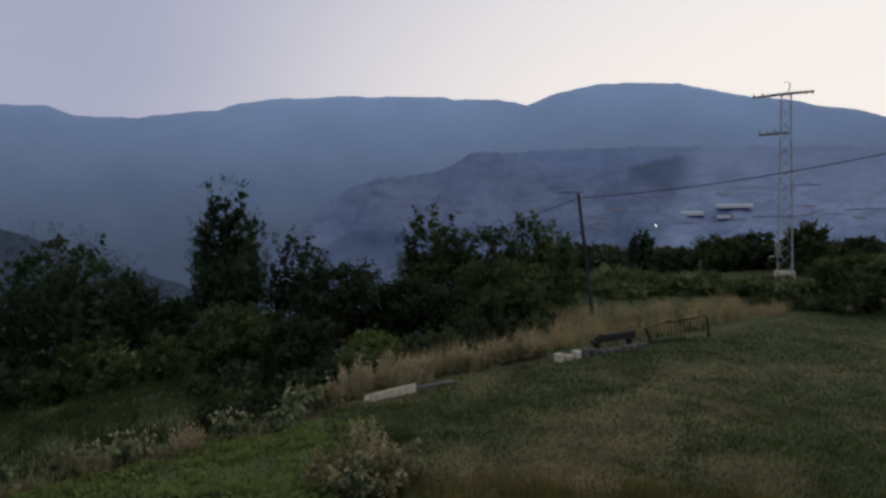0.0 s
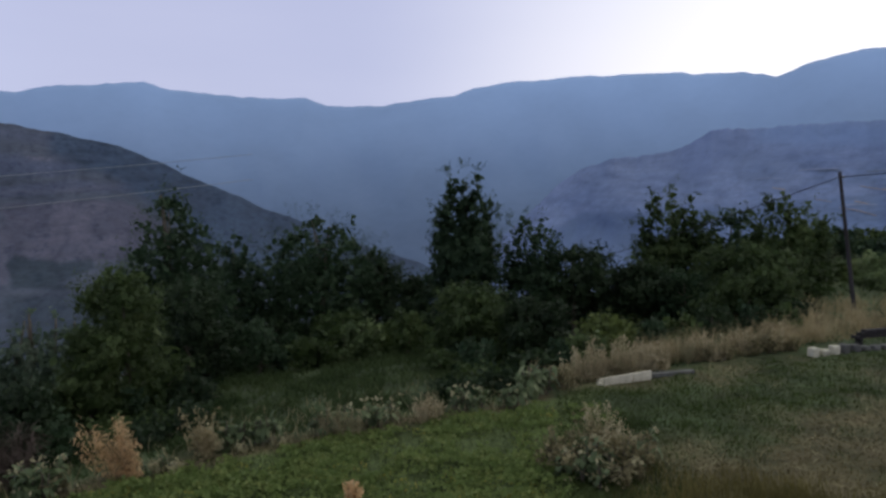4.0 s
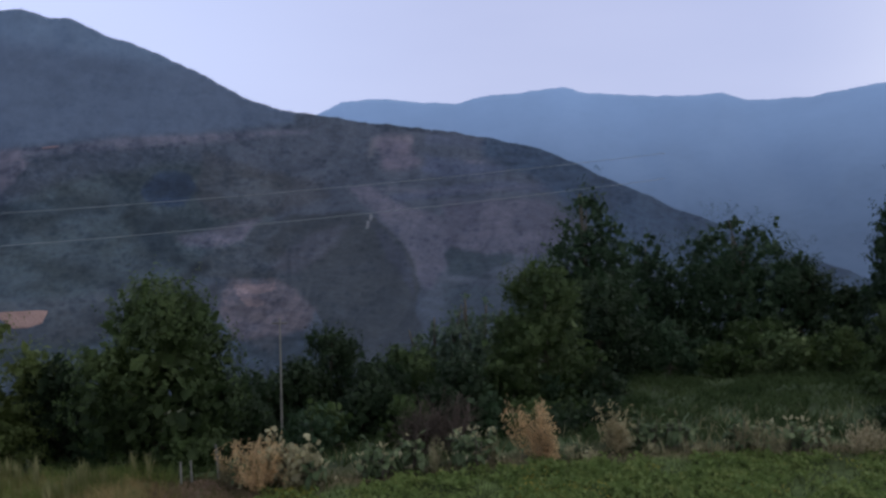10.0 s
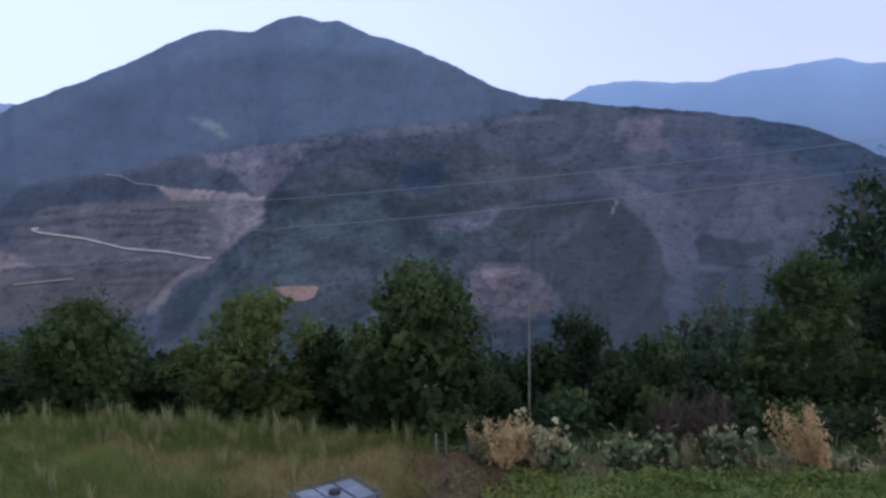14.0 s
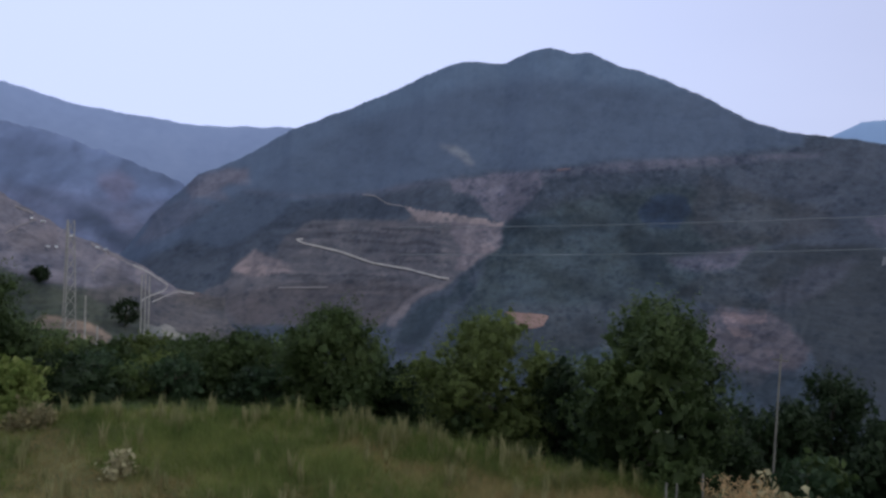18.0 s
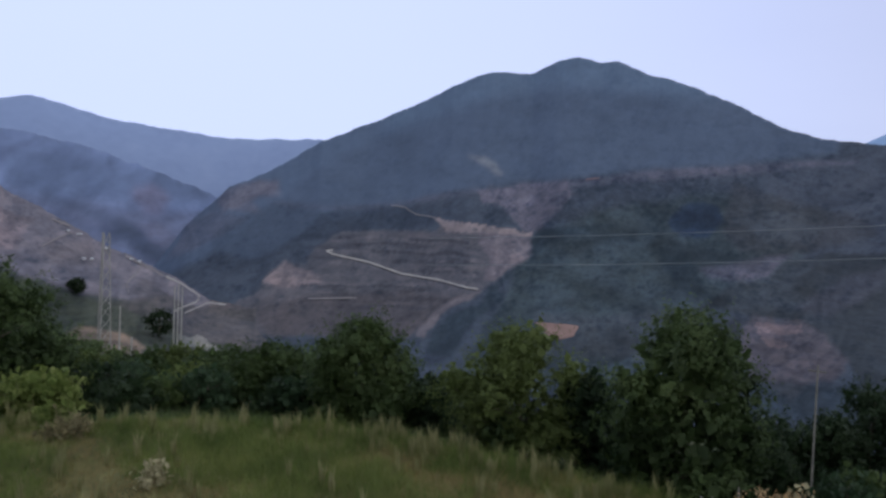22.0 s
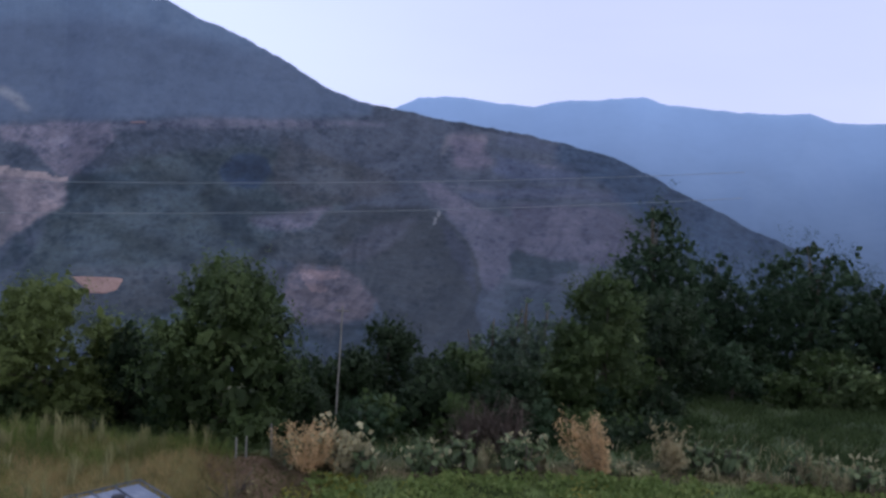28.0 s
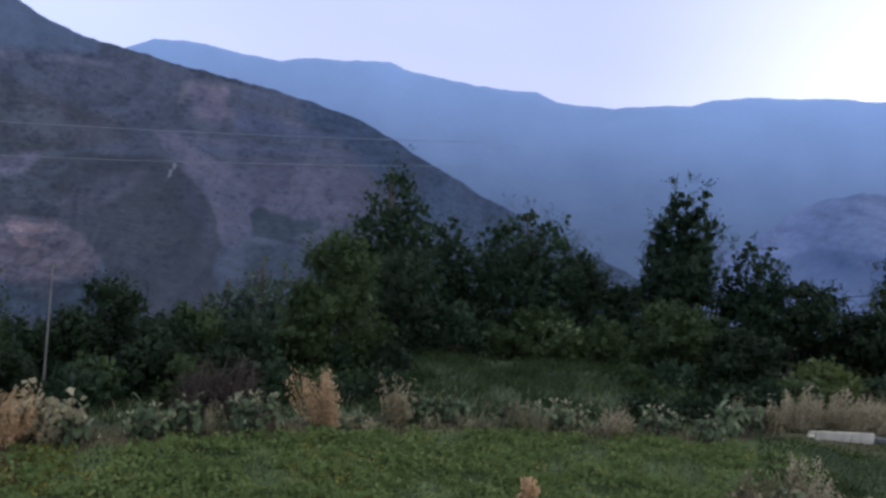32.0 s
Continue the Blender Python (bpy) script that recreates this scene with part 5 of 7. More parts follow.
tree("willow_tree", 26.3, 49.6, 0.1, 12.2, M_LEAF2, "broad dark willow with hanging outline", "willow", 17000, 0.24, -0.1, 10, near=True)
tree("tree", 22.2, 50.8, -3.4, 5.77, M_DARK, "dark rounded tree beside a willow", leaves=6000, leaf=0.2, low=0.0, seed=11)
tree("tree", 32.4, 47.3, -1.6, 5.2, M_LEAF2, "dark leafy tree beside a willow", "willow", 5600, 0.22, 0.0, 12, near=True)
tree("tree", 36.5, 41.5, 3.3, 7.6, M_LEAF2, "tall feathery dark tree with a pointed top", "plume", 12000, 0.22, 0.0, 13, near=True)
tree("tree", 39.6, 28.8, -3.9, 4.6, M_LEAF, "bushy dark green tree behind withered weeds", leaves=8200, leaf=0.16, low=0.0, seed=14, near=True)
tree("tree", 35.6, 34.6, -5.2, 4.62, M_DARK, "dark bushy tree on the slope", leaves=5600, leaf=0.17, low=0.0, seed=15)
for k, (a, e) in enumerate(((44.2, -5.6), (45.4, -5.2), (46.6, -5.8), (47.8, -6.8), (43, -6.2), (48.8, -8.0))):
    tree("poplar_tree", a, 38 + k, e, 2.3, M_YOUNG, "small young poplar with pale silvery leaves", "plume", 2400, 0.17, 0.05, 20 + k, "young poplars", near=True)
tree("shrub", 45.9, 25.4, -11.4, 3.2, M_DARK, "dark scrub on the slope", leaves=4200, leaf=0.15, low=0.0, seed=26, near=True)
tree("shrub", 52, 25.4, -11.4, 3.23, M_DARK, "dark scrub on the slope", leaves=3800, leaf=0.15, low=0.0, seed=28, near=True)
tree("shrub", 55.6, 33.5, -8.6, 4.2, M_DARK, "rounded dark shrub beside a pale pole", leaves=6200, leaf=0.16, low=0.0, seed=29, near=True)
tree("walnut_tree", 66.9, 20.8, -4.4, 4.5, M_LEAF, "broad-leaved green walnut tree behind tall grass", leaves=7600, leaf=0.2, low=0.05, seed=30, near=True)
tree("shrub", 62.6, 23.1, -12.2, 2.77, M_DARK, "low dark shrub beside a walnut tree", leaves=3000, leaf=0.16, low=0.0, seed=31, near=True)
tree("tree", 78.7, 23.7, -6.5, 5.2, M_LEAF3, "rounded yellowish green tree behind tall grass", leaves=7000, leaf=0.16, low=0.0, seed=32, near=True)
tree("shrub", 73.6, 24.2, -9.6, 3, M_DARK, "dark shrub between two trees", leaves=3600, leaf=0.15, low=0.0, seed=33, near=True)
tree("tree", 90.3, 26, -6.8, 4.15, M_LEAF, "leafy green tree with pale leaf undersides", leaves=7600, leaf=0.17, low=0.0, seed=34, near=True)
tree("shrub", 85.6, 26.5, -11.0, 2.77, M_DARK, "low dark shrub between trees", leaves=3000, leaf=0.15, low=0.0, seed=35)
tree("shrub", 97.2, 31.2, -8.8, 4.85, M_LEAF, "dark green thicket above the meadow", leaves=6000, leaf=0.17, low=0.0, seed=36, near=True)
tree("shrub", 102.5, 32.3, -10.8, 4.2, M_LEAF3, "dark green thicket above the meadow", leaves=5200, leaf=0.17, low=0.0, seed=37)
tree("tree", 114.6, 30, -4.3, 5.4, M_LEAF, "dense green tree at the meadow edge", leaves=9000, leaf=0.17, low=0.0, seed=38, near=True)
tree("tree", 118.6, 29, -1.5, 7.4, M_LEAF, "dense green tree at the meadow edge", leaves=6000, leaf=0.17, low=0.0, seed=39)
tree("shrub", 112.2, 26, -10.6, 3, M_ELDER, "elder shrub with pale yellow-green flower heads", leaves=4200, leaf=0.15, low=0.0, seed=40)
tree("shrub", 107.4, 27.7, -11.6, 3.46, M_DARK, "low dark shrub at the meadow edge", leaves=3600, leaf=0.15, low=0.0, seed=41)
for a, e0, e1, w in ((104.95, -8.5, -6.3, 27), (110.3, -5.5, -4.3, 17)):
    p = hill_at("hillside_quarry", a, e0)
    tree("bush", a, math.hypot(p.x, p.y), e1, w, M_DARK, "single round dark bush on the quarried slope", leaves=3000, leaf=1.1, low=0.0, seed=42, base=p.z)
tree("poplar_tree", -14.3, 71.5, -1.3, 3.23, M_LEAF2, "upright tree behind the field hedge", "poplar", 3600, 0.26, 0.05, 44)
for k, (a, e, w) in enumerate(((-17, -2.6, 4.5), (-19.6, -1.7, 4.5), (-21.8, -1.5, 4.2), (-25.2, -0.7, 3.6), (-28, -1.7, 5), (-31.5, -1.2, 5), (-12.2, -3.4, 4), (-35, -1.4, 5), (-9.3, -2.8, 3))):
    tree("tree", a, 77 + (k % 3) * 3, e, w * 1.15, M_LEAF if k % 2 else M_LEAF2, "dark hedgerow tree at the end of the field", leaves=3400, leaf=0.28, low=0.0, seed=50 + k, group="hedgerow trees")
for k, (a, r, e, w) in enumerate(((-22.4, 46, -5.2, 3.6), (-25, 45, -5.0, 4.6), (-28, 44, -2.9, 5.2), (-31.5, 44, -2.4, 5.4), (-36, 46, -2.6, 5.4), (-20.5, 53, -5.2, 3.0), (-17, 50, -5.0, 4), (-13, 48, -5.4, 4))):
    tree("shrub", a, r * 1.15, e, w * 1.15, M_BRAMBLE if k % 2 else M_LEAF, "bramble bank at the field edge", leaves=3800, leaf=0.2, low=0.0, seed=70 + k, group="bramble bank")
tree("bush", 5.2, 31, -8.6, 3.2, M_LEAF3, "fresh yellowish green bush behind dry weeds", leaves=3600, leaf=0.15, low=0.0, seed=90)
tree("tree", 19.4, 46, -5.4, 4.2, M_DARK, "dark rounded tree between a poplar and a willow", leaves=4200, leaf=0.2, low=0.0, seed=91)
tree("tree", 42.0, 27, -7.9, 2.6, M_LEAF, "bushy green tree behind withered weeds", leaves=5200, leaf=0.17, low=0.0, seed=92, near=True)
tree("bush", 11, 33, -7.2, 4.2, M_DARK, "dark bushy thicket below a poplar", leaves=4600, leaf=0.18, low=0.0, seed=95)
tree("bush", 49.6, 28, -10.4, 3.0, M_LEAF, "dark scrub below young poplars", leaves=4600, leaf=0.16, low=0.0, seed=96)
rng = np.random.default_rng(8)
for k in range(15):
    a = -7.5 - 1.55 * k + rng.uniform(-0.4, 0.4)
    tree("shrub", a, 60 + rng.uniform(-4, 4), -4.5 + rng.uniform(-0.5, 0.7) + (0.5 if a < -27 else -0.9 if a < -21 else 0), rng.uniform(4, 6), (M_BRAMBLE, M_LEAF, M_LEAF3)[k % 3], "scrubby green bush of the hedge", leaves=1700, leaf=0.22, low=0.0, seed=300 + k, group="scrub hedge")
for k in range(17):
    a = -8 - 1.6 * k + rng.uniform(-0.5, 0.5)
    tree("shrub", a, 82 + rng.uniform(-4, 6), -2.6 + rng.uniform(-0.5, 0.8), rng.uniform(4.5, 7), (M_LEAF, M_LEAF2)[k % 2], "dark scrub behind the hedge", leaves=1300, leaf=0.28, low=0.0, seed=330 + k, group="far scrub")
for k in range(17):
    a = 17.5 + 1.2 * k
    r = 41 + 4 * math.sin(k * 2.1)
    e = math.degrees(math.atan((float(ground_z(a, r)) - EYE + 2.0 + 0.6 * math.sin(k * 1.3)) / r))
    tree("bush", a, r, e, 3.2 + 0.7 * math.cos(k * 1.9), (M_LEAF, M_BRAMBLE)[k % 4 == 1] if 19 < a < 27.5 else (M_DARK, M_LEAF2)[k % 2], "rounded bush at the foot of a willow", leaves=1500, leaf=0.17, low=0.0, seed=400 + k, group="thicket")
for k in range(14):
    a, r = -5 + 1.6 * k, 52 + 5 * math.sin(k * 1.7)
    e = math.degrees(math.atan((float(ground_z(a, r)) - EYE + 3.0 + 0.9 * math.sin(k * 2.3)) / r))
    tree("bush", a, r, e, 4.6 + 0.9 * math.cos(k * 1.9), (M_DARK, M_LEAF2)[k % 2], "dark thicket bush between the trees of the slope", leaves=2000, leaf=0.22, low=0.0, seed=430 + k, group="slope thicket")
for k, (a, r, e, w) in enumerate(((109.2, 44, -8.6, 4.5), (106.2, 40, -9.6, 4), (103.6, 42, -9.0, 4), (112.2, 38, -7.4, 5), (100.5, 38, -9.2, 4.5), (110.6, 34, -9.4, 4), (94.4, 34, -9.0, 4.4), (87.6, 36, -9.6, 4), (83.4, 34, -10.2, 4))):
    tree("bush", a, r, e, w, (M_BRAMBLE, M_LEAF, M_LEAF3)[k % 3], "green bush on the slope below the quarry", leaves=2600, leaf=0.17, low=0.0, seed=460 + k, group="slope bushes")
rng = np.random.default_rng(17)
for k in range(18):
    a = 13 + 1.6 * k + rng.uniform(-0.3, 0.3)
    r = float(edge(a)) + rng.uniform(1.6, 8)
    if 18 < a < 34.5:
        continue
    e = math.degrees(math.atan((float(ground_z(a, r)) - EYE + rng.uniform(0.5, 1.0)) / r))
    tree("bush", a, r, e, rng.uniform(1.6, 2.8), (M_DARK, M_LEAF)[k % 2], "low green bramble bush on the slope behind the kale", leaves=1000, leaf=0.11, low=0.0, seed=500 + k, group="low brambles")
tree("shrub", 60.6, 30, -11.6, 3.6, M_DARK, "dark shrub behind a pale pole", leaves=3200, leaf=0.17, low=0.0, seed=97)
tree("shrub", 57.6, 31, -11.0, 3.4, M_DARK, "dark shrub behind a pale pole", leaves=3200, leaf=0.17, low=0.0, seed=98)
# undergrowth along the brow of the slope
rng = np.random.default_rng(5)
for k in range(58):
    a = -8 + 2.05 * k + rng.uniform(-0.7, 0.7)
    r = float(edge(a)) + (rng.uniform(8, 14) if 20 < a < 37 else rng.uniform(3, 11))
    if 17.5 < a < 34.5 or 57.6 < a < 60.4:
        continue
    z = float(ground_z(a, r))
    e = math.degrees(math.atan((z - EYE + rng.uniform(0.9, 1.8)) / r))
    tree("bush", a, r, e, rng.uniform(1.6, 3.0), (M_DARK, M_LEAF, M_LEAF2)[k % 3], "low dark undergrowth bush", leaves=1100, leaf=0.14, low=0.0, seed=100 + k, group="undergrowth")


# ---- grass and crops ----
def scatter(n, az0, az1, r0, r1, rng, lean=1.4):
    a = rng.uniform(az0, az1, n)
    r = r0 + (r1 - r0) * rng.random(n) ** lean
    return a, r


def blades(a, r, height, width, rng, tilt=0.35, lift=0.0):
    """Bent grass blades of three triangles each."""
    n = len(a)
    z = ground_z(a, r) + lift
    base = np.stack([-r * np.sin(np.radians(a)), r * np.cos(np.radians(a)), z], -1)
    turn = rng.uniform(0, 2 * np.pi, n)
    side = np.stack([np.cos(turn), np.sin(turn), 0 * turn], -1) * (width * rng.uniform(0.6, 1.3, n))[:, None]
    h = (height * rng.uniform(0.55, 1.25, n))[:, None]
    bend = np.stack([rng.normal(size=n), rng.normal(size=n), 0 * turn], -1) * tilt * h
    up = np.array([0, 0, 1.0])
    v = np.stack([base - side, base + side, base + bend * 0.3 + up * h * 0.6 - side * 0.7, base + bend * 0.3 + up * h * 0.6 + side * 0.7, base + bend + up * h], 1).reshape(-1, 3)
    i = np.arange(n) * 5
    f = np.concatenate([np.stack([i, i + 1, i + 3], 1), np.stack([i, i + 3, i + 2], 1), np.stack([i + 2, i + 3, i + 4], 1)])
    return v, f


def stuff(name, v, f, mat, label, category):
    return tagged(new(name, mesh_of(name, v, f, mat)), label, category, kind="stuff")


rng = np.random.default_rng(21)
a, r = scatter(105000, -40, 9, 14, 53, rng, 1.3)
keep = r < edge(a) - 0.3
a, r = a[keep], r[keep]
brown = dryness(a, r) + rng.normal(scale=0.12, size=len(a)) > 0.5
stuff("field_grass", *blades(a[~brown], r[~brown], 0.1, 0.011, rng, 0.7), M_GRASS, "short dark green field grass", "grass")
stuff("dry_grass", *blades(a[brown], r[brown], 0.06, 0.011, rng, 0.9), M_DRYGRASS, "withered brown patches in the field grass", "grass")
tuft_a, tuft_r = scatter(900, -38, 8, 15, 40, rng, 1.2)
wet = (dryness(tuft_a, tuft_r) < 0.42) & (tuft_r < edge(tuft_a) - 0.6)
tuft_a, tuft_r = np.repeat(tuft_a[wet], 30), np.repeat(tuft_r[wet], 30)
stuff("grass_tufts", *blades(tuft_a + rng.normal(scale=0.5, size=len(tuft_a)), tuft_r + rng.normal(scale=0.22, size=len(tuft_a)), 0.13, 0.01, rng, 0.7), M_TUFT, "fresh green tufts in the field grass", "grass")
a, r = scatter(11000, -38, 8, 15, 42, rng, 1.2)
keep = (dryness(a, r) + rng.normal(scale=0.15, size=len(a)) > 0.38) & (r < edge(a) - 0.5)
stuff("straw_litter", *blades(a[keep], r[keep], 0.1, 0.008, rng, 2.2), M_STRAW, "cut straw lying on the worn field", "straw")
a, r = scatter(26000, -34, 5, 13.5, 17.6, rng, 1.2)
keep = (rng.random(len(a)) < 0.7 + 0.6 * np.sin(a * 0.7) * np.cos(r * 1.7 + a * 0.3)) & (a < 1.5 + 2 * rng.normal(size=len(a))) & (r < 16.9 + 0.6 * rng.normal(size=len(a)) + 0.5 * np.sin(a * 0.8))
stuff("rough_grass", *blades(a[keep], r[keep], 0.36, 0.009, rng, 0.4), M_ROUGH, "rough ungrazed straw-coloured grass", "grass")
a, r = scatter(125000, 3, 66, 12, 22, rng, 1.1)
rim = np.array([0.7 * fractal(q * 0.35, p * 0.5, 2.2, 3) for q, p in zip(a[::1], r)])
keep = (r < edge(a) - 0.9 + rim) & (a > 6 + 0.5 * (19.6 - r) + 3 * rim) & (a < 62.5 + 3 * rim) & (rng.random(len(a)) < 0.6 + 2.0 * rim)
a, r = a[keep], r[keep]
c = np.stack([-r * np.sin(np.radians(a)), r * np.cos(np.radians(a)), ground_z(a, r) + 0.02 + 0.10 * rng.random(len(r)) * (0.6 + 0.4 * np.sin(r * 5.5))], -1)
x, y = -r * np.sin(np.radians(a)), r * np.cos(np.radians(a))
yel = rng.random(len(a)) < np.clip(0.75 * ramp(a, 50, 60) + 0.9 * fbm(x * 0.7, y * 0.7, 4.4, 3) * ramp(a, 44, 54) + 0.3 * ramp(fbm(x * 0.9, y * 0.9, 2.1, 3), 0.2, 0.5), 0, 0.85)
stuff("crop_patch", *leaf_cards(c[~yel], 0.06 * rng.uniform(0.5, 1.5, (~yel).sum()), rng, 0.0, 0.7), M_CROP, "low leafy green vegetable patch in rows", "crop")
pick = rng.choice(len(c), 1100)
clump = np.repeat(c[pick], 15, axis=0) + rng.normal(size=(16500, 3)) * np.array((0.11, 0.11, 0.03)) + np.array((0, 0, 0.07))
stuff("crop_plants", *leaf_cards(clump, 0.1 * rng.uniform(0.6, 1.4, len(clump)), rng, 0.1, 0.66), M_CROP, "leafy vegetable plants standing above the patch", "crop")
stuff("yellow_crop_patch", *leaf_cards(c[yel], 0.062 * rng.uniform(0.5, 1.5, yel.sum()), rng, 0.0, 0.7), M_YELLOW, "yellowing leaves at the end of the vegetable patch", "crop")
a, r = scatter(25000, 3, 64, 12, 22, rng, 1.0)
keep = r < edge(a) + 0.2
stuff("patch_grass", *blades(a[keep], r[keep], 0.11, 0.009, rng, 0.7), M_GRASS, "thin grass growing through the vegetable patch", "grass")


def ground_sheet(name, mat, az0, az1, r0, r1, label, lift=0.02):
    """An irregular sheet of bare soil lying on the field."""
    vs, fs = [], []
    n, m = 26, 26
    for i in range(n):
        for j in range(m):
            u, v = i / (n - 1), j / (m - 1)
            a = az0 + (az1 - az0) * u
            r = r0 + (r1 - r0) * v
            e = min(u, 1 - u, v, 1 - v)
            a += 1.4 * fractal(r * 0.6, u * 3, 1.1, 3)
            r += 0.7 * fractal(a * 0.3, v * 3, 4.4, 3)
            vs.append(pol(a, r, float(ground_z(a, r)) + (lift if e > 0.02 else -0.05))[:])
    fs = [(i * m + j, i * m + j + 1, (i + 1) * m + j + 1, (i + 1) * m + j) for i in range(n - 1) for j in range(m - 1)]
    return tagged(new(name, mesh_of(name, vs, fs, mat, True)), label, "path", kind="structure")


ground_sheet("path", M_PATH, 60.5, 67.5, 11.5, 18.2, "bare brown trodden path beside the meadow")
a, r = scatter(140000, 66, 122, 12, 27, rng, 0.85)
keep = (r < edge(a) + 0.6) & (a > 66 + rng.normal(size=len(a)) * 1.0)
a, r = a[keep], r[keep]
x, y = -r * np.sin(np.radians(a)), r * np.cos(np.radians(a))
lush = 1.1 * fbm(x * 0.32, y * 0.32, 7.7, 4) + 0.25 * fbm(x * 1.4, y * 1.4, 1.2, 3)
fresh = 0.8 * lush + np.clip((a - 95) * 0.03, -0.5, 0.35) + rng.normal(scale=0.16, size=len(a)) > 0.0
height = np.clip(0.25 + 0.16 * lush, 0.12, 0.5) * np.where(fresh, 1.0, 0.75)
stuff("meadow_grass", *blades(a[fresh], r[fresh], height[fresh], 0.0042, rng, 0.85), M_MEADOW, "tall uncut green meadow grass", "grass")
stuff("meadow_straw", *blades(a[~fresh], r[~fresh], height[~fresh], 0.004, rng, 0.95), M_TALL, "tall straw-coloured meadow grass gone to seed", "grass")
# plumed tufts: thick along the brow, scattered over the meadow
a, r = scatter(5200, 59.5, 68.5, 11.5, 18.4, rng, 1.0)
stuff("path_litter", *blades(a, r, 0.12, 0.007, rng, 1.6), M_DRYGRASS, "dry grass and litter scattered over the brown path", "grass")
tuft_a = np.concatenate([rng.uniform(68, 118, 300), rng.uniform(72, 118, 240)])
tuft_r = np.concatenate([edge(tuft_a[:300]) - 0.2 + rng.normal(scale=0.8, size=300), rng.uniform(12.5, 22, 240)])
some = (tuft_r < edge(tuft_a) + 0.6) & (fbm(tuft_a * 0.25, tuft_r * 0.4, 5.0, 3) > -0.35)
a, r = np.repeat(tuft_a[some], 20), np.repeat(tuft_r[some], 20)
a, r = a + rng.normal(scale=0.1, size=len(a)), r + rng.normal(scale=0.04, size=len(a))
stuff("seed_heads", *blades(a, r, np.repeat(0.16 + 0.56 * rng.random(some.sum()) ** 1.5, 20), 0.017, rng, 0.12), M_SEED, "tall plumed green seed heads above the meadow", "grass")
tuft_a = np.concatenate([rng.uniform(-6, 3, 60), rng.uniform(-24, -5.5, 300)])
tuft_a += 0.9 * np.sin(tuft_a * 2.6)
tuft_r = edge(tuft_a) + 0.6 + np.where(tuft_a < -7.5, 1.4 + 11 * rng.random(360) ** 1.3, 0.3 + 4.5 * rng.random(360))
a = np.repeat(tuft_a, 44) + rng.normal(scale=0.34, size=360 * 44)
r = np.repeat(tuft_r, 44) + rng.normal(scale=0.25, size=360 * 44)
BEHIND = a, r, np.repeat(rng.uniform(0.15, 1.0, 360) ** 1.3 * np.where(tuft_a < -8, 0.85, 1.1), 44)
a, r = scatter(26000, -28, 62, 17, 70, rng, 1.0)
d = r - edge(a)
keep = (d > -0.8) & (d < 4.5) & (rng.random(len(a)) < np.where(a < 7, 0.12, np.where(a < 34, 0.55, 0.3)))
stuff("standing_hay", *blades(*BEHIND, 0.011, rng, 0.65), M_HAY, "tall pale hay standing behind a gate and a wall", "grass")
stuff("brow_weeds", *blades(a[keep], r[keep], 0.42, 0.014, rng, 0.5), M_STRAW, "dry straw weeds along the brow", "grass")
a, r = scatter(34000, -20, 118, 18, 60, rng, 1.0)
d = r - edge(a)
keep = (d > 0.5) & (d < 26)
lush_a, lush_r = scatter(30000, 14, 37, 20, 42, rng, 0.9)
lush = (lush_r > edge(lush_a) + 0.6) & (rng.random(30000) < 0.65 + 0.9 * fbm(lush_a * 0.5, lush_r * 0.35, 3.0, 3))
stuff("slope_meadow", *blades(lush_a[lush], lush_r[lush], 0.26, 0.02, rng, 0.9), M_SLOPE, "rank green grass on the slope behind the kale row", "grass")
stuff("slope_grass", *blades(a[keep], r[keep], 0.3, 0.022, rng, 0.9), M_SLOPE, "rough green grass on the falling slope", "grass")


# ---- plants of the row ----
def leafy_plant(name, at, mat, stem_mat, label, height, leaf, leaves, seed, group, droop=0.5, category="plant", spread=0.32, stems=5, slim=0.72, lean=0.0):
    rng = np.random.default_rng(seed)
    root = thing(name, at, label, category, group)
    pieces = []
    tips = []
    for k in range(stems):
        a, o = rng.uniform(0, 6.28), rng.uniform(0.05, spread) * height
        p1 = Vector((o * math.cos(a), o * math.sin(a), height * rng.uniform(0.45, 1.0)))
        p1 += Vector((-at.y, at.x, 0)).normalized() * (lean * p1.z * rng.uniform(0.2, 1.0))
        pieces.append(tube([(0, 0, 0), p1 * 0.5 + Vector((0, 0, 0.05)), p1], [0.018, 0.013, 0.006], 5))
        tips.append(p1)
    tagged(part("stem", joined("stem", pieces, stem_mat), root), kind="stuff")
    u = rng.uniform(0.12, 1.05, (leaves, 1))
    c = np.array([tips[rng.integers(stems)][:] for _ in range(leaves)]) * np.concatenate([u ** 0.35, u ** 0.35, u], 1) + rng.normal(scale=leaf * 0.55, size=(leaves, 3))
    c[:, 2] = np.maximum(c[:, 2], leaf * 0.3)
    part("foliage", mesh_of("foliage", *leaf_cards(c, leaf * rng.uniform(0.55, 1.3, leaves), rng, droop, slim), mat), root)
    return root


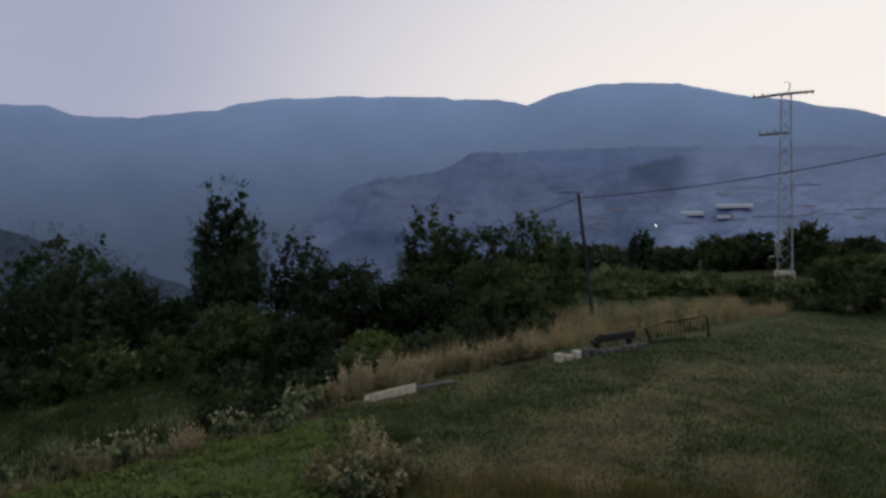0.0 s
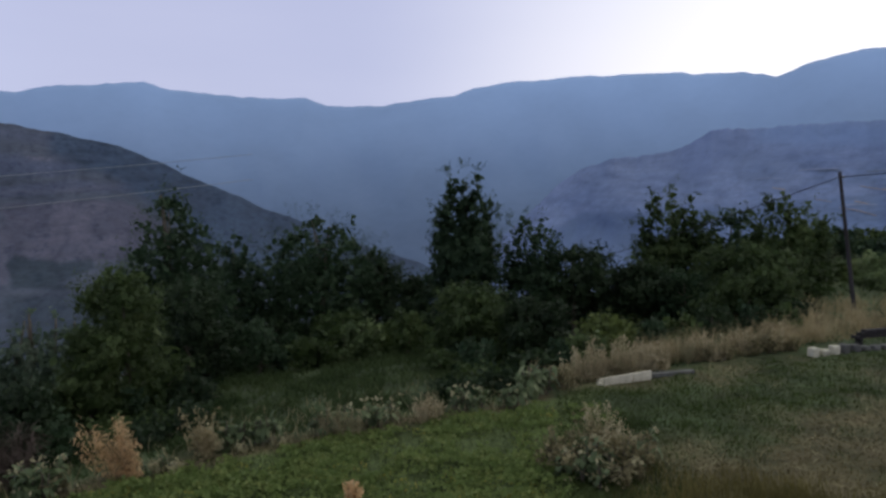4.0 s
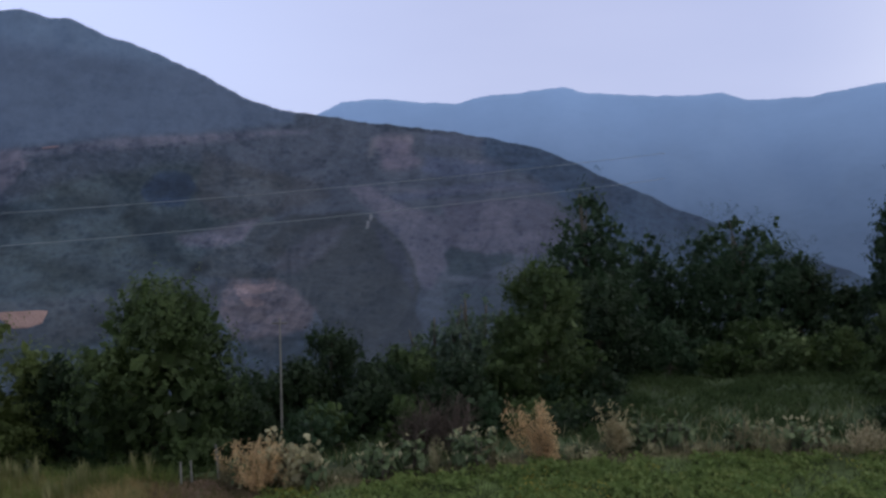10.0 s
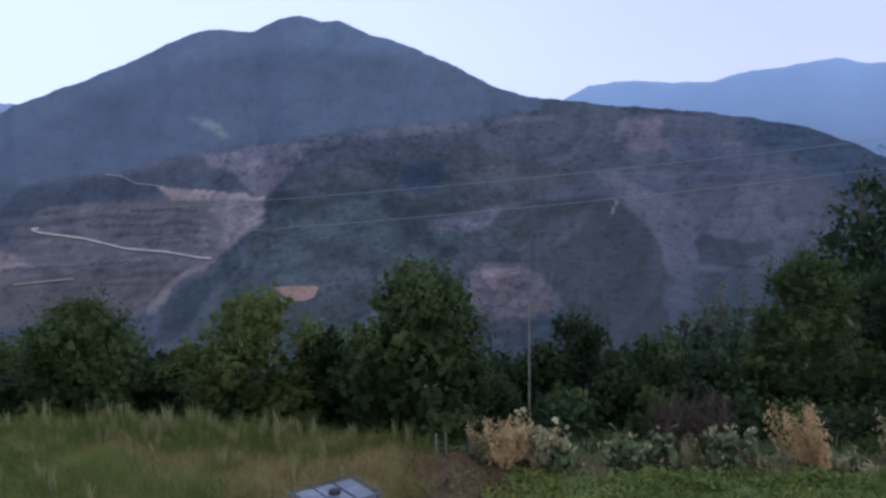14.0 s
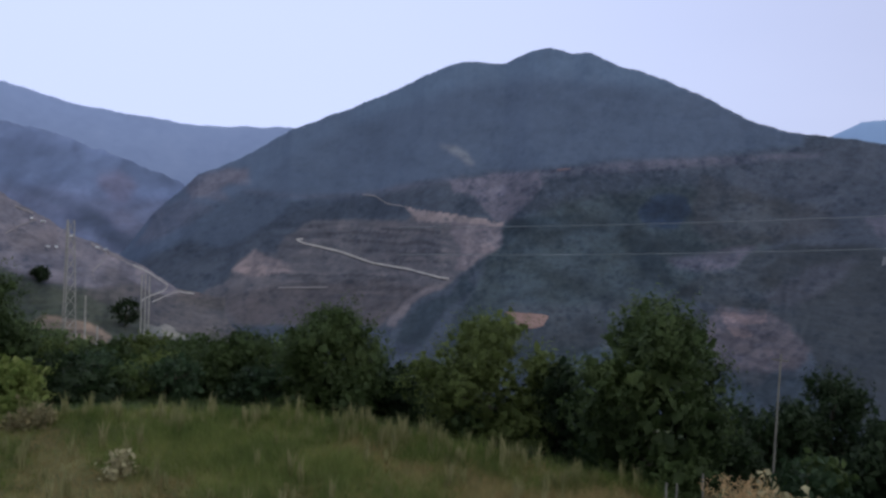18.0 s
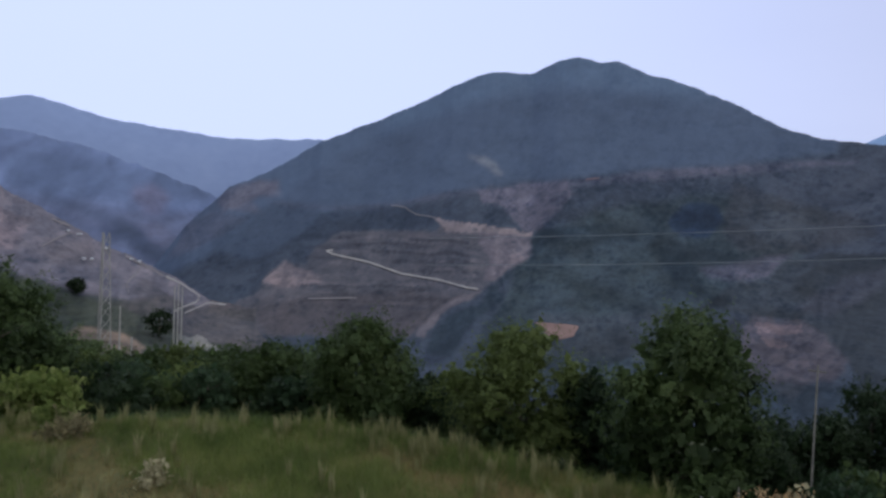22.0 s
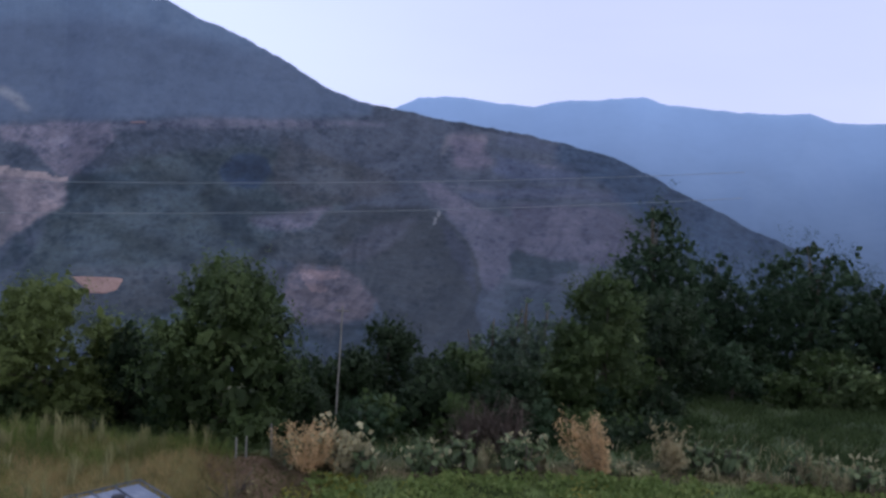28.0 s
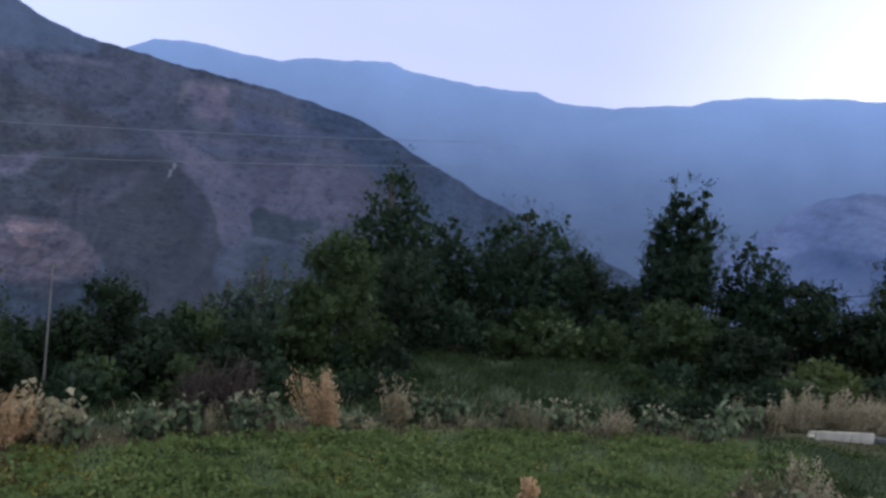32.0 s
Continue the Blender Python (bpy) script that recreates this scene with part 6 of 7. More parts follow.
def kale(at, mat, label, height, leaves, seed, group):
    """A bare stalk with long stalked leaves that arch outwards and droop."""
    rng = np.random.default_rng(seed)
    root = thing("kale_plant", at, label, "plant", group)
    pieces, vs, fs = [], [], []
    for k in range(3):
        a, o = k * 2.1 + rng.uniform(-0.4, 0.4), rng.uniform(0.02, 0.2) * height
        foot, head = Vector((0.3 * o * math.cos(a), 0.3 * o * math.sin(a), 0)), Vector((o * math.cos(a), o * math.sin(a), height * rng.uniform(0.5, 0.85)))
        pieces.append(tube([foot, (foot + head) / 2, head], [0.022, 0.018, 0.012], 5))
        for j in range(leaves):
            turn, up = j * 2.4 + rng.uniform(-0.3, 0.3) + k, rng.uniform(0.3, 1.0)
            p, out = foot.lerp(head, up), Vector((math.cos(turn), math.sin(turn), 0))
            side, length, wide = Vector((-out.y, out.x, rng.normal(scale=0.4))), rng.uniform(0.2, 0.42), rng.uniform(0.045, 0.1)
            rise, fall = rng.uniform(0.1, 1.3) * (0.4 + 0.6 * up), rng.uniform(0.3, 1.2)
            n = len(vs)
            for q, w in ((0.0, 0.12), (0.3, 0.5), (0.55, 1.0), (0.8, 0.9), (1.0, 0.15)):
                c = p + out * (length * q * (1 - 0.25 * q)) + Vector((0, 0, length * (rise * q - fall * q * q)))
                lift = Vector((0, 0, wide * w * rng.uniform(0.1, 0.5)))
                vs += [c + side * wide * w + lift, c, c - side * wide * w + lift]
            for i in range(4):
                fs += [(n + 3 * i, n + 3 * i + 1, n + 3 * i + 4, n + 3 * i + 3), (n + 3 * i + 1, n + 3 * i + 2, n + 3 * i + 5, n + 3 * i + 4)]
    tagged(part("stem", joined("stem", pieces, M_BARK), root), kind="stuff")
    part("foliage", mesh_of("foliage", [tuple(v) for v in vs], fs, mat, True), root)
    return root


def twiggy_shrub(at, height, width, label, seed):
    """A leafless shrub: many thin arching shoots that fork into twigs."""
    rng = np.random.default_rng(seed)
    root = thing("shrub", at, label, "shrub")
    pieces = []
    for k in range(60):
        a, o = rng.uniform(0, 6.28), rng.uniform(0.1, 1.0) * width / 2
        foot = Vector((0.15 * o * math.cos(a), 0.15 * o * math.sin(a), 0))
        head = Vector((o * math.cos(a), o * math.sin(a), height * rng.uniform(0.3, 1.0) * (1.05 - 0.5 * (2 * o / width) ** 2)))
        mid = (foot + head) / 2 + Vector((0, 0, 0.16 * height)) + Vector(rng.normal(scale=0.08 * height, size=3))
        tip = head + Vector((math.cos(a + 0.6), math.sin(a + 0.6), -0.7)) * rng.uniform(0.15, 0.4) * height
        pieces.append(tube([foot, mid, head, tip], [0.016, 0.012, 0.008, 0.003], 3))
        for j in range(7):
            p = mid.lerp(head, rng.random() * 1.1 - 0.3)
            q = p + Vector(unit(1, rng)[0]) * rng.uniform(0.2, 0.5) + Vector((0, 0, 0.12))
            pieces.append(tube([p, (p + q) / 2 + Vector(rng.normal(scale=0.04, size=3)), q], [0.007, 0.005, 0.002], 3))
    tagged(part("brushwood", joined("brushwood", pieces, M_TWIG), root), kind="stuff")
    return root


KALE = [kale(on_ground(30 + k, 19.62), M_KALE, "grey-green kale plant with large drooping leaves", 0.9, 9, 200 + k, "kale row") for k in range(4)]
DRY = [leafy_plant("dry_weed", on_ground(24 + k, 19.62), M_STRAW, M_STRAW, "dry straw-coloured weed clump", 0.75, 0.07, 420, 210 + k, "dry weeds", slim=0.35) for k in range(3)]
FEATHER = [leafy_plant("dry_weed", on_ground(1.5 + 1.3 * k, 27.6), M_PLUME, M_STRAW, "feathery pale tan weed behind a concrete trough", 0.95, 0.09, 520, 214 + k, "tan weeds", -0.4, spread=0.45, stems=9, slim=0.3) for k in range(3)]
PALE = [leafy_plant("withered_plant", on_ground(34 + k, 19.62), M_PALE, M_STRAW, "withered plant with pale curled leaves", 0.6, 0.2, 60, 220 + k, "withered plants") for k in range(2)]
GREYKALE = [kale(on_ground(44 + k, 18.0), M_KALE, "kale plant with limp and withered leaves", 0.8, 7, 230 + k, "kale row") for k in range(3)]
twiggy_shrub(on_ground(46.6, 20.2), 1.75, 2.0, "leafless brown twiggy shrub behind the kale row", 27)
twiggy_shrub(on_ground(48.8, 20.0), 1.45, 1.6, "low leafless brown twiggy shrub behind the kale row", 28)
for o in GREYKALE:
    c = np.stack([RNG.normal(scale=0.2, size=16), RNG.normal(scale=0.2, size=16), RNG.uniform(0.1, 0.85, 16)], -1)
    tagged(part("dead_leaf", mesh_of("dead_leaf", *leaf_cards(c, RNG.uniform(0.1, 0.2, 16), RNG, 0.9, 0.5), M_PALE), o, "pale withered leaves"), kind="stuff")
rng = np.random.default_rng(31)


def row(src, az, scale, out=0.0):
    """Copies of one kind of plant along the brow, with small chance shifts."""
    for a in az:
        a += rng.uniform(-0.25, 0.25)
        r = float(edge(a)) - 0.35 + out + rng.uniform(-0.3, 0.3)
        p = on_ground(a, r)
        copy_thing(src[rng.integers(len(src))], pose(p.x, p.y, p.z, 0, 0, rng.uniform(0, 360)) @ Matrix.Scale(scale * rng.uniform(0.82, 1.18), 4))


row(KALE, (11.4, 12.2, 12.9, 15.3, 25, 25.9, 26.8), 0.85)
row(GREYKALE, (12.6, 14.4, 15.9, 16.7, 21.4, 22.1, 22.9, 24.2, 26.3), 0.95)
row(KALE, (9.9, 10.5, 11.0), 1.4)
row(DRY, (28.4, 30.0, 31.6, 13.7, 20.9, 23.4, 27.6), 0.45)
row(KALE, (45.2, 46, 49.3, 50.1, 51, 52.2), 0.98)
row(GREYKALE, (44.6, 45.7, 49.7, 51.6, 53.2), 0.9)
row(GREYKALE, (56.2, 57.8, 61.9), 0.95)
row(KALE, (56.6, 61.6), 0.85)
row(DRY, (34.2, 47.4, 47.9, 43.6, 62.3, 62.8), 0.75)
row(GREYKALE, (38.2, 37.2, 40.6), 0.5)
row(PALE, (36.7, 37.8, 28.9, 32.4), 0.5, -0.2)
for k in range(46):
    a = -20 + 0.62 * k + rng.uniform(-0.8, 0.8)
    r = float(edge(a)) + (rng.uniform(2.6, 9) if -20 < a < -7 else rng.uniform(0.5, 2.8))
    p = on_ground(a, r)
    copy_thing(DRY[rng.integers(3)], pose(p.x, p.y, p.z, 0, 0, rng.uniform(0, 360)) @ Matrix.Scale(rng.uniform(0.5, 1.3), 4))
for a, out, s in ((6.8, 0.8, 1.3), (5.9, 0.9, 1.45), (5.0, 0.9, 1.25), (4.2, 1.0, 1.35), (3.0, 0.8, 1.2), (8.0, 0.6, 1.1)):
    p = on_ground(a, float(edge(a)) + out)
    copy_thing(FEATHER[rng.integers(3)], pose(p.x, p.y, p.z, 0, 0, rng.uniform(0, 360)) @ Matrix.Scale(s, 4))
for a, out, h in ((-1.6, 0.9, 0.8), (-2.8, 0.7, 0.7), (-4.2, 0.8, 0.85), (-5.6, 0.6, 0.7), (-6.8, 0.7, 0.6), (9.4, 0.4, 0.9), (8.6, 0.3, 0.8)):
    leafy_plant("dead_weed", on_ground(a, float(edge(a)) + out), M_WEED, M_BARK, "dead dark weed with curled leaves beside tan hay", h, 0.12, 300, int(700 + a * 10), "dead weeds", 0.4, spread=0.8, stems=9)
for k in range(30):
    a = -7 + 0.5 * k + rng.uniform(-0.3, 0.3)
    p = on_ground(a, float(edge(a)) + rng.uniform(0.4, 2.2))
    copy_thing(FEATHER[rng.integers(3)], pose(p.x, p.y, p.z, 0, 0, rng.uniform(0, 360)) @ Matrix.Scale(rng.uniform(0.55, 1.15), 4))
leafy_plant("withered_bush", on_ground(38.9, 18.2), M_TAN, M_STRAW, "withered orange-tan bush leaning out of the kale row", 1.35, 0.12, 1900, 301, "", -0.7, spread=0.3, stems=22, slim=0.2, lean=1.0)
leafy_plant("withered_bush", on_ground(60.3, 17.0), M_TAN, M_STRAW, "withered orange-tan plant among kale", 1.0, 0.11, 1500, 302, "", -0.5, spread=0.8, stems=22, slim=0.2, lean=0.2)
leafy_plant("withered_bush", on_ground(61.3, 16.9), M_TAN, M_STRAW, "low feathery withered tan plant beside kale", 0.7, 0.1, 1000, 313, "", -0.3, spread=1.2, stems=18, slim=0.22)
leafy_plant("withered_kale", on_ground(58.2, 16.9), M_PALE, M_BARK, "kale clump with pale withered leaves beside a tan plant", 1.1, 0.16, 260, 314, "", 0.6, spread=0.7, stems=9)
leafy_plant("withered_kale", on_ground(57.2, 17.0), M_PALE, M_BARK, "kale clump with pale withered leaves beside a tan plant", 0.9, 0.16, 200, 315, "", 0.6, spread=0.7, stems=9)
leafy_plant("withered_bush", on_ground(59.2, 17.2), M_TAN, M_STRAW, "low withered orange-tan plant among kale", 0.7, 0.1, 900, 312, "", -0.4, spread=1.0, stems=16, slim=0.2)
leafy_plant("withered_bush", on_ground(18.8, 21.0), M_PLUME, M_STRAW, "rounded withered tan plant among kale", 0.72, 0.1, 1000, 303, "", 0.2, spread=1.15, stems=18, slim=0.35)
leafy_plant("withered_bush", on_ground(34.6, 19.0), M_HAY, M_STRAW, "dry straw plant in the kale row", 1.15, 0.11, 700, 306, "", 0.5, spread=0.45, stems=11, slim=0.35, lean=0.25)
leafy_plant("weed_clump", on_ground(6.6, 17.6), M_WEED, M_STRAW, "large dead brown weed clump at the end of the crop", 0.85, 0.13, 320, 304, "", 0.3, spread=0.95, stems=22)
leafy_plant("weed_clump", on_ground(8.6, 17.2), M_WEED, M_BARK, "withered brown broad-leaved weed clump", 0.8, 0.13, 380, 305, "", 0.5, spread=1.2, stems=14)
leafy_plant("weed_clump", on_ground(4.4, 17.2), M_WEED, M_BARK, "dead weed clump with curled leaves", 0.85, 0.13, 420, 308, "", 0.5, spread=1.0, stems=14)
for a, r, s in ((6.6, 16.7, 1.1), (5.2, 16.9, 1.0), (7.8, 16.9, 0.95), (3.6, 17.4, 1.0), (7.2, 16.4, 0.9), (6.0, 16.2, 0.85), (8.6, 16.6, 0.8), (2.6, 18.0, 1.0)):
    p = on_ground(a, r)
    copy_thing(GREYKALE[rng.integers(3)], pose(p.x, p.y, p.z, 0, 0, rng.uniform(0, 360)) @ Matrix.Scale(s, 4))
for a, r, s in ((4.8, 17.8, 1.0), (5.6, 18.2, 1.25), (3.6, 17.7, 0.8)):
    p = on_ground(a, r)
    copy_thing(FEATHER[rng.integers(3)], pose(p.x, p.y, p.z, 0, 0, rng.uniform(0, 360)) @ Matrix.Scale(s, 4))
leafy_plant("weed_clump", on_ground(5.4, 16.7), M_PALE, M_BARK, "pale withered leaves low on a weed clump", 0.55, 0.12, 240, 309, "", 0.5, spread=1.2, stems=10)
for a, r, s in ((5.2, 17.4, 1.0), (7.6, 17.9, 0.9), (3.2, 16.8, 0.8), (9.6, 17.6, 0.7), (6.3, 18.2, 1.15), (4.0, 16.4, 0.7)):
    p = on_ground(a, r)
    copy_thing(DRY[rng.integers(3)], pose(p.x, p.y, p.z, 0, 0, rng.uniform(0, 360)) @ Matrix.Scale(s, 4))
for a, r, h in ((104.7, 18.3, 0.55), (110.3, 22.6, 0.75), (109.6, 23.0, 0.6)):
    leafy_plant("withered_plant", on_ground(a, r), M_PALE if r < 20 else M_WEED, M_STRAW, "withered brownish plant in the tall meadow grass", h, 0.17, 170, int(a * 10), "meadow weeds", 0.3, spread=0.9, stems=10)
leafy_plant("dry_tuft", on_ground(24.0, 15), M_TAN, M_STRAW, "dry tan grass tuft in the crop", 0.6, 0.1, 420, 307, "", -0.5)
for k, (a, r, h) in enumerate(((64.4, 14.2, 0.5), (65.2, 13.6, 0.45), (66.1, 14.6, 0.6), (65.6, 15.4, 0.5))):
    leafy_plant("dead_stalk", on_ground(a, r), M_WEED, M_BARK, "dead bent stalk beside the brown path", h, 0.06, 60, 320 + k, "dead stalks", spread=0.9, stems=5)

# ---- poles, cables and pylon ----
POLE_TOP = pol(-9.81, 43.9, EYE + 43.9 * math.tan(radians(1.3)))
pole_r = thing("utility_pole", on_ground(-10.85, 43.85, 0.3), "leaning dark wooden utility pole at the field edge", "pole")
top = POLE_TOP - pole_r.matrix_basis.translation
part("post", tube_mesh("post", [(0, 0, 0), top * 0.5, top], [0.12, 0.1, 0.085], M_POLE, 10), pole_r)
part("insulator", tube_mesh("insulator", [top + Vector((0.08, 0, -0.25)), top + Vector((0.2, 0, -0.25))], [0.04, 0.05], M_CONC, 8), pole_r)
pole_l = thing("utility_pole", on_ground(59.0, 21.6, 0.3), "thin pale concrete pole standing behind the kale row", "pole")
hl = EYE + 21.6 * math.tan(radians(-8.1)) - pole_l.matrix_basis.translation.z
part("post", tube_mesh("post", [(0, 0, 0), (0.02, 0, hl)], [0.032, 0.02], M_DULLPOLE, 10), pole_l)
part("crossarm", bm_mesh("crossarm", box(0.4, 0.035, 0.035, (0, 0, hl - 0.15), 0.006, 50), M_DULLPOLE), pole_l)


def cable(p, q, sag, radius, mat, label):
    pts = [Vector(p).lerp(Vector(q), t) - Vector((0, 0, sag * 4 * t * (1 - t))) for t in np.linspace(0, 1, 25)]
    ob = new("cable", tube_mesh("cable", pts, [radius] * len(pts), mat, 5))
    return tagged(ob, label, "cable")


def seen(az, el, r):
    return pol(az, r, EYE + r * math.tan(radians(el)))


cable(POLE_TOP - Vector((0, 0, 0.25)), seen(-33, 4.1, 39), 0.35, 0.022, M_WIRE, "black cable slung from a leaning wooden pole")
cable(POLE_TOP - Vector((0, 0, 0.25)), seen(9, -5.4, 60), 0.2, 0.022, M_WIRE, "black cable slung from a leaning wooden pole")
cable(seen(86, -2.9, 190), seen(31, 1.6, 190), 1.5, 0.055, M_PALEWIRE, "pale power line strung over the valley")
cable(seen(86, -0.9, 190), seen(31, 3.4, 190), 1.5, 0.055, M_PALEWIRE, "pale power line strung over the valley")

pylon = thing("lattice_pylon", on_ground(-23.8, 73.86, 0.1), "galvanised steel lattice pylon on a concrete block", "pylon")
pylon.matrix_basis = pylon.matrix_basis @ pose(0, 0, 0, 0, 0, -24)
H = EYE + 73.9 * math.tan(radians(7.65)) - pylon.matrix_basis.translation.z


def half(z):
    return 0.62 - 0.24 * z / H


for sx in (-1, 1):
    for sy in (-1, 1):
        part("leg", tube_mesh("leg", [(sx * half(0), sy * half(0), 0), (sx * half(H), sy * half(H), H)], [0.1, 0.085], M_STEEL, 4), pylon)
nz = 15
for k in range(nz):
    z0, z1 = H * k / nz, H * (k + 1) / nz
    for s in range(4):
        c0, c1 = ((-1, -1), (1, -1), (1, 1), (-1, 1))[s], ((1, -1), (1, 1), (-1, 1), (-1, -1))[s]
        if k % 2:
            c0, c1 = c1, c0
        part("brace", tube_mesh("brace", [(c0[0] * half(z0), c0[1] * half(z0), z0), (c1[0] * half(z1), c1[1] * half(z1), z1)], [0.035, 0.035], M_STEEL, 4), pylon)
arm = part("crossarm", tube_mesh("crossarm", [(-2.75, 0, H - 0.1), (0, 0, H + 0.05), (2.2, 0, H + 0.1)], [0.09, 0.14, 0.09], M_STEEL, 6), pylon)
for x in (-2.6, -1.9, 1.6, 2.1):
    part("insulator", tube_mesh("insulator", [(x, 0, H - 0.1), (x, 0, H + 0.22)], [0.07, 0.05], M_STEEL, 6), arm)
arm2 = part("crossarm", tube_mesh("crossarm", [(-2.2, 0, H - 3.4), (0.2, 0, H - 3.3)], [0.12, 0.12], M_STEEL, 6), pylon)
for x in (-2.1, -1.5, -0.9):
    part("insulator", tube_mesh("insulator", [(x, 0, H - 3.4), (x, 0, H - 2.95)], [0.08, 0.06], M_STEEL, 6), arm2)
part("hook", tube_mesh("hook", [(0.1, 0, H), (0.3, 0, H + 0.6), (0.25, 0, H + 1.0), (0, 0, H + 1.1), (-0.2, 0, H + 1.0)], [0.05, 0.045, 0.04, 0.04, 0.035], M_STEEL, 6), pylon)
part("cabinet", bm_mesh("cabinet", box(0.5, 0.35, 1.1, (-0.55, -0.5, 2.6), 0.03), M_PALEPOLE), pylon, "pale metal switch box")
part("platform", bm_mesh("platform", box(1.1, 0.7, 0.08, (-0.7, -0.5, 1.95), 0.01), M_STEEL), pylon)
part("footing", bm_mesh("footing", box(1.7, 1.7, 0.9, (0, 0, 0.2), 0.05), M_CONC), pylon, "pale concrete footing")

# ---- field edge: gate, stones, slab, stakes ----
g0, g1 = on_ground(-14.6, 35.6), on_ground(-18.8, 38.4)
gate = thing("iron_gate", g0, "rusty iron fence panel leaning at the field edge", "gate")
gx = g1 - g0
L = gx.length
ex = gx.normalized()
ey = Vector((-ex.y, ex.x, 0))


def gp(u, h):
    return ex * u + ey * (0.12 * h) + Vector((0, 0, h))


HG = 0.92
part("rail", tube_mesh("rail", [gp(0.3 * L, HG - 0.02), gp(0.7 * L, HG + 0.03), gp(L, HG + 0.1)], [0.035] * 3, M_RUST, 6), gate)
part("rail", tube_mesh("rail", [gp(-0.1, 0.72), gp(0.4 * L, HG + 0.06)], [0.032, 0.032], M_RUST, 6), gate)
part("rail", tube_mesh("rail", [gp(0.05, 0.1), gp(0.62 * L, 0.14)], [0.032, 0.032], M_RUST, 6), gate)
for k in range(19):
    # the broken half leans and fans out
    u, b = L * k / 18, (-0.3 + 0.035 * k if k < 9 else 0.03) + 0.05 * math.sin(k * 3.1)
    top = HG + 0.02 if k > 6 else 0.74 + 0.03 * k
    part("bar", tube_mesh("bar", [gp(u - b, 0.0 if k < 12 or k == 18 else 0.3), gp(u, top)], [0.06 if k in (0, 18) else 0.022] * 2, M_RUST, 6), gate)
rng = np.random.default_rng(77)
wall = thing("stone_wall", on_ground(-11.3, 33.24), "low broken wall of pale stone blocks", "wall")
w0, w1 = on_ground(-8.0, 31.39), on_ground(-14.4, 34.97)
wd = (w1 - w0)
for k in range(11):
    p = w0 + wd * ((k + 0.5) / 11) - wall.matrix_basis.translation
    s = rng.uniform(0.22, 0.4)
    bm = box(0.3, 0.3, s, (0, 0, 0), 0.04, rng.uniform(-12, 12) - 55)
    for v in bm.verts:
        v.co += Vector(rng.normal(scale=0.012, size=3))
    bmesh.ops.translate(bm, vec=p + Vector((0, 0, s / 2 - 0.03)), verts=bm.verts)
    part("block", bm_mesh("block", bm, M_STONE if k > 2 else M_CONC), wall)
bench = thing("timber_stack", on_ground(-12.2, 34.85), "dark low stack of old planks behind a stone wall", "timber")
bt = math.degrees(math.atan2(wd.y, wd.x))
for k in range(3):
    part("plank", bm_mesh("plank", box(2.5 - 0.2 * k, 0.3, 0.1, (0.1 * k, 0.05 * k, 0.3 + 0.11 * k), 0.015, bt + k), M_POLE), bench)
for u in (-1.0, 1.0):
    part("support", bm_mesh("support", box(0.12, 0.3, 0.56, (u * math.cos(radians(bt)), u * math.sin(radians(bt)), 0.0), 0.01, bt), M_POLE), bench)
s0, s1 = on_ground(5.9, 24.93), on_ground(2.6, 26.31)
slab = thing("concrete_trough", (s0 + s1) / 2, "pale concrete irrigation trough at the field edge", "trough")
st = math.degrees(math.atan2((s1 - s0).y, (s1 - s0).x))
sl = (s1 - s0).length
part("side", bm_mesh("side", box(sl, 0.07, 0.36, (0.2 * math.sin(radians(st)), -0.2 * math.cos(radians(st)), 0.12), 0.02, st), M_CONC), slab)
part("side", bm_mesh("side", box(sl * 0.9, 0.07, 0.2, (-0.2 * math.sin(radians(st)), 0.2 * math.cos(radians(st)), 0.08), 0.02, st), M_CONC), slab)
part("base", bm_mesh("base", box(sl, 0.33, 0.07, (0, 0, 0.04), 0.01, st), M_CONC), slab)
s2 = on_ground(-0.6, 27.23)
kerb = thing("concrete_channel", (s1 + s2) / 2, "low concrete channel edge running on from a trough", "channel")
part("edging", bm_mesh("edging", box((s2 - s1).length, 0.25, 0.16, (0, 0, 0.06), 0.02, math.degrees(math.atan2((s2 - s1).y, (s2 - s1).x))), M_STONE), kerb)
for k, (a, r, h) in enumerate(((65.9, 17.6, 0.55), (65.2, 17.6, 0.55), (63.4, 18.0, 0.85))):
    s = thing("fence_stake", on_ground(a, r, 0.05), "pale weathered wooden stake at the path", "stake", "fence stakes")
    part("post", tube_mesh("post", [(0, 0, 0), (-0.02 if k < 2 else -0.1, 0, h)], [0.026, 0.02], M_DULLPOLE, 7), s)

# ---- water tank ----
tank_at = on_ground(73.4, 12.75)
tank = thing("water_tank", pose(tank_at.x, tank_at.y, tank_at.z, 0, 0, 73.6 + 27), "blue-grey caged plastic water tank with a black lid", "tank")
body = part("container", bm_mesh("container", box(1.1, 0.9, 0.98, (0, 0, 0.64), 0.07), M_TANK, True), tank)
for x in (-0.36, 0.0, 0.36):
    part("panel", bm_mesh("panel", box(0.33, 0.82, 0.03, (x, 0, 1.135), 0.012), M_TANK), body)
part("lid", tube_mesh("lid", [(0, 0, 1.13), (0, 0, 1.2), (0, 0, 1.21)], [0.1, 0.1, 0.075], M_CAP, 18), body, "black screw lid")
part("pallet", bm_mesh("pallet", box(1.2, 1.0, 0.14, (0, 0, 0.07), 0.01), M_POLE), tank)
for x in (-0.19, 0.19):
    part("top_bar", tube_mesh("top_bar", [(x, -0.5, 1.15), (x, 0.5, 1.15)], [0.013, 0.013], M_CAGE, 6), tank)
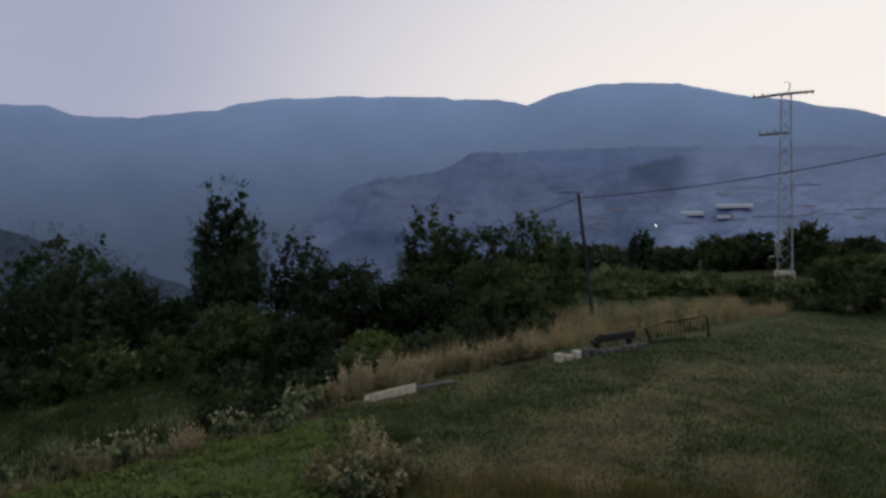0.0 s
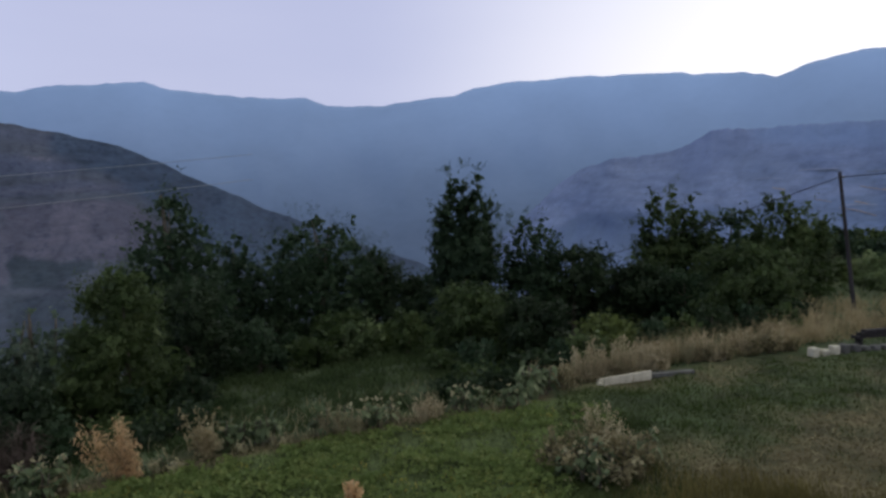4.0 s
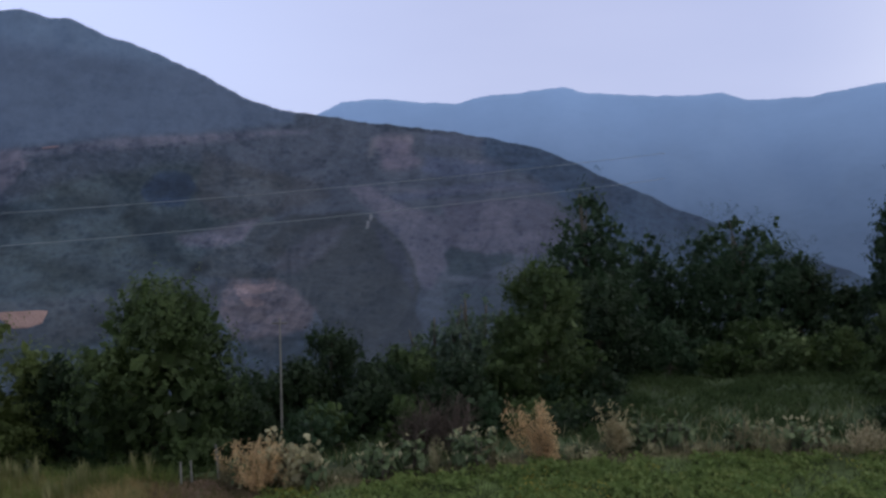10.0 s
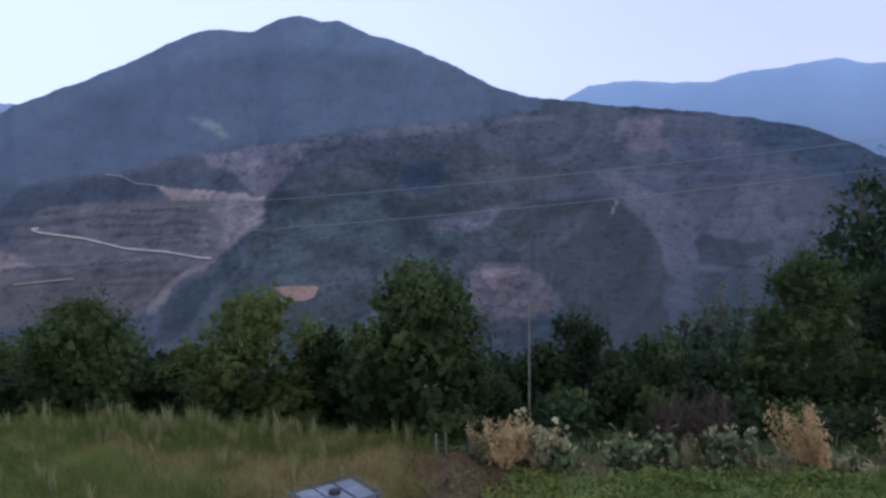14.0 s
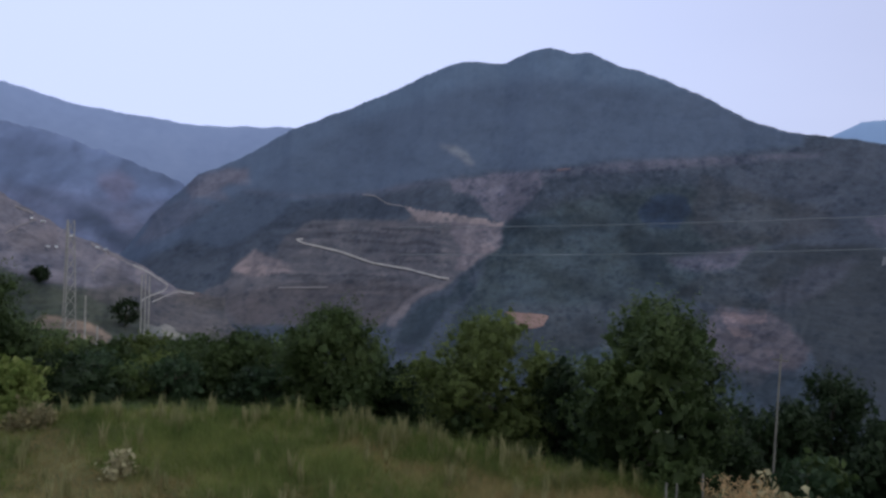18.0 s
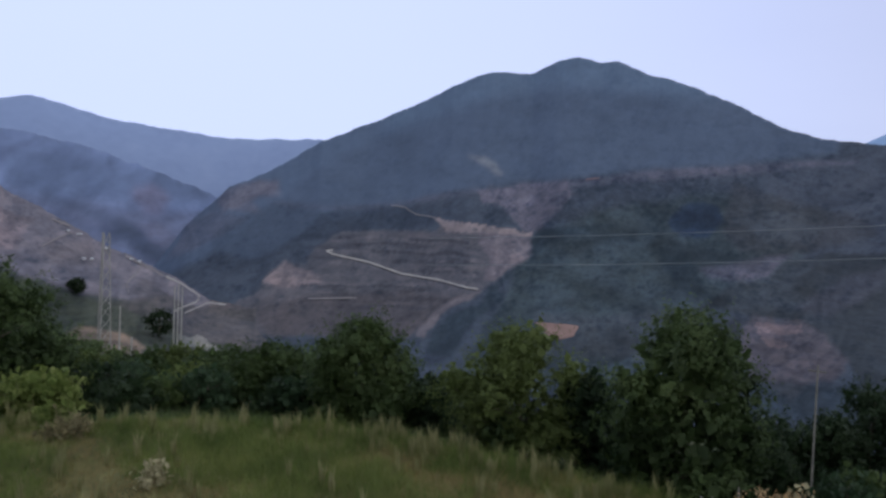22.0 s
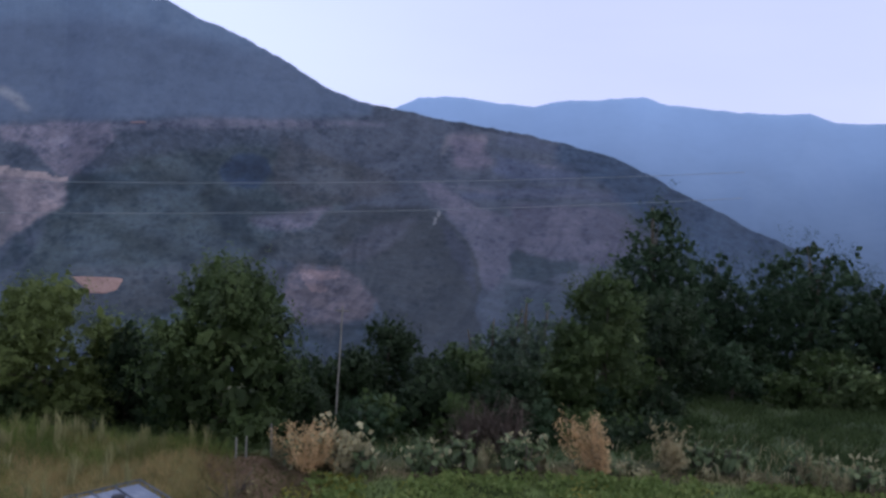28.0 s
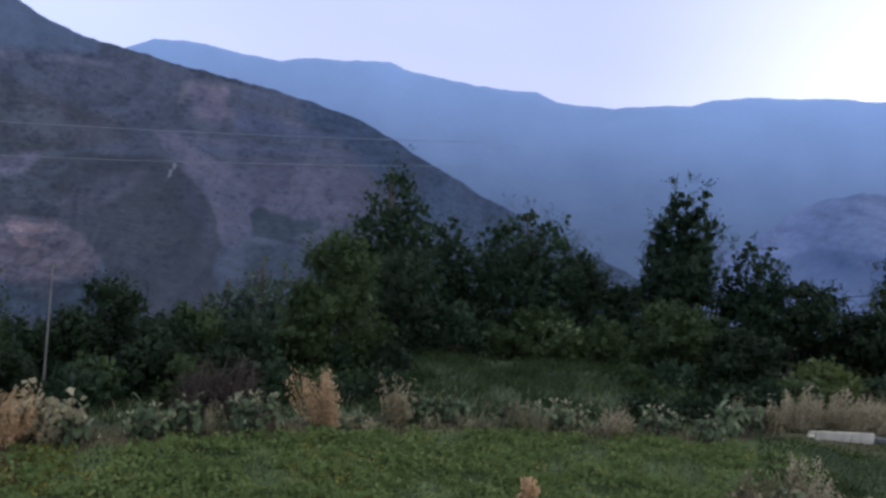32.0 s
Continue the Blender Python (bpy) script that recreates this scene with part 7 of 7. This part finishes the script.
for z in (0.2, 0.42, 0.64, 0.86, 1.06, 1.17):
    ring = [(-0.6, -0.5, z), (0.6, -0.5, z), (0.6, 0.5, z), (-0.6, 0.5, z), (-0.6, -0.5, z)]
    for k in range(4):
        part("cage_bar", tube_mesh("cage_bar", [ring[k], ring[k + 1]], [0.01 if z < 1.1 else 0.012] * 2, M_CAGE, 6), tank)
for k in range(7):
    x = -0.6 + 0.2 * k
    for y in (-0.5, 0.5):
        part("cage_bar", tube_mesh("cage_bar", [(x, y, 0.1), (x, y, 1.17)], [0.01, 0.01], M_CAGE, 6), tank)
for k in range(1, 6):
    y = -0.5 + k / 6
    for x in (-0.6, 0.6):
        part("cage_bar", tube_mesh("cage_bar", [(x, y, 0.1), (x, y, 1.17)], [0.01, 0.01], M_CAGE, 6), tank)

# ---- far buildings and posts ----
def shed(name, az, el, on, length, depth, height, turn, label):
    p = hill_at(on, az, el, 6)
    root = thing(name, pose(p.x, p.y, p.z - 0.5, 0, 0, turn), label, "building")
    part("wall", bm_mesh("wall", box(length, depth, height, (0, 0, height / 2), 0.05), M_WHITE), root)
    bm = bmesh.new()
    vs = [bm.verts.new(c) for c in ((-length / 2 - 0.5, -depth / 2 - 0.6, height), (length / 2 + 0.5, -depth / 2 - 0.6, height), (length / 2 + 0.5, depth / 2 + 0.6, height),
                                    (-length / 2 - 0.5, depth / 2 + 0.6, height), (-length / 2 - 0.5, 0, height * 1.45), (length / 2 + 0.5, 0, height * 1.45))]
    for q in ((0, 1, 5, 4), (2, 3, 4, 5), (1, 2, 5), (3, 0, 4), (3, 2, 1, 0)):
        bm.faces.new([vs[i] for i in q])
    part("roof", bm_mesh("roof", bm, M_ROOF), root)
    for k in range(int(length // 9)):
        part("door", bm_mesh("door", box(4, 0.3, height * 0.6, (-length / 2 + 5 + 9 * k, -depth / 2 - 0.1, height * 0.3), 0.02), M_ROOF), root)
    return root


shed("warehouse", -17.9, -0.35, "hillside_right_fields", 48, 22, 6.5, -18, "long white farm warehouse across the valley")
shed("warehouse", -20.7, 0.15, "hillside_right_fields", 74, 24, 6, -21, "long white warehouse with grey roof across the valley")
shed("warehouse", -20.0, -0.6, "hillside_right_fields", 26, 16, 5, -20, "small white warehouse across the valley")
for a, e, n in ((110.2, -1.5, 8), (110.9, -1.3, 4), (109.9, -3.15, 5), (109.4, -3.15, 5), (106.9, -3.15, 6), (106.4, -3.2, 5), (108.5, -2.4, 5)):
    shed("hut", a, e, "hillside_quarry", n * 0.5, 1.6, 1.2, a, "small pale site hut on the quarried slope")
lamp = thing("street_lamp", hill_at("hillside_right_fields", -15.4, -1.35, 8), "lit white street lamp across the valley", "lamp")
part("post", tube_mesh("post", [(0, 0, -1), (0, 0, 8)], [0.2, 0.15], M_STEEL, 6), lamp)
part("bulb", bm_mesh("bulb", box(3.6, 1.4, 1.0, (0, 0, 8.2), 0.3), M_LAMP), lamp)
mast = thing("lattice_mast", on_ground(108.4, 54, 0.2), "slender pale lattice mast on the slope", "mast")
HM = EYE + 54 * math.tan(radians(-1.3)) - mast.matrix_basis.translation.z
for k in range(3):
    c, d = math.cos(k * 2.094), math.sin(k * 2.094)
    part("leg", tube_mesh("leg", [(0.55 * c, 0.55 * d, 0), (0.25 * c, 0.25 * d, HM)], [0.04, 0.035], M_PALEPOLE, 5), mast)
for k in range(12):
    z0, z1 = HM * k / 12, HM * (k + 1) / 12
    w0, w1 = 0.55 - 0.3 * k / 12, 0.55 - 0.3 * (k + 1) / 12
    for q in range(3):
        a0, a1 = q * 2.094, (q + 1) * 2.094
        part("brace", tube_mesh("brace", [(w0 * math.cos(a0), w0 * math.sin(a0), z0), (w1 * math.cos(a1), w1 * math.sin(a1), z1)], [0.025, 0.025], M_PALEPOLE, 4), mast)
for k, (a, r, e0, e1) in enumerate(((107.4, 71, -9.9, -6.3), (106.6, 64, -11.2, -8.4), (103.9, 80, -8.6, -4.9), (103.65, 80, -8.6, -4.8), (103.4, 80, -8.6, -5.0))):
    b = seen(a, e0, r)
    b.z = min(b.z, float(ground_z(a, r)))
    s = thing("post", b, "thin pale post on the slope", "post", "slope posts")
    part("shaft", tube_mesh("shaft", [(0, 0, 0), (0, 0, seen(a, e1, r).z - b.z)], [0.08, 0.06], M_PALEPOLE, 7), s)
